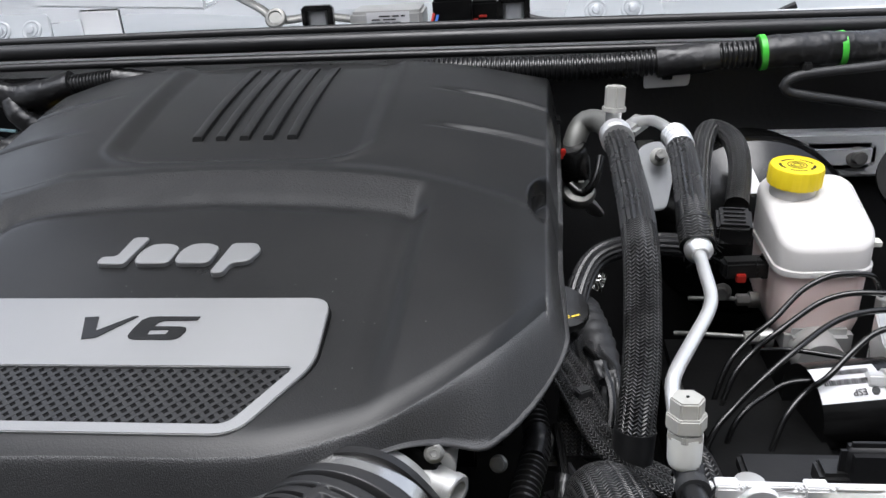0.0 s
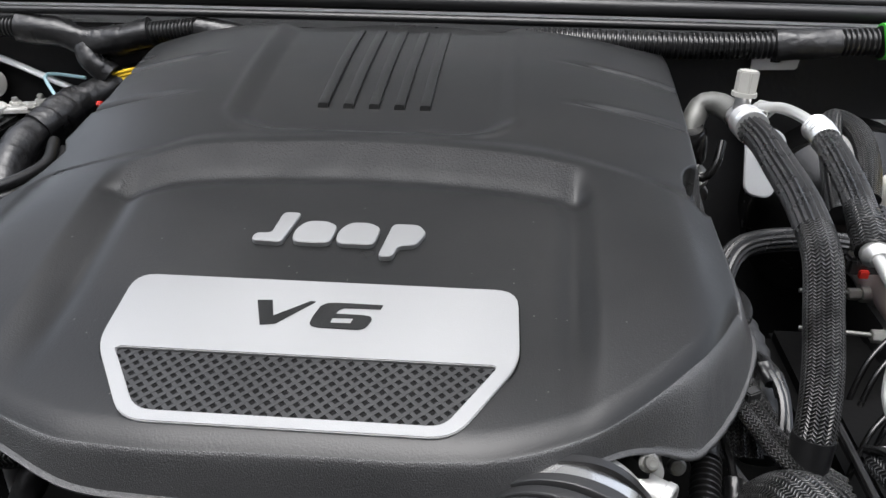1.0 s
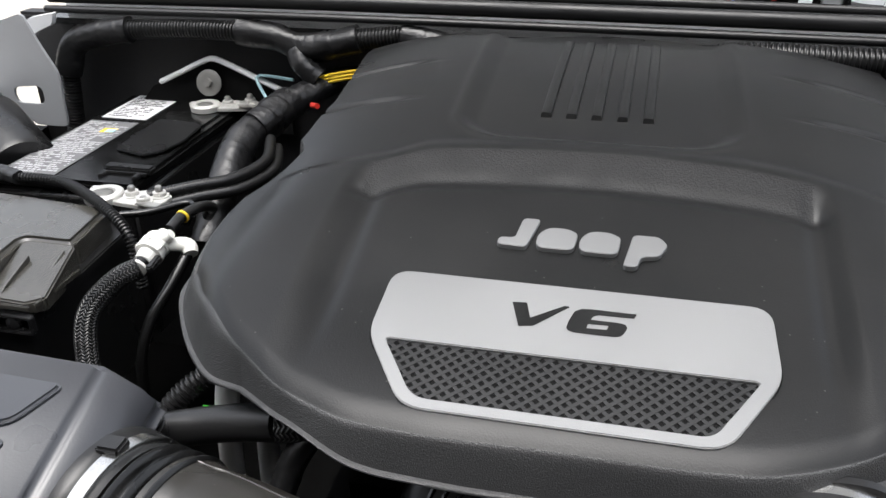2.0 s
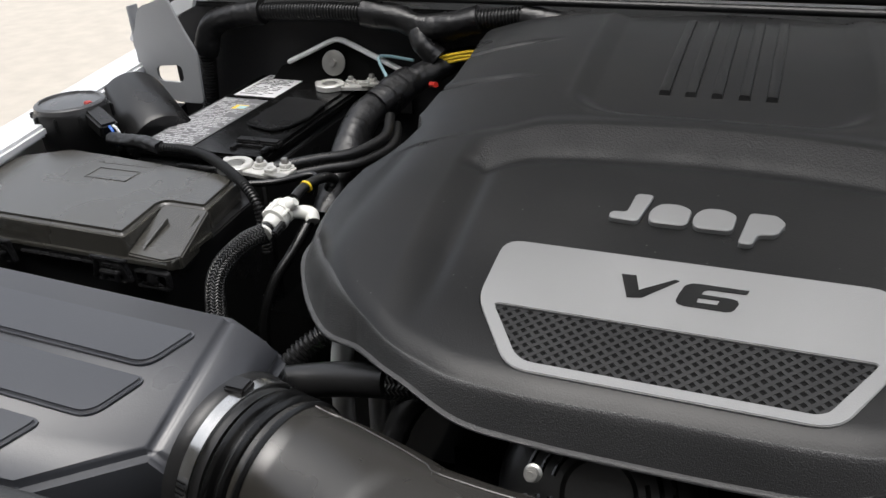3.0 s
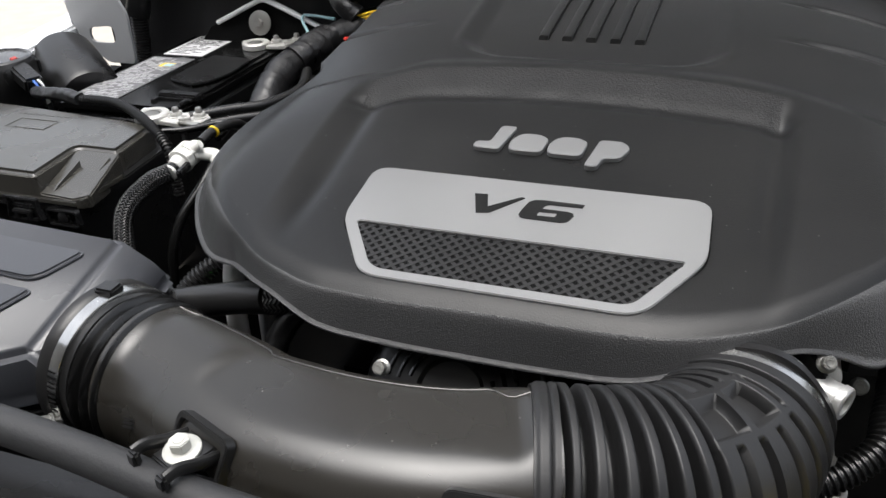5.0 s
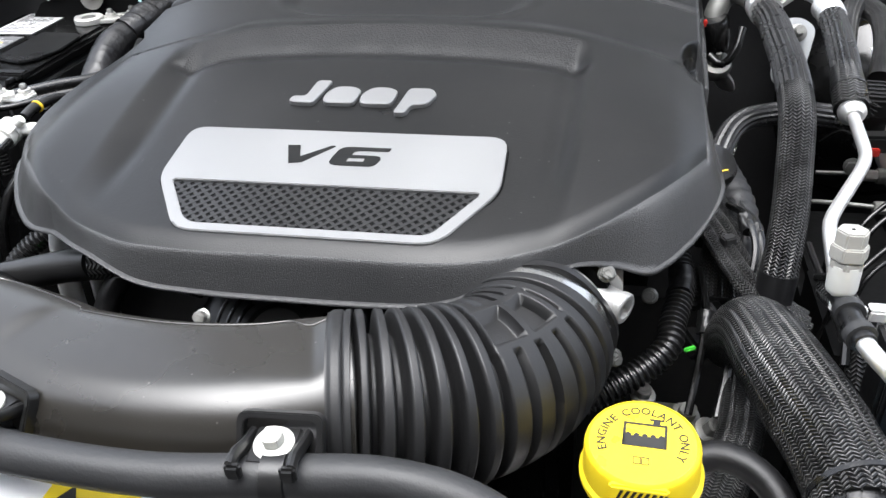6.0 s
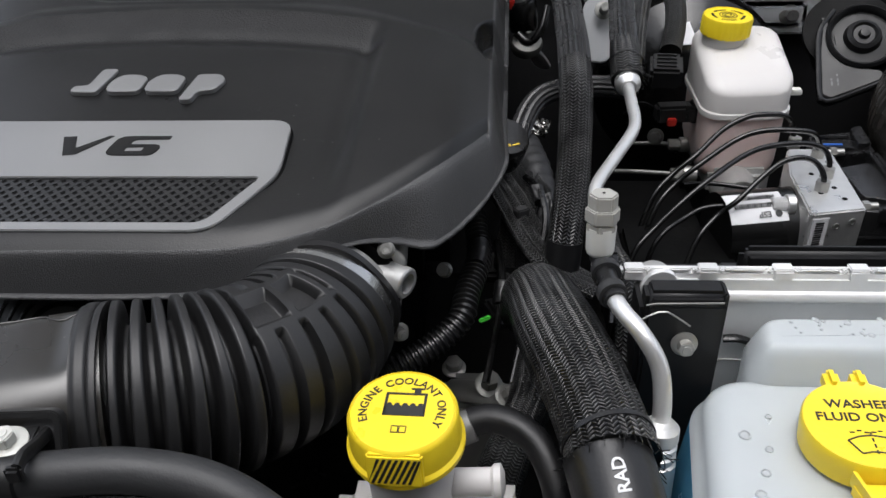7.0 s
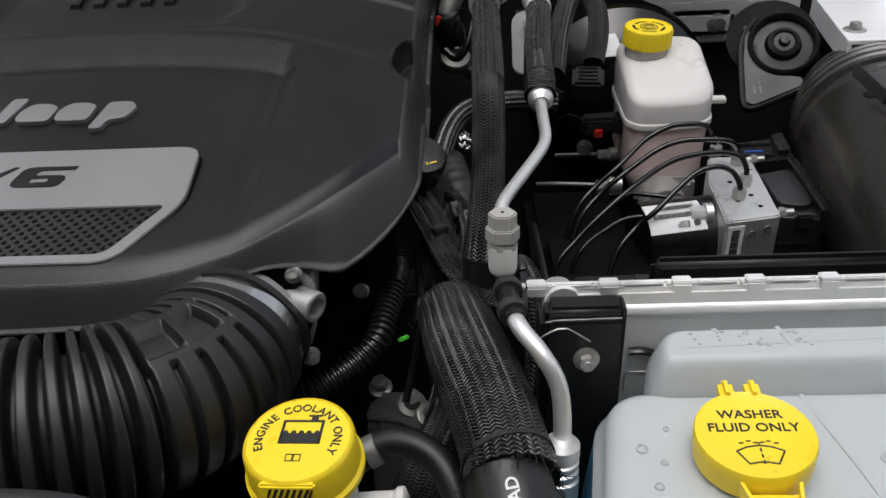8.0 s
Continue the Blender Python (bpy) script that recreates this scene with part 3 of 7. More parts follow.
def build_cover():
    nu, nv = 300, 400
    bm = bmesh.new()
    grid = []
    for i in range(nu + 1):
        u = -1 + 2 * i / nu
        xn = u * (0.2605 if u > 0 else 0.272)
        y0, y1 = eased(xn, *CREST), eased(xn, *REAR)
        col = []
        for j in range(nv + 1):
            y = y0 + (y1 - y0) * j / nv
            x = u * float(np.interp(y, *(SIDE_E if u > 0 else SIDE_W)))
            col.append(bm.verts.new((x, y, cover_z(x, y))))
        grid.append(col)
    for i in range(nu):
        for j in range(nv):
            f = bm.faces.new((grid[i][j], grid[i + 1][j], grid[i + 1][j + 1], grid[i][j + 1]))
            c = f.calc_center_median()
            yb, half = recess(c.x, c.y)
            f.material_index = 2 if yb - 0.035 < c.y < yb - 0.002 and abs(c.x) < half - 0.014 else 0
    # rounded lip: front, sides and back fall from the edge to a rolled rim
    PROFILE = ((0.10, 0.02), (0.22, 0.08), (0.36, 0.20), (0.55, 0.42), (0.75, 0.66), (0.92, 0.86), (0.97, 0.92), (1.08, 0.925), (1.13, 0.95), (1.13, 0.99), (1.06, 1.02), (0.95, 1.02), (0.90, 0.9))
    edge = []
    for i in range(nu + 1):
        top = grid[i][0].co
        u = -1 + 2 * i / nu
        corner = sstep(0.80, 1.0, abs(u))
        xn = u * (0.2605 if u > 0 else 0.272) + corner * (0.0135 if u > 0 else -0.003)
        ry = eased(xn, RIM_X, RIM_Y, 0.010)
        rz = plane_z(ry) + eased(xn, RIM_X, RIM_O, 0.014)
        edge.append((grid[i][0], Vector((corner * (0.0135 if u > 0 else -0.0135), (min(ry, top.y - 0.006) - top.y) * (1 - 0.55 * corner), rz - top.z)), 1))
    def side(col, sx, drop):
        first = edge[0][1] if sx < 0 else edge[-1][1]
        out = []
        for j in range(1, nv + 1):
            w = sstep(0, 104, j)
            out.append((grid[col][j], first.lerp(Vector((0.0105 if sx > 0 else -0.0055, 0, -drop)), w), 1 if j < 260 else 0))
        return out
    west, east = side(0, -1, 0.030), side(nu, 1, 0.045)
    back = [(grid[i][nv], Vector((0, 0.005, -0.030)), 0) for i in range(1, nu)]
    loop = west[::-1] + edge + east + back[::-1]
    last = [v for v, d, g in loop]
    n = len(loop)
    # round the rim at the two front corners
    rim = [v.co + w for v, w, g in loop]
    for it in range(2):
        soft = []
        for k in range(n):
            dist = min(abs(k - nv), abs(k - (nv + nu)))
            half = int(13 * sstep(32, 8, dist))
            soft.append(sum((rim[(k + q) % n] for q in range(-half, half + 1)), Vector()) / (2 * half + 1))
        rim = soft
    loop = [(v, p - v.co, g) for (v, w, g), p in zip(loop, rim)]
    for q, d in PROFILE:
        out, roll = min(q, 0.97), 0.0038 * max(0.0, q - 0.97) / 0.16
        row = []
        for v, w, g in loop:
            h = Vector((w.x, w.y, 0)).normalized() * roll
            row.append(bm.verts.new((v.co.x + w.x * out + h.x, v.co.y + w.y * out + h.y, v.co.z + w.z * d)))
        for k in range(n):
            m = (k + 1) % n
            bm.faces.new((row[k], row[m], last[m], last[k])).material_index = loop[k][2]
        last = row
    bmesh.ops.recalc_face_normals(bm, faces=bm.faces[:])
    return bm




engine_cover = thing("engine_cover", (0, 0.6, 1.05), "moulded black plastic engine cover with a grained front lip", "engine cover")
part("shell", build_cover(), (COVER, LIT_GRAIN, RAMP), engine_cover, angle=60)
for i in range(5):
    x = -0.0445 + 0.02175 * i
    L, n = 0.172, 30
    rib = bmesh.new()
    secs = []
    for k in range(n + 1):
        q = k / n
        y = 0.697 + L * q
        xx = x + 0.0050 * q
        zz = cover_z(xx, y)
        h = 0.0042 * (1 - 0.4 * q)
        secs.append([rib.verts.new((xx + dx, y + dy * (k == 0), zz + dz)) for dx, dy, dz in ((-0.0048, 0, -0.002), (-0.0042, 0.0014, h * 0.85), (-0.0034, 0.0024, h), (0.0034, 0.0024, h), (0.0042, 0.0014, h * 0.85), (0.0048, 0, -0.002))])
    for a, b in zip(secs, secs[1:]):
        for k in range(5):
            rib.faces.new((a[k], a[k + 1], b[k + 1], b[k]))
    rib.faces.new(secs[0])
    rib.faces.new(secs[-1][::-1])
    bmesh.ops.recalc_face_normals(rib, faces=rib.faces[:])
    part("rib", rib, COVER, engine_cover)

# silver plate with its grille window
PM = Matrix.Translation((0, 0.425, plane_z(0.425) - 0.0015)) @ pose(0, 0, 0, math.degrees(math.atan(0.207)), 0, 0)
PLATE = rounded([(-0.1215, 0.0572), (0.1225, 0.0572), (0.1240, -0.003), (0.091, -0.0575), (-0.088, -0.0575), (-0.1225, -0.003)], [0.014, 0.014, 0.012, 0.014, 0.014, 0.012])
WINDOW = rounded([(-0.111, -0.006), (0.112, -0.006), (0.0845, -0.0495), (-0.083, -0.0495)], [0.005, 0.004, 0.008, 0.010])


def ringed(outer, inner, z0, z1):
    """A plate with a hole: both outlines are cut into slices by angle about the hole's middle."""
    bm = bmesh.new()
    c = Vector((sum(p[0] for p in inner) / len(inner), sum(p[1] for p in inner) / len(inner)))

    def at(poly, a):
        d = Vector((math.cos(a), math.sin(a)))
        best = None
        for i in range(len(poly)):
            p, q = Vector(poly[i]) - c, Vector(poly[(i + 1) % len(poly)]) - c
            e = q - p
            den = d.x * e.y - d.y * e.x
            if abs(den) < 1e-12:
                continue
            t = (p.x * e.y - p.y * e.x) / den
            s = (p.x * d.y - p.y * d.x) / den
            if t > 0 and -1e-6 <= s <= 1 + 1e-6 and (best is None or t > best):
                best = t
        return c + d * best
    angles = sorted({round(math.atan2(p[1] - c.y, p[0] - c.x), 6) for p in outer + inner})
    lv = []
    for z in (z1, z0):
        lv.append(([bm.verts.new((*at(outer, a), z)) for a in angles], [bm.verts.new((*at(inner, a), z)) for a in angles]))
    n = len(angles)
    (o1, i1), (o0, i0) = lv
    for k in range(n):
        j = (k + 1) % n
        bm.faces.new((o1[k], o1[j], i1[j], i1[k]))
        bm.faces.new((o0[k], i0[k], i0[j], o0[j]))
        bm.faces.new((o0[k], o0[j], o1[j], o1[k]))
        bm.faces.new((i0[j], i0[k], i1[k], i1[j]))
    bmesh.ops.recalc_face_normals(bm, faces=bm.faces[:])
    rims = [e for e in bm.edges if all(abs(v.co.z - z1) < 1e-6 for v in e.verts) and len({f.normal.z > 0.5 for f in e.link_faces}) == 2]
    bmesh.ops.bevel(bm, geom=rims, offset=0.0006, segments=2, affect='EDGES')
    return bm


name_plate = part("plate", moved(ringed(PLATE, WINDOW, -0.001, 0.0028), PM), SILVER, engine_cover, "satin silver plate with a grille window")
part("gasket", moved(prism([(x * 1.008, y * 1.012 - 0.0004) for x, y in PLATE], -0.004, 0.0004), PM), BLACK, name_plate)


def grille_bm():
    """Two layers of slanted bars that cross, cut to the window."""
    out = []
    hx, hy = 0.0041, 0.0039
    pitch = 2 * hx * hy / math.hypot(hx, hy)
    for sgn in (1, -1):
        d = Vector((hx, sgn * hy)).normalized()
        nrm = Vector((-d.y, d.x))
        for k in range(-40, 41):
            o = Vector((0, -0.028)) + nrm * (pitch * (k + 0.5))
            hits = []
            for i in range(len(WINDOW)):
                p, q = Vector(WINDOW[i]), Vector(WINDOW[(i + 1) % len(WINDOW)])
                e = q - p
                den = d.x * e.y - d.y * e.x
                if abs(den) > 1e-12:
                    t = ((p.x - o.x) * e.y - (p.y - o.y) * e.x) / den
                    s = ((p.x - o.x) * d.y - (p.y - o.y) * d.x) / den
                    if 0 <= s < 1:
                        hits.append(t)
            if len(hits) >= 2 and max(hits) - min(hits) > 0.003:
                t0, t1 = min(hits), max(hits)
                c = o + d * ((t0 + t1) / 2)
                bar = prism([(-(t1 - t0) / 2 - 0.001, -0.0017), ((t1 - t0) / 2 + 0.001, -0.0017), ((t1 - t0) / 2 + 0.001, 0.0017), (-(t1 - t0) / 2 - 0.001, 0.0017)], -0.0034, 0.0 if sgn > 0 else -0.0001)
                for v in bar.verts:
                    if v.co.z > -0.002:
                        v.co.y *= 0.72
                out.append(moved(bar, pose(c.x, c.y, 0, 0, 0, math.degrees(math.atan2(d.y, d.x)))))
    return merge(*out)


part("grille", moved(grille_bm(), PM @ pose(0, 0, 0.0010)), SATIN, name_plate, "black plastic diamond mesh", angle=20)
part("grille_backing", moved(prism(WINDOW, -0.0050, -0.0044), PM), BLACK, name_plate)


def slanted(polys, m, depth):
    return merge(*[prism(p, 0, depth, 0.0, 1, m) for p in polys])


LT = PM @ pose(0, 0.026, 0.0027)
V = [(-0.0372, 0.0111), (-0.0279, 0.0117), (-0.0242, -0.0016), (-0.0040, 0.0124), (-0.0010, 0.0120), (-0.0216, -0.0080), (-0.0306, -0.0095)]
S6 = [[(0.0027, 0.0085), (0.0069, 0.0114), (0.0131, 0.0119), (0.0407, 0.0117), (0.0396, 0.0082), (0.0175, 0.0078), (0.0146, 0.0062), (0.0130, 0.0026)],
      [(0.0027, 0.0085), (0.0130, 0.0026), (0.0118, -0.0009), (0.0110, -0.0052), (-0.0011, -0.0064), (-0.0002, -0.0005)],
      [(0.0130, 0.0026), (0.0306, 0.0024), (0.0346, 0.0014), (0.0244, -0.0005), (0.0118, -0.0009)],
      [(0.0346, 0.0014), (0.0356, -0.0014), (0.0338, -0.0062), (0.0234, -0.0048), (0.0244, -0.0005)],
      [(-0.0011, -0.0064), (0.0110, -0.0052), (0.0234, -0.0048), (0.0338, -0.0062), (0.0318, -0.0086), (0.0286, -0.0097), (0.0043, -0.0096), (0.0004, -0.0085)]]
part("lettering", slanted([V] + S6, LT, 0.0007), GLOSS, name_plate, "black figures of the engine type")

# maker's badge as four plain raised blocks
BADGE = [rounded([(-0.058, -0.012), (-0.037, -0.013), (-0.030, 0.022), (-0.043, 0.022), (-0.046, -0.003), (-0.057, -0.003)], 0.004),
         rounded([(-0.030, -0.012), (-0.004, -0.012), (-0.002, 0.008), (-0.010, 0.013), (-0.024, 0.013), (-0.031, 0.002)], 0.006),
         rounded([(0.000, -0.012), (0.026, -0.012), (0.028, 0.008), (0.020, 0.013), (0.006, 0.013), (-0.001, 0.002)], 0.006),
         rounded([(0.0300, -0.024), (0.0395, -0.024), (0.042, -0.012), (0.054, -0.010), (0.060, 0.004), (0.054, 0.013), (0.036, 0.013)], 0.004)]
BM_ = Matrix.Translation((0.000, 0.532, cover_z(0, 0.532))) @ pose(0, 0, 0, math.degrees(math.atan(0.155)), 0, 0)
for b in BADGE:
    part("badge", prism(b, -0.001, 0.0032, 0.0005, 1, BM_, True), SILVER, engine_cover, "raised silver badge block")


# ---- intake: airbox, duct, bellows and throttle ----
airbox = thing("airbox", (-0.38, 0.31, 0.9), "dark grey plastic air cleaner box with three raised pads", "air cleaner box")
AB = Matrix.Translation((-0.38, 0.294, 1.060)) @ pose(0, 0, 0, 4, 2, 0)
TOP_EDGE = [(-0.26, 0.088), (0.092, 0.089), (0.118, -0.034), (0.062, -0.082), (-0.26, -0.108)]
LOW_EDGE = [(-0.26, 0.094), (0.128, 0.094), (0.142, -0.030), (0.066, -0.085), (-0.26, -0.110)]
lid = bmesh.new()
hi = [lid.verts.new((x, y, 0.0088)) for x, y in TOP_EDGE]
lo = [lid.verts.new((x, y, -0.020)) for x, y in LOW_EDGE]
ft_ = [lid.verts.new((x, y, -0.032)) for x, y in LOW_EDGE]
lid.faces.new(hi)
lid.faces.new(ft_[::-1])
for i in range(5):
    k = (i + 1) % 5
    lid.faces.new((lo[i], lo[k], hi[k], hi[i]))
    lid.faces.new((ft_[i], ft_[k], lo[k], lo[i]))
bmesh.ops.recalc_face_normals(lid, faces=lid.faces[:])
bmesh.ops.bevel(lid, geom=lid.edges[:], offset=0.0075, segments=4, affect='EDGES', clamp_overlap=True)
part("lid", moved(lid, AB), BOX, airbox, angle=50)
body = merge(prism(rounded([(x, y) for x, y in LOW_EDGE], 0.012), -0.19, -0.032, 0.003, 2, AB))
part("body", body, SATIN, airbox)
for x1, y0, y1 in ((0.084, 0.022, 0.062), (0.080, -0.026, 0.014), (0.044, -0.070, -0.036)):
    part("raised_pad", prism(rounded([(-0.255, y0), (x1 - 0.012, y0), (x1, y1), (-0.255, y1)], [0.004, 0.012, 0.008, 0.004]), 0.0075, 0.0128, 0.0022, 3, AB, True), BOX, airbox)

intake = thing("intake_duct", (-0.08, 0.26, 0.98), "smooth satin black plastic intake duct between air cleaner and bellows", "intake duct")
DUCT = [(-0.192, 0.280, 1.041), (-0.165, 0.2745, 1.040), (-0.135, 0.2645, 1.039), (-0.105, 0.2535, 1.038), (-0.07, 0.2485, 1.038), (-0.035, 0.2475, 1.038), (0.0, 0.2505, 1.038), (0.035, 0.2590, 1.037), (0.062, 0.268, 1.035)]
# along the duct: half widths to the front and back, half height and squareness of its section
DUCT_S = [0.0, 0.020, 0.045, 0.075, 0.110, 0.160, 0.215, 0.245, 0.262]
DUCT_F = [0.0450, 0.0450, 0.0460, 0.0470, 0.0480, 0.0485, 0.0490, 0.0495, 0.0505]
DUCT_K = [0.0455, 0.0465, 0.0490, 0.0500, 0.0480, 0.0470, 0.0475, 0.0495, 0.0505]
DUCT_B = [0.0455, 0.0450, 0.0450, 0.0450, 0.0448, 0.0446, 0.0450, 0.0485, 0.0505]
DUCT_N = [2.0, 2.0, 2.0, 2.15, 2.5, 2.6, 2.5, 2.2, 2.0]


def duct_r(s, a):
    """The radius of the duct: round at both ends, squarer between, with a flat pad cut into its top."""
    wide, high, n = (float(np.interp(s, DUCT_S, v)) for v in (DUCT_F if math.sin(a) > 0 else DUCT_K, DUCT_B, DUCT_N))
    c, v = abs(math.cos(a)), abs(math.sin(a))
    r = ((c / high) ** n + (v / wide) ** n) ** (-1 / n)
    if math.cos(a) > 0.35:
        k = 1100.0
        flat = (0.0428 + 0.012 * sstep(0.240, 0.262, s) + 0.010 * sstep(0.078, 0.050, s)) / math.cos(a)
        r = -math.log(math.exp(-k * r) + math.exp(-k * flat)) / k
    return r + 0.0016 * sstep(0.014, 0.010, s)


part("tube", tube(DUCT, 0.0, 120, 0.003, duct_r), DUCTM, intake, angle=60)
# moulding seam along the back of the pad, with its jogs
seam_pts = []
line, total = smooth_path(DUCT, 0.004)
for i, (s_, p) in enumerate(line[1:-1], 1):
    t_ = (line[i + 1][1] - line[i - 1][1]).normalized()
    up_ = (Vector((0, 0, 1)) - t_ * t_.z).normalized()
    a = radians(-32 - 6 * sstep(0.090, 0.080, s_) * sstep(0.008, 0.020, s_) + 8 * sstep(0.228, 0.240, s_))
    r_ = duct_r(s_, a) + 0.0001
    seam_pts.append(tuple(p + up_ * (math.cos(a) * r_) + t_.cross(up_) * (math.sin(a) * r_)))
part("seam", tube(seam_pts, 0.0006, 6, 0.004), DUCTM, intake)
for x, y, z in ((-0.165, 0.2265, 1.053), (-0.062, 0.2075, 1.0520)):
    part("mould_mark", merge(*[moved(box(0.007, 0.0012, 0.0004, 0), pose(x, y, z, 62, 0, 0) @ pose(0, 0.0022 * k, 0)) for k in range(3)]), SATIN, intake)
AX = (Vector(DUCT[0]) - Vector(DUCT[1])).normalized()
cuff = [tuple(Vector(DUCT[0]) + AX * d) for d in (-0.008, 0.0, 0.012, 0.020)]
part("cuff", tube(cuff, 0.0465, 64, 0.0010, lambda s, a: 0.0030 * math.sin(s / 0.0098 * 2 * math.pi)), GLOSS, intake, "ribbed rubber cuff")
clampm = to_axis(tuple(Vector(DUCT[0]) + AX * 0.027), tuple(AX))
part("outlet", tube([tuple(Vector(DUCT[0]) + AX * d) for d in (0.018, 0.03, 0.040)], 0.0475, 48, 0.004, lambda s, a: 0.004 * sstep(0.012, 0.016, s)), SATIN, airbox, "round outlet collar")
clamp = thing("hose_clamp", (-0.25, 0.29, 0.99), "bright worm-drive hose clamp round the rubber cuff", "clamp")
part("band", moved(lathe([(0.0492, -0.0045), (0.0504, -0.004), (0.0504, 0.004), (0.0492, 0.0045)], 64), clampm), CLAMP, clamp)
screw_at = Vector(DUCT[0]) + AX * 0.027 + Vector((-0.012, -0.0495, -0.010))
AXC = Vector(DUCT[0]) + AX * 0.027
for k in range(9):
    a = radians(62 + 3.6 * k)
    side_ = Vector((AX.y, -AX.x, 0)).normalized()
    if side_.y > 0:
        side_.negate()
    o = Vector((0, 0, 1)) * math.cos(a) + side_ * math.sin(a)
    part("worm_slot", moved(box(0.0058, 0.0009, 0.0008, 0), Matrix.Translation(AXC + o * 0.0505) @ Matrix((AX, o.cross(AX), o)).transposed().to_4x4()), BLACK, clamp)
part("screw", moved(merge(box(0.009, 0.012, 0.008, 0.002), prism(hexagon(0.0046), 0.003, 0.009, 0.0005), lathe([(0.0055, 0.0025), (0.0055, 0.004)], 16)), to_axis(tuple(screw_at), (-0.4, -0.6, 0.3))), STEEL, clamp, "worn zinc clamp screw")
part("tab", merge(box(0.014, 0.012, 0.006, 0.0015, at=(-0.219, 0.292, 1.0930)), moved(box(0.007, 0.012, 0.005, 0.0015), pose(-0.230, 0.262, 1.080, 40, 0, 0))), SATIN, clamp)

bellows = thing("intake_bellows", (0.12, 0.30, 0.96), "black ribbed rubber bellows bending to the throttle body", "bellows")
BEL = [(0.060, 0.268, 1.035), (0.083, 0.2765, 1.0320), (0.105, 0.2885, 1.0280), (0.125, 0.305, 1.0240), (0.141, 0.326, 1.0205), (0.151, 0.354, 1.0195), (0.155, 0.388, 1.021)]


def rib_wave(s, a):
    return 0.0140 * sstep(0.38, 0.18, abs((s / 0.0108) % 1.0 - 0.5)) - 0.0070


def elbow_wave(s, a):
    """Broad raised rings with narrow slots between, and two rails and cross bars that frame small panels along the upper face."""
    d = (math.degrees(a) + 180) % 360 - 180
    ring = sstep(0.385, 0.315, abs((s / 0.0125) % 1.0 - 0.5))
    rails = max(sstep(4.4, 3.2, abs(d - c)) for c in (29, -5)) * sstep(0.054, 0.052, s)
    bars_ = sstep(0.0030, 0.0022, abs((s + 0.012) % 0.024 - 0.012))
    inside = sstep(-7, -5.5, d) * sstep(31, 29.5, d) * sstep(0.053, 0.051, s)
    lat = max(rails, bars_ * inside, ring * (1 - inside))
    return 0.0078 * lat * sstep(-0.001, 0.002, s)


cut = next(i for i, (s, p) in enumerate(smooth_path(BEL, 0.001)[0]) if s > 0.0648)
line = [tuple(p) for s, p in smooth_path(BEL, 0.001)[0]]
part("ribbed_section", tube(line[:cut + 1:4] + [line[cut]], 0.0465, 96, 0.0007, rib_wave), BELLOWM, bellows, angle=80)
part("elbow", tube([line[cut]] + line[cut + 4:-30:4] + [line[-30]], 0.0443, 180, 0.0007, elbow_wave), BELLOWM, bellows, "moulded elbow with rib lattice", angle=80)
part("end_band", tube(line[-36:-29], 0.0500, 64, 0.002), BELLOWM, bellows)
part("duct_collar", tube([(0.050, 0.2645, 1.0358), (0.056, 0.2662, 1.0354), (0.0625, 0.268, 1.035)], 0.0525, 64, 0.0007, lambda s, a: 0.0014 * sstep(0.0005, 0.0035, s) - 0.0013 * math.exp(-((s - 0.0090) / 0.0007) ** 2)), BELLOWM, intake, "stepped rubber collar")
TBA = (Vector(BEL[-1]) - Vector(BEL[-2])).normalized()
throttle = thing("air_throttle", (0.19, 0.39, 0.97), "cast aluminium throttle body with bolts and a side port", "throttle body")
tbm = to_axis(tuple(Vector(BEL[-1])), tuple(TBA))
part("collar", tube(line[-31:-18], 0.0492, 64, 0.002), CLAMP, throttle, "bright steel band")
part("neck", tube(line[-20:], 0.0440, 48, 0.003), ALU, throttle)
part("flange_gasket", tube(line[-19:-13], 0.0512, 64, 0.002, lambda s, a: 0.0012 * math.sin(5 * a)), RUBBER, throttle, "black gasket ring")
part("gasket", moved(lathe([(0.0455, 0.005), (0.0475, 0.006), (0.0475, 0.013), (0.0455, 0.014)], 48), tbm), BLACK, throttle)
part("housing", moved(merge(lathe([(0.040, 0.011), (0.041, 0.013), (0.041, 0.03), (0.036, 0.04)], 40), box(0.022, 0.034, 0.026, 0.006, at=(0.040, 0.012, 0.026)), box(0.018, 0.030, 0.018, 0.006, at=(0.036, -0.018, 0.024))), tbm), ALU, throttle)
part("casting", prism(rounded([(0.172, 1.050), (0.200, 1.052), (0.208, 1.042), (0.205, 1.020), (0.200, 0.990), (0.180, 0.978), (0.168, 1.0)], 0.006), -0.010, 0.008, 0.003, 2, pose(0, 0.404, 0, 90, 0, 0)), ALU, throttle)
part("port", moved(lathe([(0.0098, 0), (0.0098, 0.020), (0.0106, 0.0205), (0.0106, 0.0245), (0.0096, 0.0255), (0.0070, 0.0255), (0.0066, 0.016), (0.001, 0.016)], 28), to_axis((0.188, 0.394, 1.034), (0.75, -0.45, -0.05))), ALU, throttle)
bolt((0.196, 0.390, 1.053), (0.1, -0.75, 0.6), 0.0042, 0.006, 0.0058, DULL)
bolt((0.203, 0.372, 1.000), (0.5, -0.8, 0.2), 0.0045, 0.005, 0.0065, DULL)
bolt((0.229, 0.450, 0.996), (-0.1, -0.7, 0.5), 0.0050, 0.008, 0.006, DULL)
bolt((0.233, 0.463, 0.888), (0, -0.2, 1), 0.007, 0.008, 0.010)

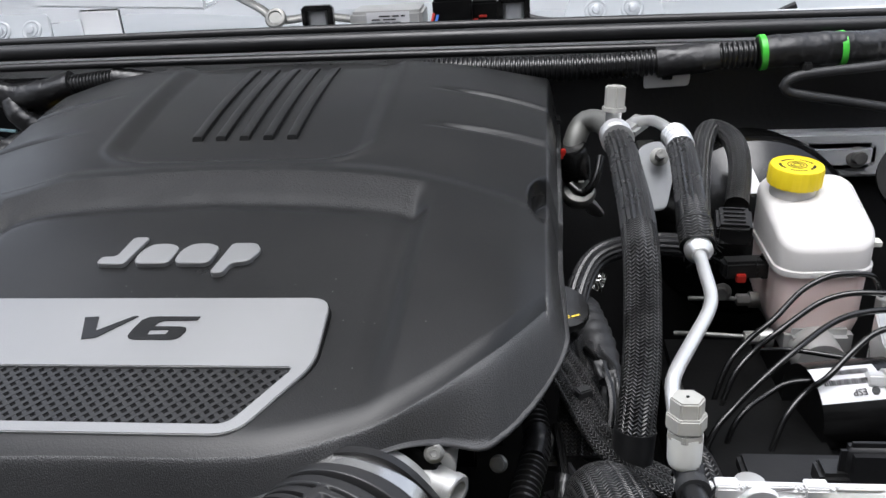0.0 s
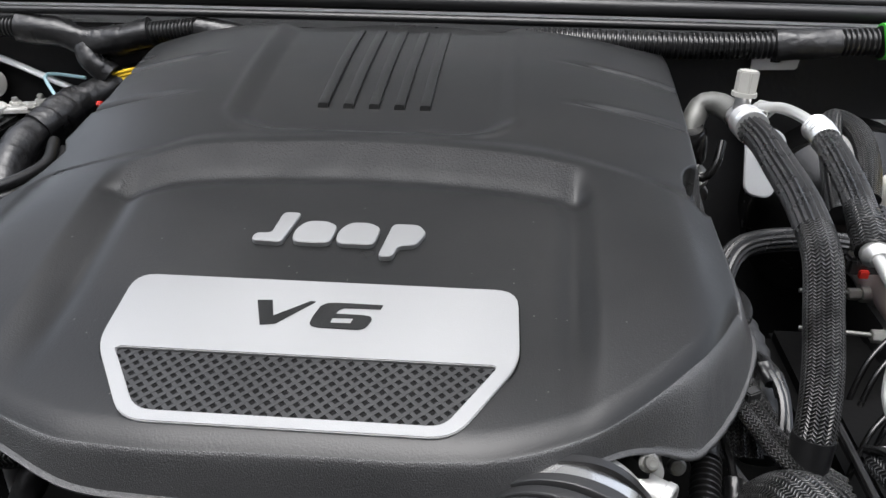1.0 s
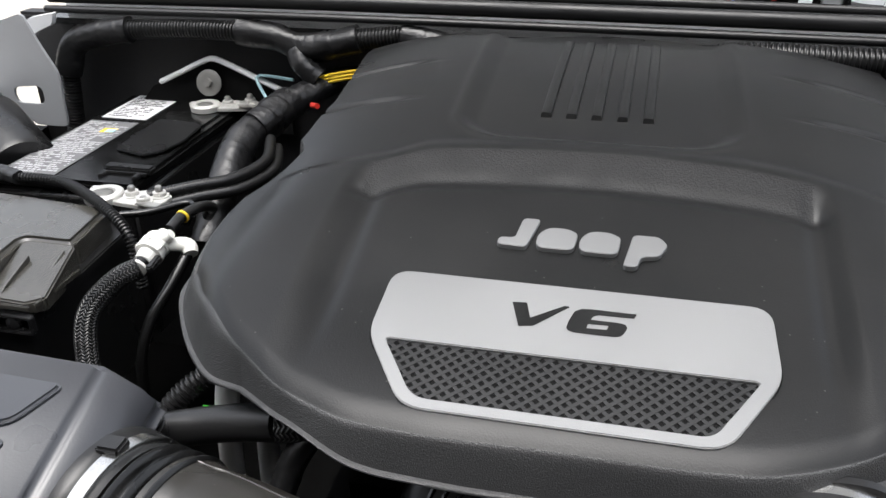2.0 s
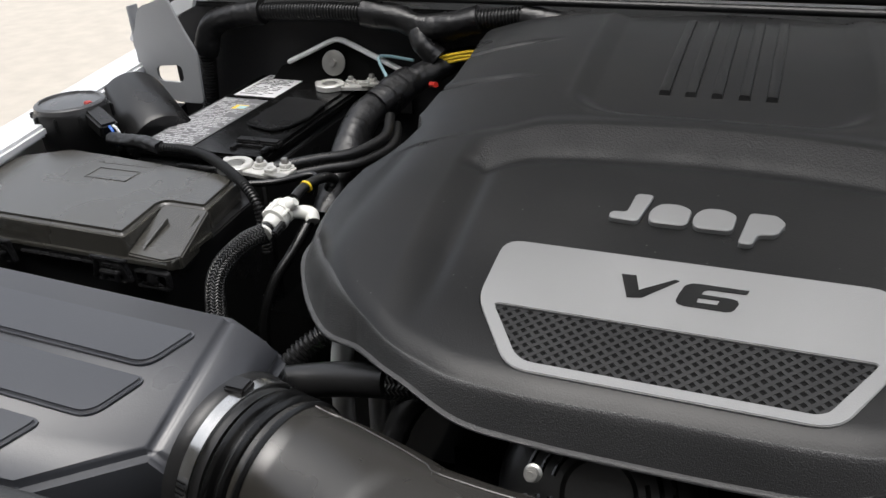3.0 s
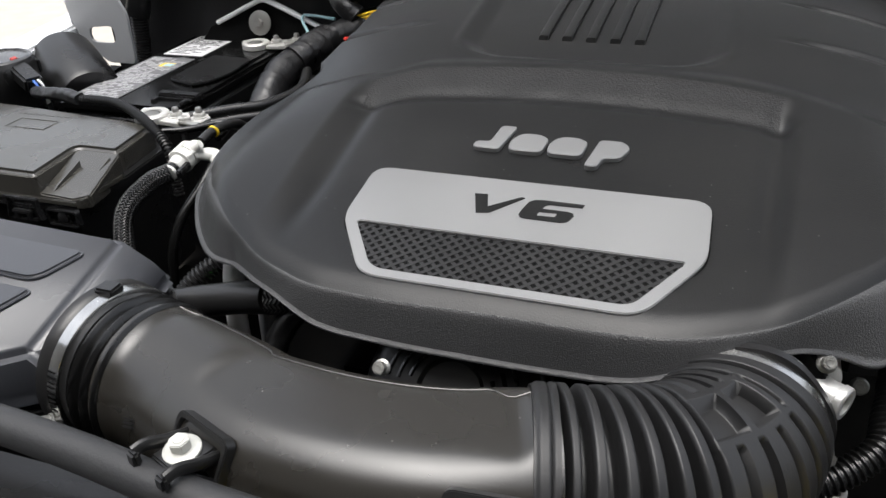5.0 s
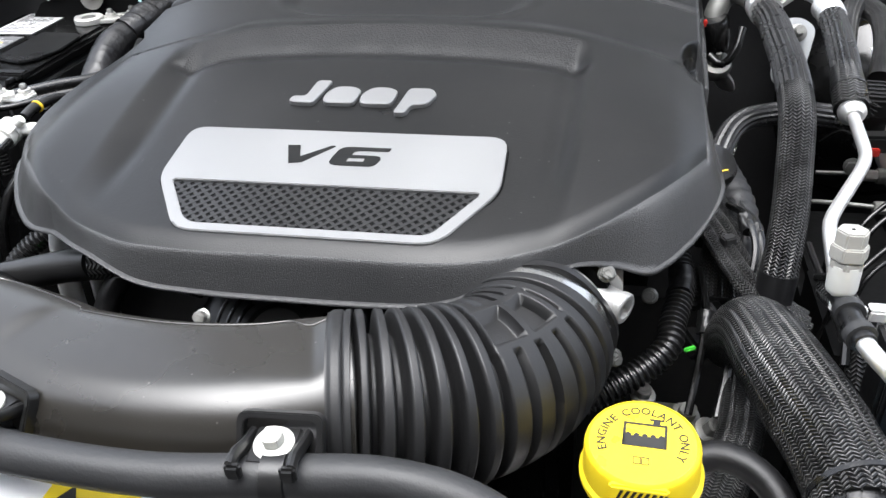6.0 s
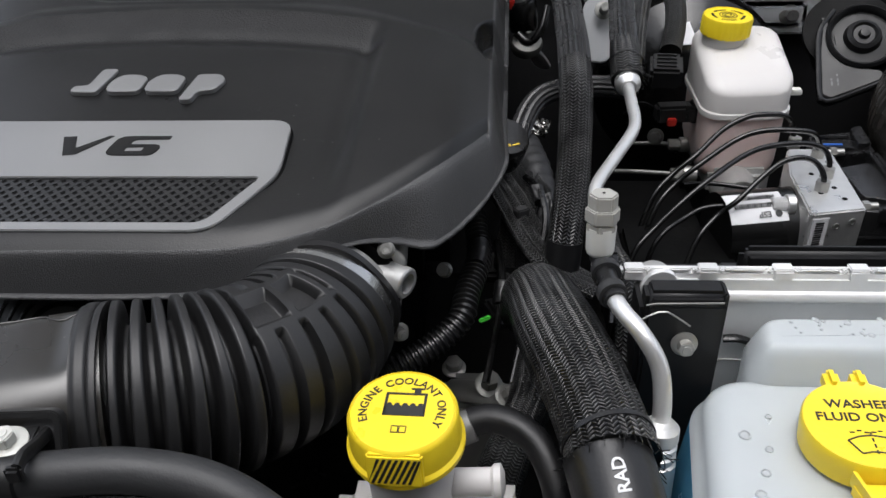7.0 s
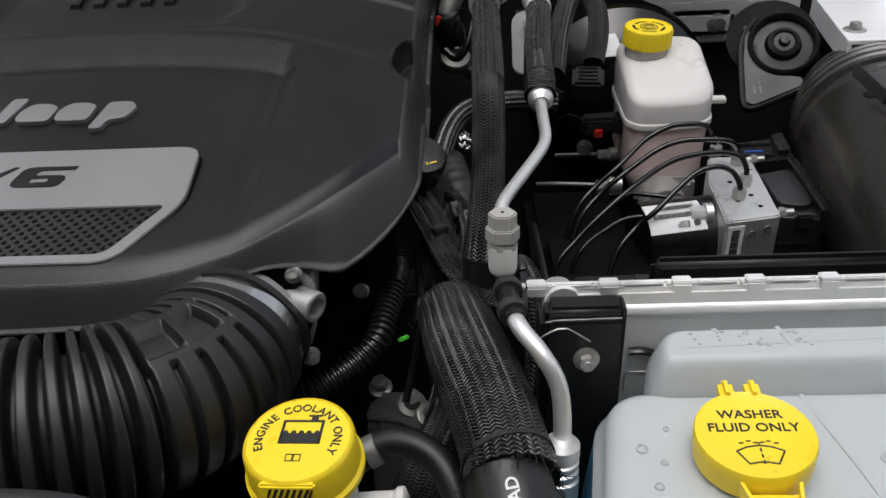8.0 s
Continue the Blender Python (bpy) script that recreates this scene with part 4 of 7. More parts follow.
# duct brackets with pale bolts
for bx, by, turn in ((0.047, 0.199, 4), (-0.110, 0.203, -22)):
    br = thing("duct_bracket", (bx, by, 1.03), "black plastic duct bracket with two prongs", "bracket", "duct brackets")
    m = pose(bx, by, 1.0795, 0, 0, turn)
    part("back_plate", moved(ringed(rounded([(-0.0215, -0.018), (0.0215, -0.018), (0.0215, 0.012), (-0.0215, 0.012)], 0.006), rect(-0.0180, -0.0150, 0.0180, 0.0085, 0.004), -0.003, 0.003), m @ pose(0, 0.0115, -0.0125, 60, 0, 0)), SATIN, br)
    part("web", moved(box(0.034, 0.024, 0.003, 0.001), m @ pose(0, 0.014, -0.020, 40, 0, 0)), SATIN, br)
    for sx in (-0.0135, 0.0135):
        part("prong", moved(merge(tube([(sx, 0.012, -0.012), (sx, 0.000, -0.008), (sx * 1.03, -0.010, -0.0035), (sx * 1.05, -0.0165, -0.0040)], 0.0024, 10, 0.003, squash=1.6), box(0.0078, 0.0045, 0.0090, 0.0015, at=(sx * 0.94, -0.0172, -0.0065))), m), SATIN, br)
    part("seat", moved(box(0.022, 0.024, 0.003, 0.001, at=(0, 0.002, -0.010)), m), SATIN, br)
    bolt((bx, by + 0.002, 1.0710), (0, -0.1, 1), 0.0056, 0.0060, 0.0098, BOLTW, "pale coated flange bolt holding the duct bracket")
fh = thing("front_hose", (0, 0.18, 1.04), "long matt grey-black rubber hose along the radiator support", "hose")
part("hose", tube([(-0.42, 0.196, 1.056), (-0.34, 0.200, 1.060), (-0.25, 0.202, 1.061), (-0.17, 0.197, 1.060), (-0.09, 0.187, 1.060), (-0.015, 0.184, 1.060), (0.05, 0.192, 1.060), (0.104, 0.199, 1.058), (0.15, 0.193, 1.050), (0.20, 0.172, 1.022)], 0.0105, 16), HOSE, fh)
part("retaining_clip", moved(lathe([(0.0108, -0.006), (0.0122, -0.0055), (0.0122, 0.0055), (0.0108, 0.006)], 24), to_axis((0.05, 0.192, 1.060), (1, 0.1, 0))), SATIN, fh, "black plastic clip ring")
lab = thing("warning_sticker", (-0.07, 0.188, 1.031), "white and yellow warning sticker on the radiator support", "sticker")
part("paper", box(0.11, 0.034, 0.0008, 0, at=(-0.075, 0.188, 1.0312)), PAPER, lab)
part("yellow_band", box(0.05, 0.030, 0.0006, 0, at=(-0.052, 0.188, 1.0320)), YELLOW, lab)
part("warning_triangle", prism([(-0.072, 0.180), (-0.056, 0.180), (-0.064, 0.194)], 1.0322, 1.0327), INK, lab)

# pipework seen below the cover, on the airbox side
ub = thing("breather_hose", (-0.22, 0.41, 0.97), "glossy black breather hose with a braided end", "hose")
part("hose", tube([(-0.30, 0.388, 0.998), (-0.262, 0.398, 1.006), (-0.236, 0.403, 1.011), (-0.208, 0.402, 1.019), (-0.180, 0.399, 1.026)], 0.0128, 20), SATIN, ub)
part("sleeve", tube([(-0.182, 0.399, 1.0255), (-0.166, 0.404, 1.024), (-0.145, 0.418, 1.010), (-0.12, 0.44, 0.985)], 0.0130, 20), BRAID_S, ub)
pp = thing("coolant_pipe", (-0.24, 0.47, 0.93), "bright metal coolant pipes below the cover", "pipe", "bright pipes")
part("pipe", tube([(-0.245, 0.438, 0.93), (-0.2395, 0.4365, 1.000), (-0.231, 0.444, 1.038), (-0.215, 0.475, 1.055)], 0.0088, 18), MATTALU, pp)
pp2 = thing("coolant_pipe", (-0.21, 0.47, 0.93), "bright metal coolant pipes below the cover", "pipe", "bright pipes")
part("pipe", tube([(-0.213, 0.437, 0.93), (-0.207, 0.4345, 1.003), (-0.198, 0.444, 1.038), (-0.185, 0.475, 1.055)], 0.0082, 18), MATTALU, pp2)
wl = thing("wiring_loom", (-0.3, 0.46, 0.98), "corrugated black wiring conduit below the cover", "conduit", "conduits")
part("conduit", corrugated([(-0.30, 0.41, 0.94), (-0.288, 0.428, 0.985), (-0.272, 0.443, 1.006), (-0.248, 0.462, 1.018), (-0.22, 0.49, 1.02)], 0.008), SATIN, wl)
wt = thing("taped_wiring", (-0.16, 0.41, 0.96), "tape-wrapped wiring branch below the cover lip", "wiring")
part("loom", wrapped([(-0.178, 0.378, 0.975), (-0.167, 0.395, 1.006), (-0.150, 0.414, 1.022), (-0.125, 0.44, 1.02)], 0.0085, 3), TAPE, wt)
solo("green_tape_flag", box(0.007, 0.006, 0.004, 0.001, at=(-0.253, 0.430, 1.000)), GREEN, "small green tape flag on the wiring", "tape")
# accessory drive housing in the shade in front of the engine
alt = thing("alternator", (-0.03, 0.40, 0.93), "black slotted alternator housing below the cover lip", "alternator")
am = to_axis((-0.030, 0.380, 0.985), (0.05, -0.72, 0.66))
part("housing", moved(lathe([(0.06, -0.06), (0.066, -0.05), (0.066, -0.004), (0.062, 0.006), (0.052, 0.012), (0.024, 0.015), (0.021, 0.012), (0.004, 0.012)], 48), am), SATIN, alt)
for k in range(5):
    for r, half in ((0.030, 26), (0.038, 28), (0.046, 28)):
        pts = [(r * math.cos(radians(72 * k + a)), r * math.sin(radians(72 * k + a)), 0.0145 - (r - 0.024) * 0.11) for a in range(-half, half + 1, 8)]
        part("vent_slot", moved(tube(pts, 0.0018, 6, 0.004), am), MODULEM, alt)
part("brush_cover", moved(box(0.020, 0.012, 0.006, 0.002, at=(0.034, 0.036, 0.013)), am), DULL, alt, "small bare metal clip")
bolt((-0.063, 0.340, 1.031), (0, -0.8, 0.5), 0.0045, 0.006, 0.0055)
# block colour holds the shadow under the cover
eng = thing("engine_block", (0, 0.60, 0.70), "engine block and heads under the cover, shadow put into their black", "engine")
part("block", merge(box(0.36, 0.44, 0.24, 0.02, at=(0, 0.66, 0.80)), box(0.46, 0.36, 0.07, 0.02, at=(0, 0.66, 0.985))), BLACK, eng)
part("front_case", merge(box(0.30, 0.05, 0.22, 0.012, at=(0.02, 0.43, 0.82)), moved(lathe([(0.045, 0), (0.05, 0.004), (0.05, 0.02), (0.03, 0.024)], 32), to_axis((0.08, 0.405, 0.87), (0, -1, 0))), moved(lathe([(0.035, 0), (0.04, 0.004), (0.04, 0.02), (0.02, 0.024)], 32), to_axis((-0.12, 0.405, 0.85), (0, -1, 0)))), GLOSS, eng)

# ---- battery side ----
battery = thing("battery", (-0.555, 0.83, 0.86), "black car battery with white and printed labels", "battery")
BX, BY, BZ = -0.550, 0.832, 1.040
part("case", box(0.175, 0.285, 0.17, 0.006, 3, at=(BX, BY, BZ - 0.095)), SATIN, battery)
part("top", merge(box(0.172, 0.282, 0.014, 0.004, at=(BX, BY, BZ - 0.003)), box(0.070, 0.13, 0.006, 0.002, at=(BX + 0.040, BY + 0.020, BZ + 0.0035))), GLOSS, battery)
part("raised_panel", prism(rounded([(-0.536, 0.776), (-0.492, 0.762), (-0.478, 0.778), (-0.470, 0.810), (-0.474, 0.862), (-0.484, 0.872), (-0.538, 0.876)], 0.006), BZ + 0.0060, BZ + 0.0090, 0.0012, 2), SATIN, battery)
part("handle_recess", merge(box(0.056, 0.014, 0.008, 0.002, at=(-0.4885, 0.729, BZ + 0.006)), box(0.052, 0.004, 0.004, 0.001, at=(-0.489, 0.7185, BZ + 0.005)), *[box(0.006, 0.012, 0.005, 0.001, at=(x, 0.712, BZ + 0.005)) for x in (-0.510, -0.470)]), SATIN, battery)
lm = pose(BX - 0.040, BY + 0.092, BZ + 0.0046, 0, 0, 0)
l1 = part("white_label", moved(box(0.062, 0.090, 0.0006, 0), lm), PAPER, battery, "white data label")
part("print", moved(bars(13, 9, 0.054, 0.080, 0.62, 4), lm @ pose(0, 0, 0.0005)), INK, l1)
lm2 = pose(BX - 0.044, BY - 0.050, BZ + 0.0046, 0, 0, 0)
l2 = part("printed_label", moved(box(0.066, 0.17, 0.0006, 0), lm2), PAPERG, battery, "grey label with blocks of small print")
part("print", moved(bars(30, 9, 0.060, 0.160, 0.50, 9), lm2 @ pose(0, 0, 0.0005)), PAPERM, l2)
part("warning_sign", merge(moved(box(0.018, 0.014, 0.0005, 0, at=(0.012, 0.052, 0.0008)), lm2)), WIREY, l2)
part("blue_sign", merge(moved(box(0.012, 0.010, 0.0005, 0, at=(0.016, 0.050, 0.0014)), lm2)), CYAN, l2)


def terminal(at, turn, label):
    """A cast clamp: a split ring round the post, an arm with two lugs and upright studs."""
    t = thing("battery_terminal", at, label, "terminal", "battery terminals")
    m = pose(*at, 0, 0, turn) @ Matrix.Diagonal((1, 1, 0.70, 1))
    part("ring", moved(lathe([(0.0105, 0), (0.0175, 0), (0.0190, 0.002), (0.0190, 0.011), (0.0175, 0.013), (0.0115, 0.013), (0.0105, 0.011), (0.0105, 0)], 32), m), TERM, t)
    part("post", moved(lathe([(0.0100, 0), (0.0092, 0.0118), (0.0080, 0.0128), (0.001, 0.0128)], 24), m), DULL, t, "dull lead battery post")
    arm = rounded([(0.012, -0.012), (0.030, -0.016), (0.050, -0.020), (0.066, -0.012), (0.068, 0.008), (0.052, 0.012), (0.040, 0.018), (0.026, 0.012), (0.012, 0.012)], 0.005)
    part("arm", moved(prism(arm, 0.001, 0.0075, 0.0018, 2), m), TERM, t)
    part("lug", moved(box(0.014, 0.007, 0.011, 0.002, at=(-0.014, 0.014, 0.006)), m), TERM, t)
    part("strap", moved(box(0.026, 0.010, 0.003, 0.001, at=(0.058, -0.004, 0.0092)), m @ pose(0, 0, 0, 0, 0, -14)), STEEL, t)
    for x, y, h in ((0.028, 0.003, 0.012), (0.046, -0.010, 0.006), (0.056, 0.004, 0.013)):
        stud = part("stud", moved(lathe([(0.0038, 0.007), (0.0038, 0.008 + h), (0.0028, 0.010 + h)], 14), m @ pose(x, y, 0)), STEEL, t)
        part("nut", moved(merge(lathe([(0.0090, 0.0075), (0.0090, 0.0092)], 20), prism(hexagon(0.0072), 0.009, 0.0150, 0.0008)), m @ pose(x, y, 0)), TERM, stud)
    return t


terminal((-0.500, 0.925, 1.046), 25, "zinc negative battery clamp with three nuts")
terminal((-0.468, 0.652, 1.046), 5, "zinc positive battery clamp with three nuts")
hb = thing("battery_bracket", (-0.54, 1.0, 1.0), "black pressed bracket with a pale upper edge", "bracket")
part("plate", prism([(-0.13, -0.05), (0.11, -0.05), (0.105, 0.005), (-0.005, 0.040), (-0.09, 0.003)], -0.003, 0.003, 0.001, 1, pose(-0.502, 0.960, 1.060, 78, 0, 0)), BLACK, hb)
part("edge", tube([(-0.576, 0.955, 1.071), (-0.545, 0.955, 1.085), (-0.509, 0.955, 1.102), (-0.496, 0.955, 1.105), (-0.482, 0.955, 1.101), (-0.445, 0.955, 1.085), (-0.404, 0.955, 1.067)], 0.0052, 10, squash=0.7), WHITE, hb, "pale grey folded edge")
bolt((-0.505, 0.951, 1.074), (0.05, -1, 0.3), 0.006, 0.006, 0.017, STEEL, "large zinc washer and bolt")

fb = thing("fuse_box", (-0.56, 0.55, 0.93), "black plastic fuse box with a stepped lid and clips", "fuse box")
LID = [(-0.720, 0.482), (-0.4686, 0.4808), (-0.4771, 0.5459), (-0.4285, 0.5455), (-0.4378, 0.617), (-0.60, 0.632), (-0.666, 0.636), (-0.712, 0.605)]
part("lid", prism(rounded(LID, 0.008), 1.030, 1.058, 0.005, 3, None, True), FUSE, fb)
part("skirt", prism(rounded([(-0.722, 0.475), (-0.428, 0.475), (-0.420, 0.535), (-0.428, 0.632), (-0.72, 0.648)], 0.01), 1.024, 1.0335, 0.002), SATIN, fb)
wedge = bmesh.new()
wv_ = [wedge.verts.new(c) for c in ((-0.4780, 0.5475, 1.0545), (-0.4270, 0.5475, 1.0545), (-0.4170, 0.488, 1.0385), (-0.4300, 0.479, 1.0375), (-0.4690, 0.480, 1.0385),
                                    (-0.4780, 0.5475, 1.026), (-0.4270, 0.5475, 1.026), (-0.4170, 0.488, 1.026), (-0.4300, 0.479, 1.026), (-0.4690, 0.480, 1.026))]
wedge.faces.new(wv_[:5])
wedge.faces.new(wv_[5:][::-1])
for k in range(5):
    wedge.faces.new((wv_[k], wv_[(k + 1) % 5], wv_[5 + (k + 1) % 5], wv_[5 + k]))
bmesh.ops.recalc_face_normals(wedge, faces=wedge.faces[:])
bmesh.ops.bevel(wedge, geom=wedge.edges[:], offset=0.0015, segments=2, affect='EDGES')
part("sloped_corner", wedge, FUSE, fb)
for x, y0, y1 in ((-0.4560, 0.486, 0.524), (-0.4320, 0.504, 0.538)):
    fin = prism([(y0, 1.0400), (y1, 1.0490), (y1, 1.0540), (y0 + 0.004, 1.0430)], -0.0009, 0.0009, 0.0, 1, pose(x, 0, 0, 90, 0, 90))
    part("stiffener", fin, FUSE, fb)
part("base", prism(rounded([(-0.715, 0.480), (-0.430, 0.480), (-0.422, 0.535), (-0.43, 0.634), (-0.715, 0.642)], 0.01), 0.90, 1.027, 0.004), SATIN, fb)
part("flange_rail", merge(box(0.300, 0.0022, 0.0050, 0.0008, at=(-0.572, 0.4745, 1.0355)), box(0.0022, 0.060, 0.0050, 0.0008, at=(-0.4205, 0.508, 1.0355))), FUSE, fb, "raised rail along the lid flange")
for x in (-0.610, -0.4775):
    cl = part("clip", box(0.030, 0.005, 0.014, 0.0015, at=(x, 0.4705, 1.024)), MODULEM, fb)
    for dz, w in ((1.0395, 0.040), (1.0185, 0.030)):
        part("bar", box(w, 0.005, 0.0032, 0.001, at=(x, 0.466, dz)), MODULEM, cl)
    for dx in (-0.017, 0.017):
        part("upright", moved(box(0.0034, 0.006, 0.022, 0.001), pose(x + dx, 0.467, 1.029, 0, -14 * dx / 0.017, 0)), MODULEM, cl)
    part("tongue", merge(box(0.022, 0.005, 0.004, 0.001, at=(x, 0.464, 1.027)), box(0.004, 0.005, 0.009, 0.001, at=(x - 0.007, 0.464, 1.0235)), box(0.004, 0.005, 0.009, 0.001, at=(x + 0.007, 0.464, 1.0235))), MODULEM, cl)
part("front_rail", box(0.086, 0.004, 0.0030, 0.001, at=(-0.544, 0.4725, 1.0285)), MODULEM, fb)
sock = part("socket", moved(ringed(rounded([(-0.018, -0.0085), (0.018, -0.0085), (0.018, 0.0085), (-0.018, 0.0085)], 0.003), rect(-0.0155, -0.006, 0.0155, 0.006, 0.002), -0.003, 0.003), pose(-0.440, 0.4735, 1.0205, 90, 0, 0)), MODULEM, fb)
part("boss", moved(merge(lathe([(0.0062, 0), (0.0062, 0.003), (0.0048, 0.004), (0.001, 0.004)], 18), box(0.016, 0.0016, 0.003, 0.0005, at=(0, -0.004, 0.0015))), pose(-0.440, 0.4745, 1.0205, 90, 0, 0)), MODULEM, sock)
part("embossed_sign", merge(moved(bars(1, 5, 0.07, 0.007, 0.3, 3), pose(-0.575, 0.612, 1.0582, 0, 0, 0)), box(0.05, 0.0015, 0.0006, 0, at=(-0.57, 0.598, 1.0583)), box(0.05, 0.0015, 0.0006, 0, at=(-0.57, 0.575, 1.0583)), box(0.0015, 0.024, 0.0006, 0, at=(-0.595, 0.586, 1.0583)), box(0.0015, 0.024, 0.0006, 0, at=(-0.545, 0.586, 1.0583))), FUSE, fb)


cn = thing("canister", (-0.70, 0.70, 0.95), "black round pump with a grey lid and wired connector", "canister")
cm = pose(-0.722, 0.700, 1.067, 0, 0, 0)
part("body", moved(lathe([(0.038, -0.10), (0.040, -0.02), (0.043, -0.01), (0.043, 0.010), (0.041, 0.014)], 36), cm), SATIN, cn)
part("lid", moved(lathe([(0.041, 0.014), (0.040, 0.019), (0.037, 0.021), (0.0345, 0.0210), (0.0335, 0.0190), (0.018, 0.0200), (0.002, 0.0202)], 44), cm), GREYL, cn, "glossy grey domed lid")
part("connector", moved(box(0.045, 0.022, 0.018, 0.003), pose(-0.668, 0.686, 1.070, 0, 14, -25)), SATIN, cn)
part("lock_tab", moved(box(0.010, 0.008, 0.006, 0.001), pose(-0.692, 0.698, 1.086, 0, 0, -25)), RED, cn)
part("blue_wire", tube([(-0.648, 0.676, 1.070), (-0.640, 0.672, 1.066), (-0.636, 0.672, 1.050)], 0.0018, 8), BLUEP, cn)
part("white_wire", tube([(-0.646, 0.680, 1.070), (-0.637, 0.677, 1.066), (-0.633, 0.676, 1.050)], 0.0016, 8), PAPER, cn)
part("taped_lead", wrapped([(-0.640, 0.668, 1.060), (-0.610, 0.657, 1.064), (-0.583, 0.653, 1.066), (-0.553, 0.644, 1.066)], 0.0068, 4), TAPE, cn)
for k in range(10):
    part("rim_lug", moved(box(0.006, 0.004, 0.016, 0.0012, at=(0.0435, 0, 0.004)), cm @ pose(0, 0, 0, 0, 0, 36 * k)), SATIN, cn)
cy = thing("vacuum_canister", (-0.68, 0.78, 1.0), "large plain black cylinder beside the battery", "canister")
part("cylinder", moved(lathe([(0.038, -0.075), (0.044, -0.07), (0.044, 0.060), (0.041, 0.066), (0.002, 0.068)], 44), to_axis((-0.688, 0.785, 1.030), (0.75, -0.55, -0.15))), SATIN, cy)
gb = thing("fender_bracket", (-0.76, 0.86, 1.0), "grey pressed steel bracket with a slot by the fender", "bracket")
part("plate", moved(ringed(rounded([(-0.790, 1.100), (-0.776, 1.052), (-0.735, 1.020), (-0.688, 1.020), (-0.685, 1.092), (-0.703, 1.128), (-0.718, 1.166), (-0.768, 1.150)], 0.008, 3), rounded([(-0.757, 1.049), (-0.714, 1.049), (-0.714, 1.074), (-0.757, 1.070)], 0.010), -0.002, 0.002), pose(0, 0.900, 0, 90, 0, 0)), GREYP, gb)
part("arm", prism(rounded([(-0.8047, 1.1113), (-0.812, 1.0994), (-0.800, 1.092), (-0.7466, 1.1180), (-0.7168, 1.1380), (-0.693, 1.1480), (-0.687, 1.1634), (-0.721, 1.1567), (-0.767, 1.1316)], 0.003, 3), -0.004, 0.004, 0.001, 1, pose(0, 0.922, 0, 90, 0, 0)), WHITE, gb, "white painted arm to the cowl")
part("flange", moved(box(0.004, 0.020, 0.10, 0.001), pose(-0.789, 0.912, 1.100, 0, 0, 0)), GREYP, gb)
# cables round the battery
lc = thing("battery_cable", (-0.38, 0.85, 1.03), "thick tape-wrapped battery cable along the cover", "cable")
part("cable", wrapped([(-0.385, 0.68, 0.985), (-0.392, 0.74, 1.02), (-0.395, 0.80, 1.052), (-0.388, 0.845, 1.062), (-0.365, 0.90, 1.075), (-0.33, 0.955, 1.085), (-0.28, 0.97, 1.09)], [0.016, 0.0180, 0.0185, 0.018, 0.016, 0.0145, 0.0135], 5, 22, 0.0020), TAPE, lc)
part("tape_joint", wrapped([(-0.390, 0.832, 1.060), (-0.381, 0.862, 1.067), (-0.366, 0.898, 1.075)], [0.0200, 0.0215, 0.0180], 9, 26, 0.0036), TAPE, lc, "crumpled tape where the cables join")
for k, (dx, dz) in enumerate(((0.0, 0.0), (0.008, -0.010))):
    tc = thing("positive_cable", (-0.39, 0.70, 1.04), "smooth black positive cable", "cable", "positive cables")
    part("cable", tube([(-0.425 + dx, 0.660, 1.050 + dz), (-0.395 + dx, 0.690, 1.050 + dz), (-0.365 + dx, 0.722, 1.048 + dz), (-0.350 + dx, 0.77, 1.050 + dz), (-0.365 + dx, 0.82, 1.055 + dz)], 0.0062, 12), SATIN, tc)
tc2 = thing("cable_stay", (-0.38, 0.63, 1.03), "thin black bent stay beside the fuse box", "cable")
part("stay", tube([(-0.429, 0.617, 1.050), (-0.406, 0.628, 1.050), (-0.384, 0.652, 1.050), (-0.374, 0.654, 1.050), (-0.366, 0.640, 1.050), (-0.357, 0.611, 1.052)], 0.0036, 10), GLOSS, tc2)
qc = thing("quick_connector", (-0.356, 0.56, 1.05), "white nylon fuel line connector", "connector")
QA = to_axis((-0.357, 0.557, 1.055), (0.03, 0.72, 0.15))
part("body", moved(merge(lathe([(0.0052, -0.0200), (0.0074, -0.0195), (0.0085, -0.012), (0.0086, -0.0105), (0.0120, -0.0100), (0.0122, -0.0050), (0.0106, -0.0045), (0.0106, -0.0005), (0.0118, 0.0), (0.0122, 0.0070), (0.0112, 0.0095), (0.0078, 0.0105), (0.0066, 0.0180)], 28), *[box(0.0036, 0.0028, 0.017, 0.0008, at=(0.0116 * math.cos(a), 0.0116 * math.sin(a), -0.001)) for a in (0.5, 1.5, 2.6)], lathe([(0.0048, 0), (0.0052, 0.010), (0.0040, 0.0135)], 14, pose(-0.004, 0.004, 0.004, -30, -70, 0))), QA), NYLON, qc)
part("tip_ring", moved(lathe([(0.0050, -0.0285), (0.0078, -0.0280), (0.0080, -0.0255), (0.0050, -0.0250)], 20), QA), NYLON, qc)
part("seal", moved(lathe([(0.0060, -0.0255), (0.0062, -0.0190)], 18), QA), GLOSS, qc, "black rubber seal")
part("release_tab", moved(box(0.006, 0.007, 0.018, 0.0015, at=(-0.011, 0.0, -0.020)), QA), SATIN, qc, "black release tab")
part("elbow", merge(tube([(-0.348, 0.563, 1.055), (-0.339, 0.568, 1.054), (-0.332, 0.569, 1.052), (-0.328, 0.564, 1.048)], [0.0050, 0.0066, 0.0070, 0.0060], 18, 0.002)), NYLON, qc)
part("collar", moved(lathe([(0.0050, -0.0015), (0.0062, -0.001), (0.0062, 0.001), (0.0050, 0.0015)], 18), to_axis((-0.3540, 0.602, 1.0630), (0.03, 0.72, 0.15))), WIREY, qc)
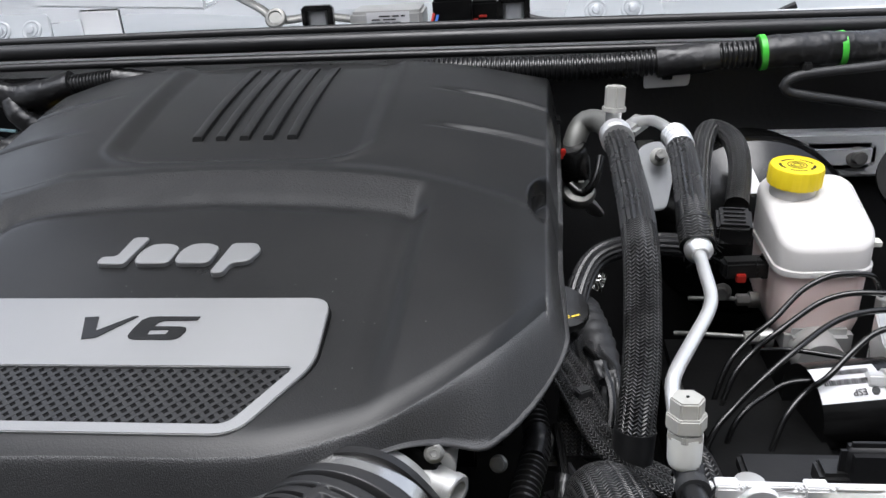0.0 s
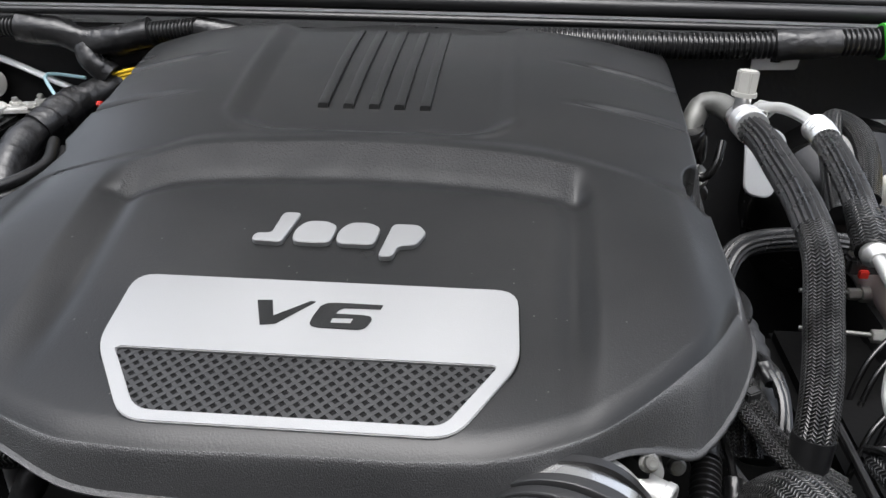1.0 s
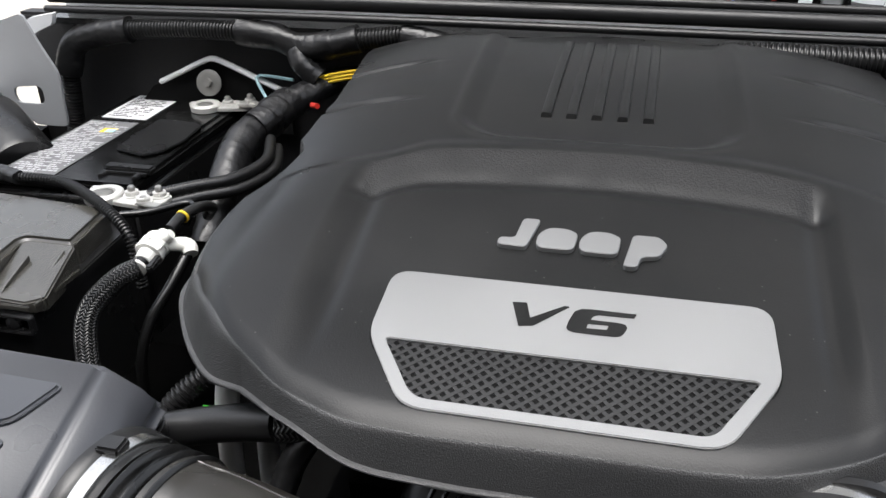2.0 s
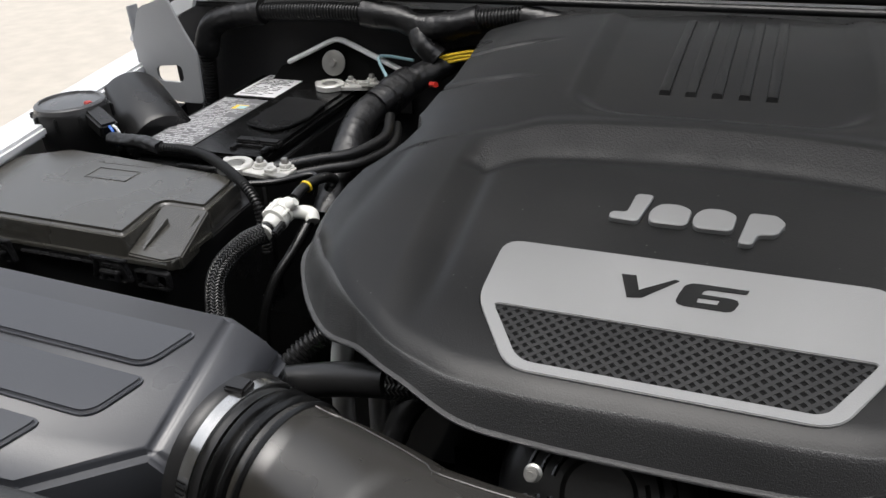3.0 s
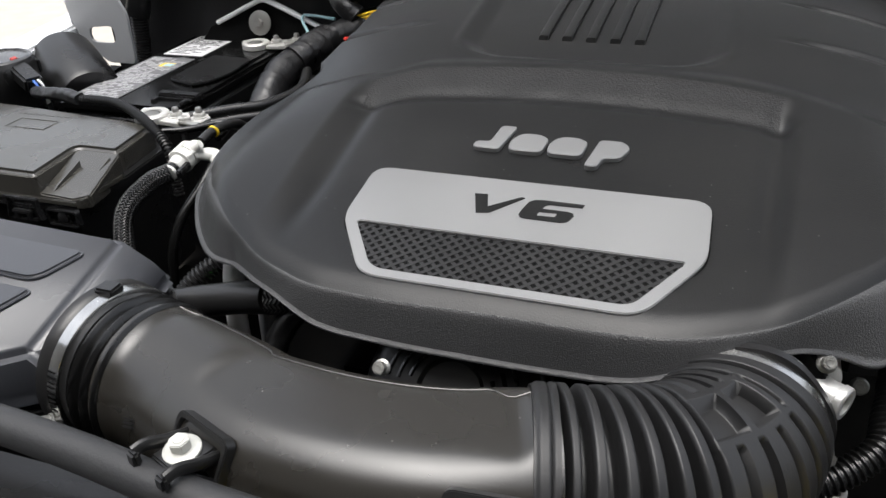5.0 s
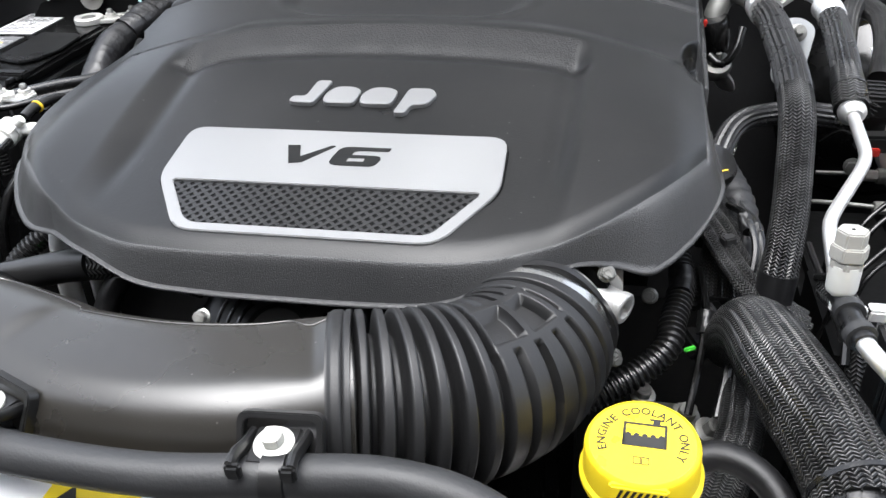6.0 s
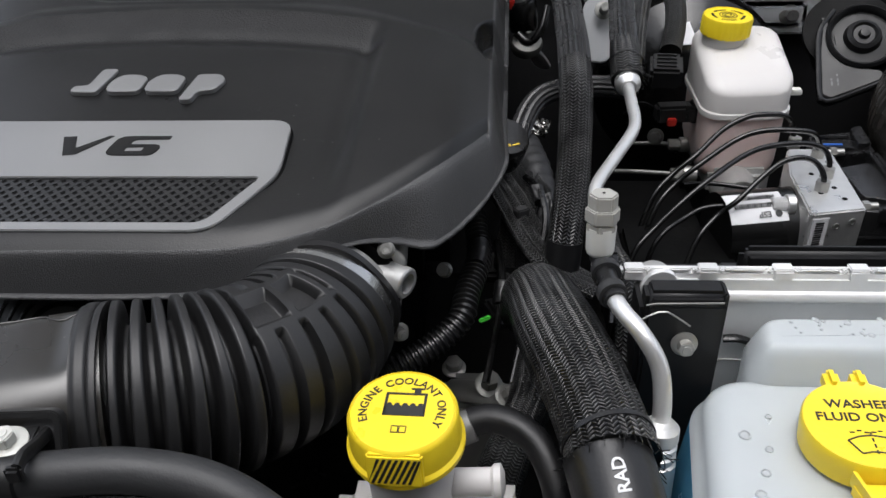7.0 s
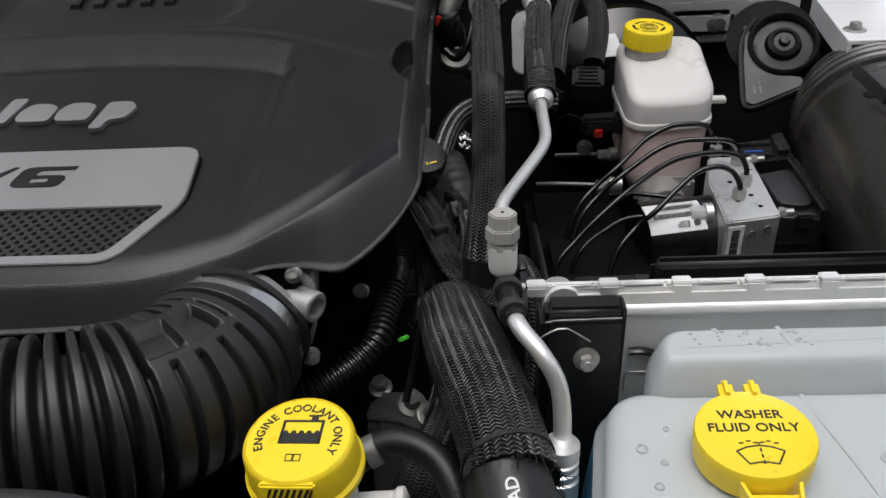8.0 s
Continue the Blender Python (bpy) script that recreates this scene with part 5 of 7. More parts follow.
part("return_hose", tube([(-0.3560, 0.582, 1.0595), (-0.3545, 0.600, 1.063), (-0.350, 0.625, 1.062), (-0.352, 0.65, 1.050), (-0.37, 0.67, 1.03)], 0.0052, 12), SATIN, qc, "black rubber line")
ql = thing("fuel_line", (-0.37, 0.50, 1.0), "braided black fuel line running down beside the fuse box", "hose")
part("hose", tube([(-0.356, 0.530, 1.050), (-0.372, 0.515, 1.043), (-0.386, 0.490, 1.020), (-0.380, 0.47, 0.96), (-0.37, 0.46, 0.90)], 0.0092, 16), BRAID_S, ql)
ql2 = thing("fuel_line", (-0.33, 0.52, 1.0), "thin black line hanging below the white connector", "hose")
part("hose", tube([(-0.333, 0.568, 1.047), (-0.338, 0.545, 1.030), (-0.350, 0.515, 1.0), (-0.355, 0.50, 0.95), (-0.355, 0.50, 0.80), (-0.355, 0.50, 0.632)], 0.005, 10), GLOSS, ql2)
fw = thing("fuse_box_wiring", (-0.5, 0.64, 1.04), "black corrugated conduit crossing from pump to terminal", "conduit", "conduits")
part("conduit", corrugated([(-0.556, 0.645, 1.066), (-0.522, 0.644, 1.067), (-0.495, 0.638, 1.067), (-0.465, 0.623, 1.066), (-0.432, 0.603, 1.063), (-0.407, 0.588, 1.055), (-0.395, 0.580, 1.040), (-0.390, 0.575, 1.00)], 0.0046, 0.0036, 0.0008), SATIN, fw)
yw = thing("bare_wires", (-0.33, 0.93, 1.1), "loose pale blue and yellow wires by the cable", "wires")
part("blue_wire", tube([(-0.415, 0.93, 1.060), (-0.435, 0.945, 1.085), (-0.425, 0.950, 1.088), (-0.385, 0.945, 1.086)], 0.0021, 8), CYAN, yw)
for k in range(3):
    part("yellow_wire", tube([(-0.350, 0.93, 1.086 + 0.004 * k), (-0.315, 0.935, 1.094 + 0.004 * k), (-0.28, 0.94, 1.098 + 0.004 * k)], 0.0022, 8), WIREY, yw)
part("red_sleeve", tube([(-0.322, 0.846, 1.089), (-0.312, 0.836, 1.092)], 0.0032, 8), RED, yw)


# ---- coolant, washer and radiator corner ----
cool = thing("coolant_bottle", (0.219, 0.262, 0.85), "milky coolant bottle with a printed yellow pressure cap", "coolant bottle")
CM = Matrix.Translation((0.219, 0.263, 1.0125)) @ pose(0, 0, 0, 4, -2, -4) @ Matrix.Diagonal((0.93, 0.93, 1, 1))
part("tank", moved(merge(lathe([(0.026, -0.07), (0.026, -0.004), (0.024, 0.0)], 36), box(0.13, 0.08, 0.12, 0.015, 3, at=(0.01, -0.01, -0.115)), moved(lathe([(0.0085, 0), (0.0085, 0.03), (0.0105, 0.032), (0.0105, 0.036), (0.006, 0.038)], 20), to_axis((0.018, 0.0, -0.034), (1, 0.05, 0.05)))), CM), MILK, cool)
cap = part("cap", moved(lathe([(0.0335, 0), (0.0345, 0.001), (0.0345, 0.004), (0.0325, 0.006), (0.0318, 0.022), (0.0308, 0.0245), (0.0295, 0.0255), (0.0290, 0.0248), (0.001, 0.0248)], 56), CM), YELLOW, cool, "yellow screw cap with black print")
TOP = CM @ pose(0, 0, 0.0249)
part("print_ring", moved(text_arc("ENGINE COOLANT ONLY", 0.0071, 0.0222, 88, 0.00025, 0.0001), TOP), INK, cap)
part("tank_symbol", moved(merge(box(0.024, 0.0016, 0.0005, 0, at=(0, -0.005, 0)), box(0.024, 0.0062, 0.0005, 0, at=(0, -0.0015, 0)), box(0.0016, 0.016, 0.0005, 0, at=(-0.0112, 0.0032, 0)), box(0.0016, 0.016, 0.0005, 0, at=(0.0112, 0.0032, 0)), box(0.024, 0.0014, 0.0005, 0, at=(0, 0.0105, 0)),
     box(0.004, 0.003, 0.0005, 0, at=(0.006, 0.0125, 0)), box(0.008, 0.0012, 0.0005, 0, at=(0.006, 0.0145, 0)), *[lathe([(0.0016, 0), (0.0016, 0.0004)], 10, pose(x, 0.002, -0.0002)) for x in (-0.009, -0.0045, 0.0, 0.0045, 0.009)]), TOP @ pose(0.001, 0.002, 0)), INK, cap)
part("book_symbol", moved(merge(*[ringed(rect(x - 0.0022, -0.0026, x + 0.0022, 0.0026), rect(x - 0.0015, -0.0019, x + 0.0015, 0.0019), -0.0002, 0.00025) for x in (-0.0022, 0.0022)]), TOP @ pose(0.000, -0.0135, 0)), INK, cap)
PATCH = CM @ pose(0, -0.0312, 0.0140, 80, 0, 0)
part("warning_patch", moved(box(0.031, 0.0200, 0.0046, 0.0012), PATCH), YELLOW, cap)
for k in range(8):
    x = -0.0170 + 0.0034 * k
    part("hatch_stripe", moved(prism([(max(-0.015, x), -0.0078), (x + 0.0018, -0.0078), (min(0.015, x + 0.0095), 0.0078), (min(0.0135, x + 0.0077), 0.0078)], 0.0022, 0.0026), PATCH), INK, cap)
ov = thing("overflow_hose", (0.27, 0.27, 0.97), "matt black overflow hose from the coolant bottle", "hose")
part("hose", tube([(0.235, 0.290, 0.985), (0.262, 0.298, 0.996), (0.288, 0.287, 0.992), (0.302, 0.262, 0.975), (0.303, 0.235, 0.94)], 0.0088, 16), BRACKETM, ov)
part("spring_clip", moved(lathe([(0.0090, -0.004), (0.0098, -0.0035), (0.0098, 0.0035), (0.0090, 0.004)], 20), to_axis((0.250, 0.2945, 0.9920), (0.9, 0.25, 0.3))), DULL, ov, "dull sprung clip")

tank = thing("washer_tank", (0.48, 0.27, 0.85), "cloudy plastic washer tank part filled with blue fluid", "washer tank")
part("upper_shell", loft(rounded([(0.410, 0.311), (0.660, 0.311), (0.660, 0.3565), (0.419, 0.3565)], 0.020, 10), [(0.0, 0.94), (0.0, 1.012), (0.002, 1.018), (0.0042, 1.024), (0.0062, 1.029), (0.0084, 1.0325), (0.0106, 1.0343), (0.0125, 1.0348)]), TANK, tank, angle=60)
LOWER = rounded([(0.362, 0.16), (0.660, 0.16), (0.660, 0.322), (0.388, 0.323)], 0.026, 10)
part("lower_shell", loft(LOWER, [(-0.005, 0.990), (-0.002, 0.9955)] + soft_levels(0.9985, 1.013, 0.0145)[1:]), TANK, tank, angle=60)
part("filled_section", loft(LOWER, [(-0.016, 0.84), (-0.009, 0.95), (-0.005, 0.9895)]), TANKB, tank, "lower tank filled with blue fluid")
part("seam", tube([(0.493, 0.348, 1.0338), (0.496, 0.330, 1.0343), (0.497, 0.322, 1.028), (0.498, 0.3155, 1.0135), (0.505, 0.28, 1.0130), (0.512, 0.24, 1.0130), (0.52, 0.165, 1.0130)], 0.0018, 8, squash=0.6), TANK, tank)
rnd = random.Random(5)
for k in range(26):
    bx, by = rnd.triangular(0.436, 0.52, 0.45), rnd.uniform(0.330, 0.346)
    r = rnd.choice((0.0010, 0.0014, 0.0022))
    part("blister", lathe([(r, 0), (r * 0.8, 0.0004), (r * 0.3, 0.0007)], 12, pose(bx, by, 1.0348)), TANK, tank)
for bx, by, r in ((0.527, 0.262, 0.0045), (0.565, 0.255, 0.003), (0.41, 0.262, 0.0022), (0.404, 0.246, 0.0026), (0.55, 0.235, 0.0035), (0.542, 0.285, 0.002), (0.40, 0.272, 0.0034), (0.416, 0.286, 0.0018), (0.398, 0.232, 0.0030)):
    part("blister", lathe([(r, 0), (r, 0.0008), (r * 0.8, 0.0012), (r * 0.6, 0.0005), (r * 0.1, 0.0005)], 18, pose(bx, by, 1.0129)), TANK, tank)
WM = Matrix.Translation((0.4545, 0.2620, 1.0205)) @ pose(0, 0, 0, 1, -3, -4) @ Matrix.Diagonal((0.93, 0.93, 1, 1))
wcap = part("cap", moved(merge(lathe([(0.030, -0.004), (0.0322, -0.003), (0.0328, 0.006), (0.0328, 0.0125), (0.0320, 0.0140), (0.0308, 0.0134), (0.001, 0.0134)], 56),
     *[box(0.0085, 0.016, 0.012, 0.003, at=(x, 0.0345, 0.010)) for x in (-0.0085, 0.0065)], prism([(-0.014, -0.033), (0.018, -0.033), (0.012, -0.062), (-0.006, -0.062)], -0.004, 0.004, 0.001)), WM), YELLOW, tank, "yellow hinged cap with black print")
part("tab_rib", moved(merge(prism([(-0.014, -0.030), (-0.012, -0.030), (-0.004, -0.062), (-0.006, -0.062)], 0, 0.009, 0), prism([(0.016, -0.030), (0.018, -0.030), (0.012, -0.062), (0.010, -0.062)], 0, 0.009, 0)), WM), YELLOW, wcap)
WT = WM @ pose(0, 0, 0.0135)
part("print", moved(merge(moved(text_bm("WASHER", 0.0088, 0.00025, 0.00012), pose(0, 0.014, 0)), moved(text_bm("FLUID ONLY", 0.0088, 0.00025, 0.00012), pose(0, 0.004, 0))), WT), INK, wcap)
arc = [(-0.0125 + 0.025 * k / 10, 0.004 - 0.004 * ((k - 5) / 5) ** 2) for k in range(11)]
part("screen_symbol", moved(merge(tube([(x, y - 0.013, 0) for x, y in arc], 0.0005, 6), tube([(-0.0125, -0.013, 0), (-0.0075, -0.022, 0)], 0.0005, 6), tube([(0.0125, -0.013, 0), (0.0075, -0.022, 0)], 0.0005, 6),
     tube([(-0.0075, -0.022, 0), (0, -0.0205, 0), (0.0075, -0.022, 0)], 0.0005, 6), *[box(0.0009, 0.0024, 0.0005, 0, at=(0.0003, -0.008 - 0.0042 * k, 0)) for k in range(4)], *[box(0.0024, 0.0008, 0.0005, 0, at=(x, -0.0058 - abs(abs(x) - 0.005) * 0.35, 0)) for x in (-0.009, -0.005, -0.0015, 0.0022, 0.0055, 0.0095)]), WT), INK, wcap)

rad = thing("radiator", (0.50, 0.36, 0.8), "aluminium radiator with crimped header tank", "radiator")
part("header", merge(tube([(0.352, 0.3615, 1.0405), (0.66, 0.3615, 1.0405)], 0.0050, 20, 0.02), box(0.31, 0.010, 0.016, 0.002, at=(0.507, 0.3645, 1.047))), MATTALU, rad, "bright drawn header strip")
part("top_tank", merge(box(0.31, 0.007, 0.012, 0.0025, 3, at=(0.507, 0.3645, 1.0530))), MATTALU, rad)
part("core", box(0.30, 0.012, 0.22, 0.002, at=(0.51, 0.3660, 0.930)), MATTALU, rad)
for k in range(7):
    x = 0.3935 - 0.0438 + 0.0438 * k
    part("crimp_tab", merge(box(0.0115, 0.0022, 0.0070, 0.0008, at=(x, 0.3602, 1.0555)), box(0.0115, 0.0075, 0.0018, 0.0007, at=(x, 0.3635, 1.0596)), *[box(0.0026, 0.005, 0.0030, 0.0008, at=(x + d, 0.3630, 1.0580)) for d in (-0.0078, 0.0078)]), MATTALU, rad)
    part("crimp_edge", box(0.0235, 0.004, 0.0020, 0.0007, at=(x + 0.0212, 0.3630, 1.0588)), MATTALU, rad)
part("end_boss", moved(lathe([(0.008, -0.01), (0.009, 0.0), (0.008, 0.005), (0.005, 0.006)], 20), pose(0.364, 0.372, 1.048)), ALU, rad)
part("end_plate", prism(rounded([(0.3525, 1.030), (0.3525, 1.0475), (0.3580, 1.0590), (0.3655, 1.0620), (0.3730, 1.0590), (0.3760, 1.0520), (0.3760, 1.030)], 0.004, 4), -0.002, 0.002, 0.0008, 1, pose(0, 0.3575, 0, 90, 0, 0)), MATTALU, rad, "pressed end ear")
part("hook_slot", merge(tube([(0.409, 0.3590, 1.0085), (0.417, 0.3580, 1.0095), (0.425, 0.3590, 1.0065)], 0.0034, 10, 0.003, squash=0.7)), GLOSS, rad, "black slot in the end tank")
part("end_frame", merge(*[tube(p, 0.0007, 6, 0.003) for p in ([(0.410, 0.3595, 0.991), (0.427, 0.3595, 0.990), (0.430, 0.3595, 0.987), (0.430, 0.3595, 0.975)], [(0.410, 0.3595, 0.991), (0.408, 0.3595, 0.988), (0.408, 0.3595, 0.975)])]), ALU, rad)
rb = thing("radiator_bracket", (0.376, 0.335, 0.85), "black steel radiator side bracket with a bolt", "bracket")
part("plate", box(0.046, 0.006, 0.26, 0.002, at=(0.376, 0.334, 0.925)), BRACKETM, rb)
part("top_flange", merge(box(0.047, 0.018, 0.030, 0.004, 3, at=(0.376, 0.3405, 1.0475)), box(0.004, 0.016, 0.05, 0.0015, at=(0.3975, 0.341, 1.036))), BRACKETM, rb)
part("bare_edge", tube([(0.3525, 0.3312, 1.0545), (0.356, 0.3308, 1.0560), (0.372, 0.3306, 1.0565), (0.396, 0.3306, 1.0570)], 0.0007, 8), DULL, rb, "bare metal folded edge")
part("wire_clip", tube([(0.350, 0.3300, 1.0447), (0.3556, 0.3300, 1.0487), (0.363, 0.3300, 1.0515), (0.3703, 0.3300, 1.0474), (0.3788, 0.3300, 1.0409)], 0.0006, 6), STEEL, rb, "thin sprung wire")
part("side_web", prism([(0.350, 0.336), (0.353, 0.336), (0.353, 0.36), (0.350, 0.36)], 0.80, 1.05), BRACKETM, rb)
bolt((0.377, 0.330, 1.028), (0, -1, 0.15), 0.0050, 0.006, 0.0078)

# upper radiator hose in its sleeve
rh = thing("radiator_hose", (0.31, 0.3, 0.95), "wide black radiator hose in a braided sleeve", "hose")
RH = [(0.290, 0.455, 0.955), (0.2940, 0.427, 0.988), (0.2985, 0.405, 1.002), (0.3055, 0.367, 1.008), (0.3143, 0.330, 1.010), (0.3212, 0.303, 1.010), (0.3280, 0.268, 1.0075), (0.3292, 0.258, 1.006)]
part("sleeve", tube(RH, [0.020, 0.0235, 0.0248, 0.0268, 0.0270, 0.0260, 0.0254, 0.0262], 48, 0.005), BRAID_BIG, rh)
part("band", tube([(0.3274, 0.2712, 1.0077), (0.3280, 0.2682, 1.0074)], 0.0264, 40, 0.0014), RUBBER, rh)
part("hose", tube([(0.326, 0.262, 1.006), (0.331, 0.236, 0.998), (0.335, 0.205, 0.982), (0.337, 0.17, 0.955)], 0.0238, 36), RUBBER, rh)
part("frayed_threads", fray((0.3288, 0.2590, 1.0060), (0.06, -0.97, -0.20), 0.0258, 60, 8, 0.009), BRAID_S, rh)
rad_axis = (Vector((0.326, 0.262, 1.006)) - Vector((0.333, 0.222, 0.991))).normalized()
rad_out = (Vector((-0.02, -0.25, 1)) - rad_axis * rad_axis.dot(Vector((-0.02, -0.25, 1)))).normalized()
rad_side = rad_out.cross(rad_axis)
rt = text_bm("RAD", 0.0092, 0.0002, 0.0002)
for v in rt.verts:
    q = v.co.y / 0.024
    v.co = Vector((0.3291, 0.2430, 1.0003)) + rad_axis * v.co.x + (rad_out * math.cos(q) + rad_side * math.sin(q)) * (0.0243 + v.co.z)
part("print", rt, PAPER, rh, "white printed letters")

# ---- air-conditioning lines ----
ac = thing("suction_hose", (0.33, 0.6, 1.0), "thick black ribbed refrigerant hose, braided lower half", "hose")
A1 = [(0.331, 0.762, 1.114), (0.331, 0.715, 1.118), (0.330, 0.669, 1.117), (0.329, 0.61, 1.115), (0.328, 0.566, 1.108)]
A2 = [(0.328, 0.571, 1.1095), (0.3275, 0.543, 1.098), (0.3265, 0.520, 1.071), (0.324, 0.495, 1.045), (0.319, 0.472, 1.014), (0.316, 0.465, 0.98)]
part("ribbed_sleeve", fluted(A1, 0.0122), SLEEVE, ac)
part("braided_sleeve", tube(A2, [0.0126, 0.0128, 0.0129, 0.0130, 0.0130, 0.0128], 28, 0.005, lambda s, a: 0.0004 * math.cos(11 * a)), BRAID, ac)
part("end_band", tube([(0.3185, 0.4705, 1.011), (0.3165, 0.466, 0.988)], 0.0138, 24, 0.004), RUBBER, ac)
part("ferrule", tube([(0.331, 0.758, 1.116), (0.331, 0.772, 1.115), (0.331, 0.784, 1.114)], 0.0148, 28, 0.0015, lambda s, a: 0.0006 * math.sin(s / 0.005 * 6.28)), ALU2, ac)
part("neck", tube([(0.331, 0.784, 1.114), (0.331, 0.800, 1.112), (0.328, 0.815, 1.110)], [0.0125, 0.0100, 0.0100], 24, 0.003), ALU, ac)
part("pipe", tube([(0.329, 0.812, 1.110), (0.320, 0.835, 1.112), (0.305, 0.845, 1.108), (0.295, 0.835, 1.090), (0.292, 0.825, 1.065)], 0.0115, 20), DULL, ac)
vt = part("service_port", moved(merge(lathe([(0.0075, 0), (0.0075, 0.016), (0.009, 0.017)], 20)), to_axis((0.330, 0.800, 1.118), (0.05, 0.10, 1))), ALU2, ac)
part("port_cap", moved(merge(prism(hexagon(0.0105), 0.016, 0.038, 0.0012), lathe([(0.0115, 0.014), (0.0115, 0.018)], 24)), to_axis((0.330, 0.800, 1.118), (0.05, 0.10, 1))), CAPG, vt, "grey plastic cap")
part("red_clip", box(0.006, 0.006, 0.010, 0.001, at=(0.283, 0.815, 1.085)), RED, ac)
part("socket", moved(lathe([(0.016, -0.02), (0.017, -0.015), (0.017, 0.012), (0.014, 0.016)], 24), to_axis((0.294, 0.828, 1.075), (-0.2, -0.2, 1))), GLOSS, ac)
part("foot", moved(merge(lathe([(0.014, -0.01), (0.017, -0.008), (0.018, 0.0), (0.016, 0.004), (0.010, 0.005), (0.009, 0.009)], 28), lathe([(0.0035, 0.008), (0.0035, 0.018), (0.0025, 0.019)], 12)), to_axis((0.300, 0.826, 1.040), (0.1, -0.6, 1))), DULL, ac)
part("foot_arm", tube([(0.300, 0.826, 1.036), (0.312, 0.84, 1.02), (0.32, 0.87, 1.0)], 0.012, 12, squash=0.5), ALU, ac)
part("drain_hose", tube([(0.290, 0.800, 1.058), (0.302, 0.790, 1.052), (0.314, 0.792, 1.066), (0.320, 0.806, 1.085)], 0.0042, 10), GLOSS, ac)
lq = thing("liquid_line", (0.37, 0.6, 1.05), "ribbed black refrigerant hose with aluminium ends", "hose")
part("elbow_block", moved(box(0.022, 0.036, 0.012, 0.004), pose(0.352, 0.815, 1.112, 10, 0, -40)), ALU, lq)
part("thin_pipe", tube([(0.352, 0.815, 1.116), (0.366, 0.800, 1.122), (0.374, 0.765, 1.126), (0.379, 0.735, 1.125)], 0.0052, 14), ALU2, lq)
part("ferrule", tube([(0.378, 0.742, 1.125), (0.380, 0.728, 1.124), (0.380, 0.716, 1.122)], 0.0118, 24, 0.0015, lambda s, a: 0.0005 * math.sin(s / 0.004 * 6.28)), ALU2, lq)
part("ribbed_sleeve", fluted([(0.380, 0.716, 1.122), (0.376, 0.670, 1.121), (0.371, 0.620, 1.117), (0.3695, 0.588, 1.108)], 0.0104, 16), SLEEVE, lq)
part("braided_end", tube([(0.370, 0.606, 1.113), (0.3695, 0.585, 1.106), (0.369, 0.566, 1.098)], [0.0112, 0.0126, 0.0124], 24, 0.004), BRAID_S, lq)
part("frayed_threads", fray((0.3695, 0.572, 1.100), (0, -1, -0.25), 0.0120, 34, 3), BRAID_S, lq)
part("sleeve_tie", moved(lathe([(0.0122, -0.0012), (0.0132, -0.0008), (0.0132, 0.0008), (0.0122, 0.0012)], 28), to_axis((0.3695, 0.584, 1.1055), (0, -1, -0.38))), RUBBER, lq)
part("pipe_ring", moved(lathe([(0.0085, -0.004), (0.0100, -0.002), (0.0100, 0.003), (0.006, 0.008)], 28), to_axis((0.369, 0.563, 1.097), (0, -1, -0.1))), ALU2, lq)
part("pipe", tube([(0.369, 0.563, 1.097), (0.3685, 0.535, 1.093), (0.3685, 0.513, 1.089), (0.366, 0.500, 1.087), (0.361, 0.488, 1.085), (0.347, 0.460, 1.082), (0.335, 0.436, 1.079), (0.331, 0.424, 1.076), (0.330, 0.405, 1.070), (0.330, 0.378, 1.058)], 0.0044, 16), ALU2, lq, "bare aluminium pipe")
VALVE = to_axis((0.330, 0.377, 1.092), (0.0, 0.10, 1.0)) @ Matrix.Diagonal((0.84, 0.84, 0.95, 1))
sp = part("charge_port", moved(lathe([(0.0055, -0.044), (0.0058, -0.034), (0.0095, -0.031), (0.0105, -0.028), (0.0108, -0.012)], 28), VALVE), NYLON, lq)
part("port_cap", moved(prism(hexagon(0.0108), 0.000, 0.0105, 0.0010), VALVE), CAPG, sp, "grey hexagonal plastic cap")
part("cap_collar", moved(merge(prism(hexagon(0.0128), -0.0085, 0.001, 0.0010), prism(hexagon(0.0118, 0.3), -0.0145, -0.0085, 0.0010)), VALVE), CAPG, sp)
part("vent_hole", moved(lathe([(0.0012, 0.0104), (0.0012, 0.0108)], 10), VALVE), BLACK, sp)
part("black_joint", tube([(0.331, 0.378, 1.058), (0.332, 0.360, 1.058), (0.333, 0.345, 1.058), (0.335, 0.332, 1.057)], [0.0066, 0.0064, 0.0064, 0.0068], 20, 0.003), RUBBER, lq, "black rubber joint sleeve")
for at, ax in (((0.3325, 0.360, 1.058), (0.05, -1, 0)), ((0.3338, 0.339, 1.0575), (0.2, -1, 0))):
    part("joint_clip", moved(lathe([(0.006, -0.0035), (0.0088, -0.003), (0.0088, 0.003), (0.006, 0.0035)], 20), to_axis(at, ax)), HOSE, lq)
part("lower_pipe", tube([(0.334, 0.338, 1.057), (0.338, 0.324, 1.056), (0.348, 0.310, 1.050), (0.357, 0.300, 1.036), (0.359, 0.290, 1.018), (0.358, 0.284, 1.000)], 0.0052, 16), ALU2, lq, "bare aluminium pipe")
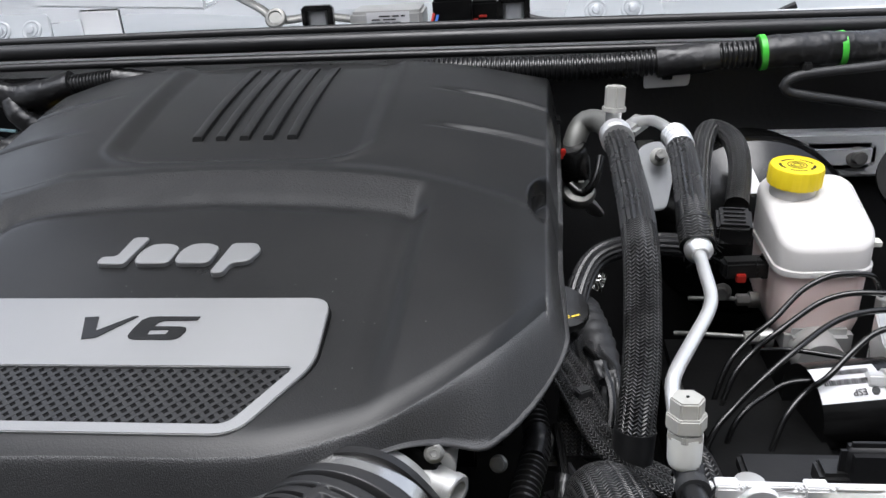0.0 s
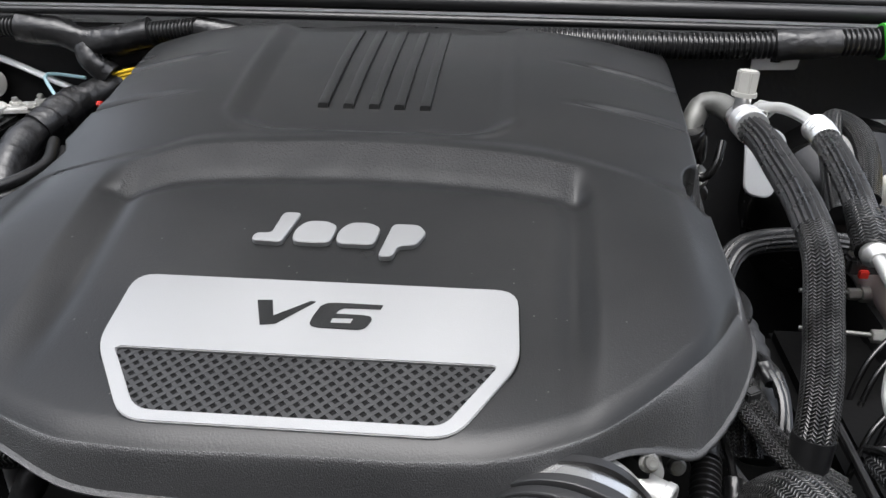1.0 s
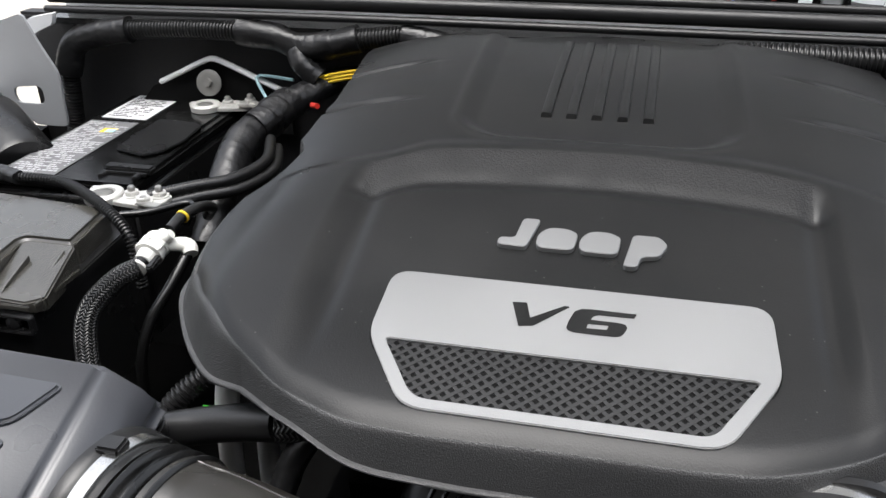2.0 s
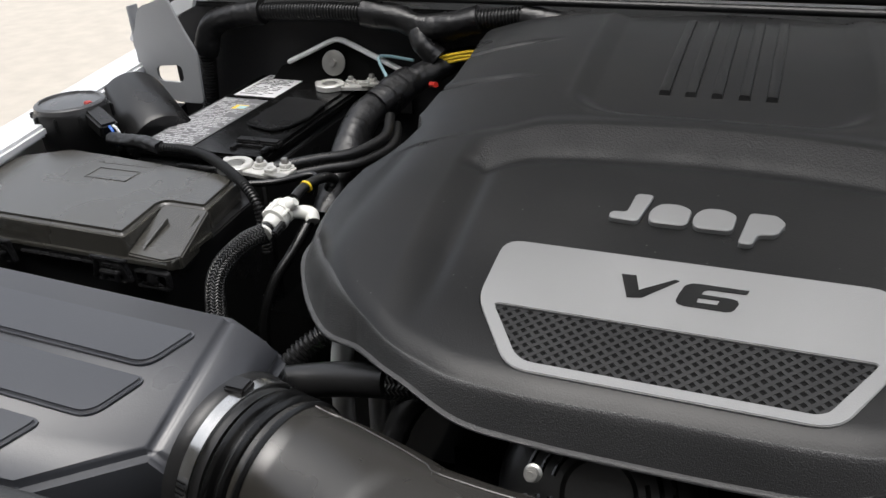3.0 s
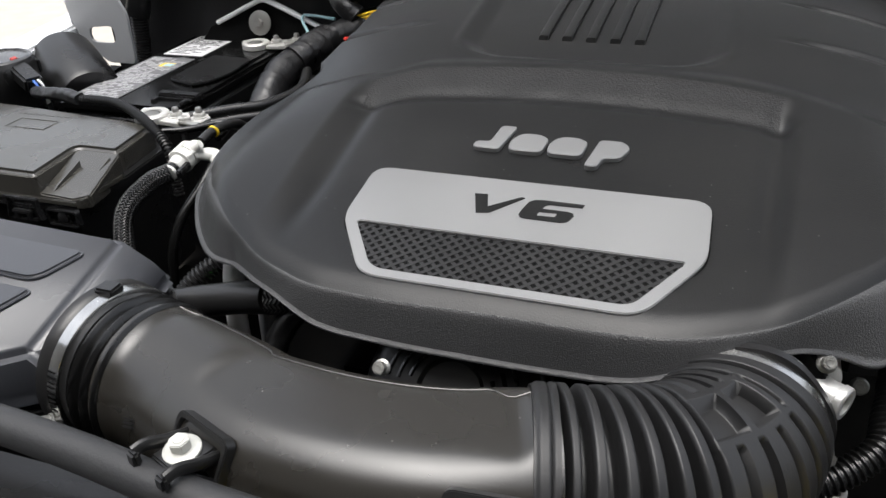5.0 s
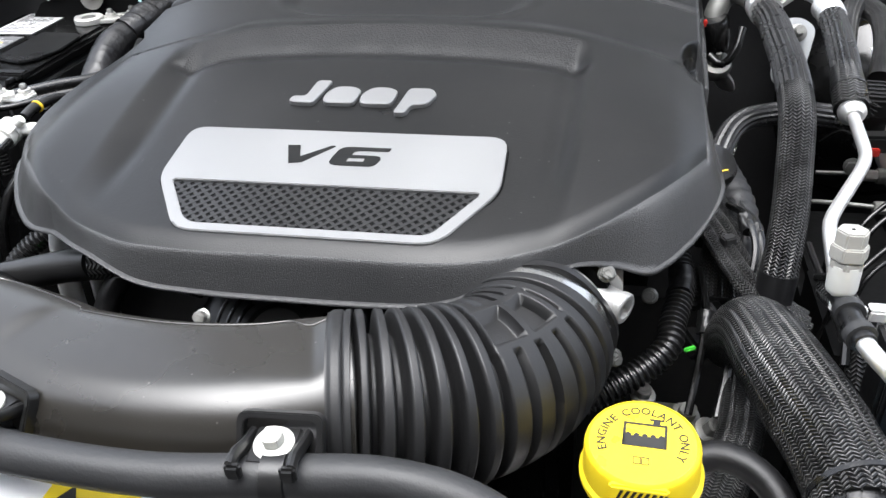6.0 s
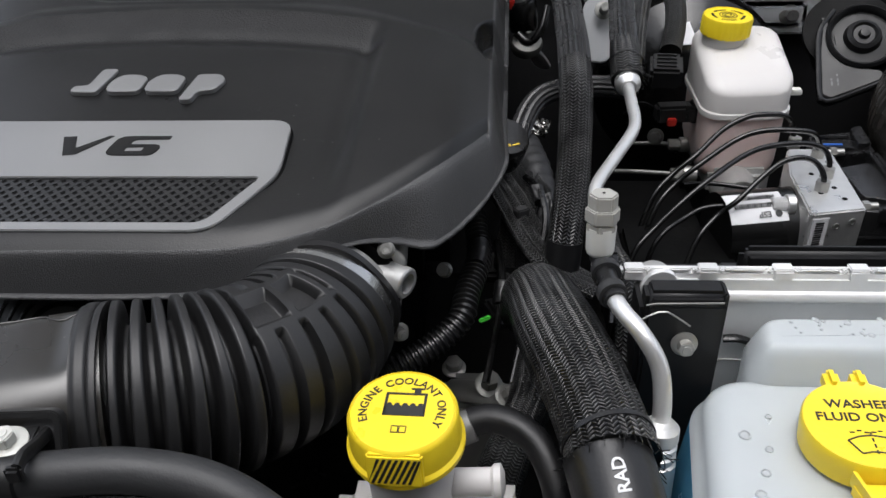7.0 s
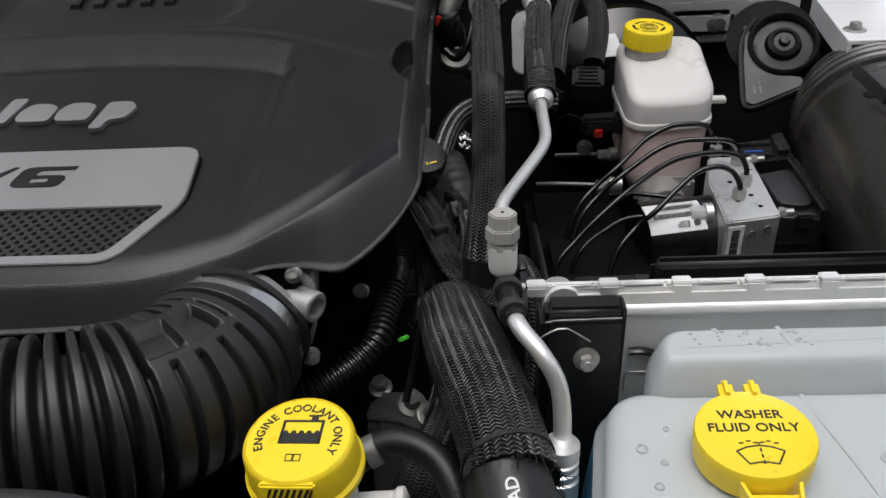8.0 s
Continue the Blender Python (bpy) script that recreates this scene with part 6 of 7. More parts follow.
part("end_fitting", moved(lathe([(0.010, -0.05), (0.0105, -0.024), (0.0088, -0.023), (0.0088, -0.021), (0.0102, -0.020), (0.0102, -0.018), (0.0088, -0.017), (0.0088, -0.015), (0.0102, -0.014), (0.0102, -0.012), (0.0088, -0.011), (0.0088, -0.009), (0.0105, -0.008), (0.0105, -0.001), (0.008, 0.002)], 24), to_axis((0.358, 0.283, 1.008), (0, 0.15, 1))), ALU2, lq)

lp = thing("heater_hose", (0.44, 0.8, 1.05), "braided black hose in a tight loop", "hose")
part("hose", tube([(0.392, 0.680, 1.070), (0.402, 0.740, 1.085), (0.416, 0.800, 1.098), (0.432, 0.838, 1.100), (0.448, 0.815, 1.095), (0.447, 0.775, 1.080), (0.437, 0.735, 1.060)], 0.0105, 20), BRAID, lp)
part("plug", moved(merge(box(0.030, 0.030, 0.022, 0.003), *[box(0.018, 0.0015, 0.002, 0, at=(0, -0.008 + 0.006 * k, 0.0115)) for k in range(4)]), pose(0.428, 0.705, 1.052, 15, 0, -8)), SATIN, lp)
bh = thing("bypass_hose", (0.33, 0.68, 1.03), "black ribbed hose arching behind the refrigerant lines", "hose")
part("hose", fluted([(0.395, 0.665, 1.050), (0.350, 0.668, 1.052), (0.305, 0.655, 1.045), (0.285, 0.615, 1.015), (0.283, 0.58, 0.96)], 0.0095, 14, 0.0005), SLEEVE, bh)


# ---- brake corner ----
res = thing("brake_reservoir", (0.51, 0.745, 0.93), "milky brake fluid reservoir with a ribbed yellow cap", "reservoir")
RES = [(0.457, 0.688), (0.541, 0.692), (0.547, 0.806), (0.459, 0.808)]


def slope(x, y):
    return -0.004 * (0.808 - y) / 0.12 - 0.024 * (max(0.0, 0.760 - y) / 0.07) ** 1.35


part("upper_tank", loft(rounded(RES, 0.026, 9), soft_levels(1.010, 1.0640, 0.014), slope), MILK, res, angle=70)
part("flange", loft(rounded([(0.4555, 0.6865), (0.5425, 0.6905), (0.5485, 0.8075), (0.4575, 0.8095)], 0.026, 9), [(0.0015, 1.0055), (0.0, 1.0065), (0.0, 1.0115), (0.0015, 1.0125)]), MILK, res)
part("lower_tank", loft(rounded([(0.459, 0.690), (0.539, 0.694), (0.545, 0.804), (0.461, 0.806)], 0.022, 9), [(0.012, 0.938), (0.004, 0.944), (0.001, 0.955), (0.0, 1.007)]), PINKISH, res, "fluid-stained lower tank, light from within put into its colour")
BCM = Matrix.Translation((0.4845, 0.766, 1.0625)) @ pose(0, 0, 0, 3, 2, 0) @ Matrix.Diagonal((0.91, 0.91, 0.95, 1))
n = 44
prof = [(0.0255, 0.004), (0.0268, 0.005), (0.0268, 0.021), (0.0255, 0.0235), (0.0235, 0.0240), (0.0232, 0.0232), (0.001, 0.0232)]
cap2 = lathe(prof, n * 2)
for k, v in enumerate(list(cap2.verts)[:4 * n * 2]):
    if (k % 4) >= 2 and v.co.z < 0.022:
        v.co.x, v.co.y = v.co.x * 0.972, v.co.y * 0.972
bc = part("cap", moved(cap2, BCM), YELLOW2, res, "yellow ribbed screw cap")
part("neck", moved(lathe([(0.0225, -0.022), (0.0225, 0.005)], 32), BCM), MILK, res)
part("ring", moved(merge(*[lathe([(r + 0.0006, 0), (r + 0.0006, 0.0004), (r - 0.0006, 0.0004), (r - 0.0006, 0)], 32) for r in (0.0035, 0.0062, 0.0092)]), BCM @ pose(0, 0, 0.0231)), INK, bc)
part("print", moved(merge(*[moved(box(0.0014, 0.0030, 0.0004, 0), pose(0.0165 * math.cos(a), 0.0150 * math.sin(a), 0, 0, 0, math.degrees(a) - 90)) for a in [2 * math.pi * k / 44 for k in range(44) if k % 9 not in (0, 1)]]), BCM @ pose(0, 0, 0.0233)), INK, bc)
part("data_label", moved(box(0.024, 0.034, 0.0008, 0), pose(0.458, 0.826, 1.046, 25, 0, 10)), PAPER, res, "small white data label")
part("side_tab", box(0.030, 0.010, 0.006, 0.001, at=(0.561, 0.775, 1.000)), NYLON, res)
shift(res, 0.010, 0.0, 0.002)
mc = thing("master_cylinder", (0.5, 0.76, 0.92), "cast aluminium brake master cylinder below the reservoir", "cylinder")
part("body", merge(tube([(0.505, 0.66, 0.935), (0.508, 0.87, 0.935)], 0.022, 24), box(0.06, 0.10, 0.03, 0.006, at=(0.51, 0.735, 0.940)), moved(lathe([(0.012, 0), (0.013, 0.012), (0.010, 0.016)], 20), to_axis((0.490, 0.752, 0.950), (-1, 0, 0.1)))), ALU, mc)
for at in ((0.463, 0.754, 0.951), (0.447, 0.660, 0.965)):
    part("line_nut", moved(merge(prism(hexagon(0.0062), 0, 0.012, 0.0006), lathe([(0.008, -0.012), (0.008, 0)], 16)), to_axis(at, (-1, 0, 0))), STEEL, mc)
booster = thing("brake_booster", (0.53, 0.93, 0.87), "round black brake booster behind the reservoir", "brake booster")
part("shell", moved(lathe([(0.04, -0.06), (0.06, -0.055), (0.085, -0.03), (0.102, -0.012), (0.106, -0.008), (0.106, 0.004), (0.100, 0.008), (0.102, 0.05)], 56), to_axis((0.494, 0.905, 0.963), (0, 1, 0))), GLOSS, booster)
part("rim", moved(lathe([(0.107, -0.009), (0.110, -0.008), (0.110, 0.006), (0.107, 0.007)], 56), to_axis((0.494, 0.905, 0.963), (0, 1, 0))), GLOSS, booster)
plg = thing("level_sensor_plug", (0.44, 0.72, 0.99), "black sensor plug with a red lock tab", "plug")
part("body", moved(merge(box(0.040, 0.018, 0.018, 0.003), box(0.014, 0.014, 0.022, 0.002, at=(0.022, 0, 0))), pose(0.448, 0.732, 0.998, 0, 0, 5)), SATIN, plg)
part("lock_tab", box(0.009, 0.005, 0.008, 0.001, at=(0.444, 0.721, 0.992)), RED, plg)
part("wire", tube([(0.430, 0.735, 1.0), (0.415, 0.738, 1.006), (0.40, 0.745, 0.99)], 0.0018, 6), BLACK, plg)
bolt((0.435, 0.745, 0.965), (-0.3, -1, 0.2), 0.0062, 0.010, 0.0085, DULL)

abs_ = thing("brake_control_unit", (0.55, 0.58, 0.9), "aluminium brake control block with motor and black module", "control unit")
blk = prism([(0.512, 0.531), (0.559, 0.540), (0.566, 0.640), (0.560, 0.650), (0.528, 0.650), (0.516, 0.600)], 0.940, 0.997, 0.0015, 2)
part("valve_block", blk, MACHINED, abs_, "bare machined aluminium block")
for x, y in ((0.531, 0.566), (0.545, 0.575), (0.534, 0.60), (0.547, 0.556), (0.552, 0.602), (0.541, 0.625)):
    part("port_hole", lathe([(0.0022, 0), (0.0022, 0.0004)], 12, pose(x, y, 0.9970)), BLACK, abs_)
for x, z in ((0.536, 0.983), (0.549, 0.986)):
    part("face_hole", moved(lathe([(0.0032, 0), (0.0030, 0.0008), (0.0018, 0.0010), (0.0016, 0.0004), (0.0002, 0.0004)], 14), to_axis((x, 0.531 + (x - 0.512) * 0.19 - 0.0002, z), (0.19, -1, 0))), DULL, abs_)
part("motor", tube([(0.459, 0.569, 0.957), (0.530, 0.580, 0.957)], 0.0345, 40, 0.01), GLOSS, abs_, "black motor housing")
mt = Matrix.Translation((0.484, 0.573, 0.958)) @ pose(0, 0, 0, 0, 0, 10)
seg = bmesh.new()
rows_ = []
for k in range(11):
    a = radians(38 + 52 * k / 10)
    rows_.append([seg.verts.new((x, -0.0341 * math.cos(a) * -1 * -1, 0.0341 * math.sin(a))) for x in (-0.026, 0.024)])
for a, b in zip(rows_, rows_[1:]):
    seg.faces.new((a[0], a[1], b[1], b[0]))
bmesh.ops.recalc_face_normals(seg, faces=seg.faces[:])
bmesh.ops.solidify(seg, geom=seg.faces[:], thickness=0.0006)
el = part("motor_label", moved(seg, mt @ pose(0, 0, 0.0004)), PAPER, abs_, "white data label on the motor")


def on_motor(deg, x=0.0, lift=0.0348):
    a = radians(deg)
    return mt @ Matrix.Translation((x, lift * math.cos(a) * -1, lift * math.sin(a))) @ pose(0, 0, 0, 90 - deg, 0, 0)


part("print", merge(moved(text_bm("ESP", 0.0075, 0.0002), on_motor(50, 0.004, 0.0352) @ pose(0, 0, 0, 0, 0, 180)), *[moved(box(0.0009 + 0.0006 * (k % 3 == 0), 0.0045, 0.0004, 0), on_motor(64, -0.020 + 0.0019 * k, 0.0352)) for k in range(20)], *[moved(box(0.0009 + 0.0006 * (k % 4 == 0), 0.0045, 0.0004, 0), on_motor(78, -0.012 + 0.0019 * k, 0.0352)) for k in range(16)], moved(lathe([(0.003, 0), (0.003, 0.0003)], 12), on_motor(50, 0.016, 0.0350))), INK, el)
part("block_label", moved(box(0.014, 0.0006, 0.040, 0), pose(0.5215, 0.5320, 0.972, 0, 0, 11)), PAPER, abs_, "white bar code label")
part("bar_code", merge(*[moved(box(0.007, 0.0004, 0.0008 + 0.0007 * (k % 3 == 0), 0), pose(0.5212, 0.5313, 0.955 + 0.0022 * k, 0, 0, 11)) for k in range(16)]), INK, abs_)
part("module", prism(rounded([(0.570, 0.556), (0.606, 0.550), (0.618, 0.560), (0.621, 0.648), (0.600, 0.640), (0.570, 0.630)], 0.005), 0.930, 0.986, 0.0030, 3), MODULEM, abs_, "black plastic control module")
part("module_cover", prism(rounded([(0.577, 0.572), (0.598, 0.566), (0.606, 0.572), (0.609, 0.628), (0.598, 0.632), (0.577, 0.624)], 0.005), 0.985, 0.9905, 0.0016, 3), MODULEM, abs_)
for k in range(3):
    part("module_rim", prism(rounded([(0.605 + 0.0062 * k, 0.551 + 0.004 * k), (0.609 + 0.0062 * k, 0.552 + 0.004 * k), (0.612 + 0.0062 * k, 0.600), (0.613 + 0.0062 * k, 0.652), (0.609 + 0.0062 * k, 0.650), (0.608 + 0.0062 * k, 0.600)], 0.0015), 0.940, 0.994 - 0.0018 * k, 0.0014, 2), MODULEM, abs_)
part("front_lip", merge(box(0.034, 0.0025, 0.0025, 0.0008, at=(0.588, 0.5515, 0.962)), box(0.016, 0.008, 0.014, 0.002, at=(0.593, 0.5535, 0.983)), box(0.008, 0.006, 0.012, 0.0015, at=(0.612, 0.5545, 0.975))), MODULEM, abs_)
part("plug_body", prism(rounded([(0.563, 0.655), (0.601, 0.658), (0.6225, 0.662), (0.6265, 0.7135), (0.612, 0.704), (0.571, 0.695)], 0.004), 0.940, 0.988, 0.0025, 3), MODULEM, abs_, "black wiring plug")
part("plug_lever", merge(prism(rounded([(0.606, 0.664), (0.619, 0.666), (0.623, 0.706), (0.611, 0.700)], 0.003), 0.987, 0.9945, 0.0015, 2), box(0.030, 0.004, 0.004, 0.001, at=(0.588, 0.664, 0.9895)), box(0.034, 0.004, 0.003, 0.001, at=(0.590, 0.690, 0.9895))), MODULEM, abs_)
part("plug_seal", box(0.018, 0.0022, 0.0016, 0.0004, at=(0.588, 0.676, 0.9885)), BLUEP, abs_)
for at in ((0.562, 0.562, 0.986), (0.566, 0.655, 0.990)):
    part("screw", moved(merge(lathe([(0.0035, 0), (0.0035, 0.016)], 12), prism(hexagon(0.005), 0.004, 0.009)), to_axis(at, (1, 0, 0.05))), STEEL, abs_)
shift(abs_, 0.008, 0.0, 0.0, ("valve_block", "port_hole", "face_hole", "block_label", "bar_code", "screw"))
LINES = [[(0.428, 0.622, 0.985), (0.449, 0.631, 1.0), (0.475, 0.652, 1.015), (0.497, 0.66, 1.024), (0.515, 0.662, 1.026), (0.533, 0.663, 1.024), (0.543, 0.668, 1.012), (0.546, 0.662, 0.995)],
         [(0.429, 0.606, 0.985), (0.448, 0.612, 1.0), (0.481, 0.63, 1.015), (0.503, 0.632, 1.023), (0.525, 0.63, 1.025), (0.546, 0.629, 1.023), (0.556, 0.634, 1.012), (0.558, 0.634, 0.996)],
         [(0.4, 0.538, 0.98), (0.419, 0.549, 0.995), (0.444, 0.564, 1.01), (0.474, 0.586, 1.02), (0.497, 0.596, 1.025), (0.528, 0.601, 1.026), (0.548, 0.603, 1.02), (0.554, 0.598, 1.01), (0.553, 0.595, 0.998)],
         [(0.453, 0.55, 0.985), (0.466, 0.55, 0.998), (0.486, 0.563, 1.012), (0.504, 0.573, 1.022), (0.521, 0.576, 1.025), (0.534, 0.575, 1.02), (0.54, 0.57, 1.01), (0.541, 0.571, 0.998)]]
for pts in LINES:
    pts = [(pts[0][0] - 0.034, pts[0][1] - 0.030, 0.66), (pts[0][0] - 0.034, pts[0][1] - 0.034, pts[0][2] - 0.11), (pts[0][0] - 0.032, pts[0][1] - 0.030, pts[0][2] - 0.055), (pts[0][0] - 0.018, pts[0][1] - 0.014, pts[0][2] - 0.016)] + pts
    bl = thing("brake_line", pts[0], "thin bent black steel brake line", "brake line", "brake lines")
    part("tube", tube(pts, 0.0024, 12, 0.003), GLOSS, bl)
    part("nut", moved(prism(hexagon(0.0062), -0.004, 0.008, 0.0006), to_axis(pts[-1], (0, 0, 1))), STEEL, bl)
for pts in ([(0.405, 0.755, 0.952), (0.44, 0.755, 0.952), (0.463, 0.754, 0.951)], [(0.378, 0.672, 0.962), (0.40, 0.664, 0.966), (0.447, 0.660, 0.965)], [(0.445, 0.640, 0.965), (0.47, 0.628, 0.972), (0.52, 0.612, 0.972)], [(0.392, 0.530, 0.66), (0.392, 0.530, 0.90), (0.396, 0.534, 0.95), (0.408, 0.544, 0.97), (0.429, 0.558, 0.978), (0.444, 0.563, 0.984), (0.466, 0.564, 0.986), (0.499, 0.562, 0.988)]):
    bl = thing("brake_line", pts[0], "thin steel brake line", "brake line", "brake lines")
    part("tube", tube(pts, 0.0022, 10, 0.005), DULL if pts[0][1] > 0.65 else GLOSS, bl)
part("side_nut", moved(merge(prism(hexagon(0.0072), 0, 0.012, 0.0008), lathe([(0.009, 0.012), (0.009, 0.018)], 16)), to_axis((0.499, 0.562, 0.988), (1, 0, 0))), MACHINED, abs_)
tray = thing("control_unit_tray", (0.53, 0.50, 0.9), "black steel tray under the brake control block", "bracket")
part("tray", merge(box(0.26, 0.04, 0.012, 0.003, at=(0.52, 0.470, 0.972)), box(0.19, 0.014, 0.034, 0.006, 3, at=(0.535, 0.448, 1.003))), BRACKETM, tray)
part("connector", box(0.046, 0.020, 0.016, 0.003, at=(0.452, 0.452, 0.990)), SATIN, tray, "small black connector")
# near-black box: the dark below the brake lines is put into its colour
shield = thing("heat_shield", (0.42, 0.55, 0.85), "dull box below the brake lines, shade put into its black", "box")
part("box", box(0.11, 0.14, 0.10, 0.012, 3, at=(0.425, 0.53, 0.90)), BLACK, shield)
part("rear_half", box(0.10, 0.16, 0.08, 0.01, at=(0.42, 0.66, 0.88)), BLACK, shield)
part("edge_strip", tube([(0.37, 0.60, 0.958), (0.372, 0.53, 0.956), (0.374, 0.47, 0.952)], 0.003, 8), SATIN, shield)

horn = thing("horn", (0.61, 0.74, 1.0), "round black horn with a grey moulded mouth", "horn")
hm = to_axis((0.649, 0.805, 1.053), (-0.15, -0.66, 0.74))
part("disc", moved(lathe([(0.034, -0.024), (0.0365, -0.016), (0.0365, -0.004), (0.034, -0.001), (0.031, -0.004), (0.030, -0.009), (0.019, -0.008), (0.0165, -0.001), (0.0125, 0.0015), (0.0105, -0.001), (0.006, -0.001), (0.0045, 0.0035), (0.001, 0.004)], 56), hm), BRACKETM, horn)
part("mouth", loft(rounded([(-0.041, 0.022), (-0.041, -0.020), (-0.036, -0.070), (-0.026, -0.074), (0.026, -0.046), (0.020, -0.036), (-0.008, -0.034), (-0.030, -0.016), (-0.036, 0.012)], 0.003), [(0.0, -0.026), (0.0, -0.010), (0.0008, -0.007), (0.002, -0.006)], None, hm), HORNM, horn, "grey plastic sound mouth")
part("mouth_rim", moved(tube([(-0.030, 0.030, -0.008), (-0.042, 0.004, -0.008), (-0.041, -0.030, -0.008), (-0.0365, -0.070, -0.008), (-0.026, -0.0755, -0.008), (0.004, -0.060, -0.008), (0.028, -0.046, -0.008)], 0.0030, 8), hm), GLOSS, horn)
part("back", moved(merge(lathe([(0.040, -0.05), (0.044, -0.045), (0.044, -0.026), (0.040, -0.022)], 40), lathe([(0.036, -0.012), (0.0475, -0.014), (0.0475, -0.020), (0.036, -0.022)], 40, pose(-0.010, 0.012, -0.004))), hm), BLACK, horn)
part("inscription", moved(bars(3, 3, 0.014, 0.009, 0.5, 11), hm @ pose(-0.024, -0.052, -0.0058, 0, 0, 100)), PAPERG, horn)
res2 = thing("air_resonator", (0.64, 0.53, 0.8), "large smooth black moulded chamber with ribbed shoulder", "resonator")


def shoulder(s, a):
    return 0.0050 * sstep(0.42, 0.2, abs((s / 0.0125) % 1.0 - 0.5)) * sstep(0.100, 0.086, s)


part("chamber", tube([(0.728, 0.755, 0.998), (0.712, 0.700, 1.002), (0.699, 0.63, 0.998), (0.694, 0.54, 0.985), (0.692, 0.46, 0.955), (0.692, 0.38, 0.90)], [0.066, 0.075, 0.080, 0.082, 0.082, 0.080], 64, 0.002, shoulder), DUCTM, res2)
part("rib", moved(box(0.003, 0.05, 0.012, 0.001), pose(0.650, 0.612, 1.080, 10, 0, 10)), SATIN, res2)
part("hole", moved(lathe([(0.005, 0), (0.005, 0.001)], 16), to_axis((0.640, 0.590, 1.079), (0, -0.15, 1))), BLACK, res2)
sheet("fender_flange", merge(prism(rounded([(0.676, 0.722), (0.735, 0.722), (0.752, 0.880), (0.700, 0.880)], 0.006), 1.075, 1.080, 0.001, 1), prism([(0.677, 0.723), (0.681, 0.723), (0.705, 0.879), (0.701, 0.879)], 1.055, 1.078)), WHITE, "white painted inner fender flange", "fender")
bolt((0.694, 0.752, 1.0795), (0, 0, 1), 0.0062, 0.006, 0.011)

# grey ledge with bolts on the firewall
ledge = thing("firewall_ledge", (0.63, 0.965, 1.03), "light grey pressed steel ledge on the firewall", "ledge")
part("ledge", merge(box(0.24, 0.02, 0.055, 0.004, at=(0.60, 0.962, 1.030)), box(0.08, 0.012, 0.03, 0.006, at=(0.60, 0.950, 1.03))), WHITE, ledge)
bolt((0.618, 0.945, 1.030), (0, -1, 0.2), 0.007, 0.010, 0.012)
fl = thing("pipe_bracket", (0.37, 0.86, 1.05), "bare metal bracket plate with a bolt behind the hoses", "bracket")
part("plate", prism(rounded([(-0.020, -0.050), (0.010, -0.055), (0.024, 0.012), (0.004, 0.024), (-0.020, 0.016)], 0.012, 7), -0.003, 0.002, 0.0015, 2, pose(0.385, 0.880, 1.052, 62, 0, 0)), GREYP, fl)
part("stay", box(0.020, 0.10, 0.006, 0.001, at=(0.385, 0.926, 1.045)), DULL, fl)
bolt((0.387, 0.872, 1.060), (0, -0.8, 0.5), 0.0055, 0.014, 0.010, DULL)
clip = thing("liner_clip", (0.405, 0.965, 1.12), "white retaining tag on the firewall liner", "clip")
part("tag", moved(ringed(rounded([(-0.026, -0.009), (0.024, -0.007), (0.026, 0.007), (-0.026, 0.008)], 0.004), rect(-0.006, 0.000, 0.006, 0.0055, 0.002), -0.001, 0.001), pose(0.405, 0.962, 1.121, 84, 0, 0)), PAPER, clip)

# ---- looms along the firewall ----
lr = thing("firewall_loom", (0.4, 0.92, 1.15), "black corrugated wiring loom with taped joints and green bands", "wiring loom")
part("conduit", corrugated([(0.03, 0.925, 1.118), (0.08, 0.922, 1.138), (0.15, 0.920, 1.149), (0.25, 0.915, 1.149), (0.33, 0.913, 1.150), (0.41, 0.912, 1.154)], 0.0125, 0.0052, 0.0013, 20), SATIN, lr)
part("tape_joint", wrapped([(0.385, 0.912, 1.152), (0.42, 0.911, 1.155), (0.447, 0.911, 1.157)], 0.0150, 2), TAPE, lr)
part("conduit", corrugated([(0.445, 0.911, 1.157), (0.485, 0.910, 1.159)], 0.0125, 0.0052, 0.0013, 20), SATIN, lr)
part("tape_joint", wrapped([(0.488, 0.910, 1.159), (0.53, 0.912, 1.161), (0.59, 0.918, 1.160), (0.66, 0.93, 1.158), (0.74, 0.95, 1.15)], 0.0165, 6), TAPE, lr)
for x, y in ((0.4915, 0.910), (0.572, 0.916)):
    part("green_band", tube([(x - 0.003, y, 1.1595), (x + 0.003, y, 1.1600)], 0.0184, 24, 0.002), GREEN, lr, "bright green tape band")
ll = thing("firewall_loom", (-0.4, 0.94, 1.13), "black corrugated wiring loom with taped joints along the firewall", "wiring loom")
part("conduit", corrugated([(-0.715, 0.945, 0.98), (-0.708, 0.945, 1.04), (-0.700, 0.945, 1.09), (-0.675, 0.945, 1.123), (-0.62, 0.945, 1.138), (-0.52, 0.945, 1.144), (-0.44, 0.945, 1.144)], 0.0115, 0.0044, 0.0009, 20), SATIN, ll)
part("tape_joint", wrapped([(-0.705, 0.945, 1.08), (-0.688, 0.945, 1.115), (-0.655, 0.945, 1.132), (-0.60, 0.945, 1.140)], 0.0165, 1), TAPE, ll)
part("tape_joint", wrapped([(-0.450, 0.945, 1.144), (-0.405, 0.944, 1.140), (-0.370, 0.942, 1.130), (-0.335, 0.942, 1.132), (-0.295, 0.945, 1.142)], 0.0170, 9), TAPE, ll)
part("conduit", corrugated([(-0.297, 0.945, 1.141), (-0.26, 0.945, 1.145), (-0.235, 0.945, 1.148)], 0.0115, 0.0044, 0.0009, 20), SATIN, ll)
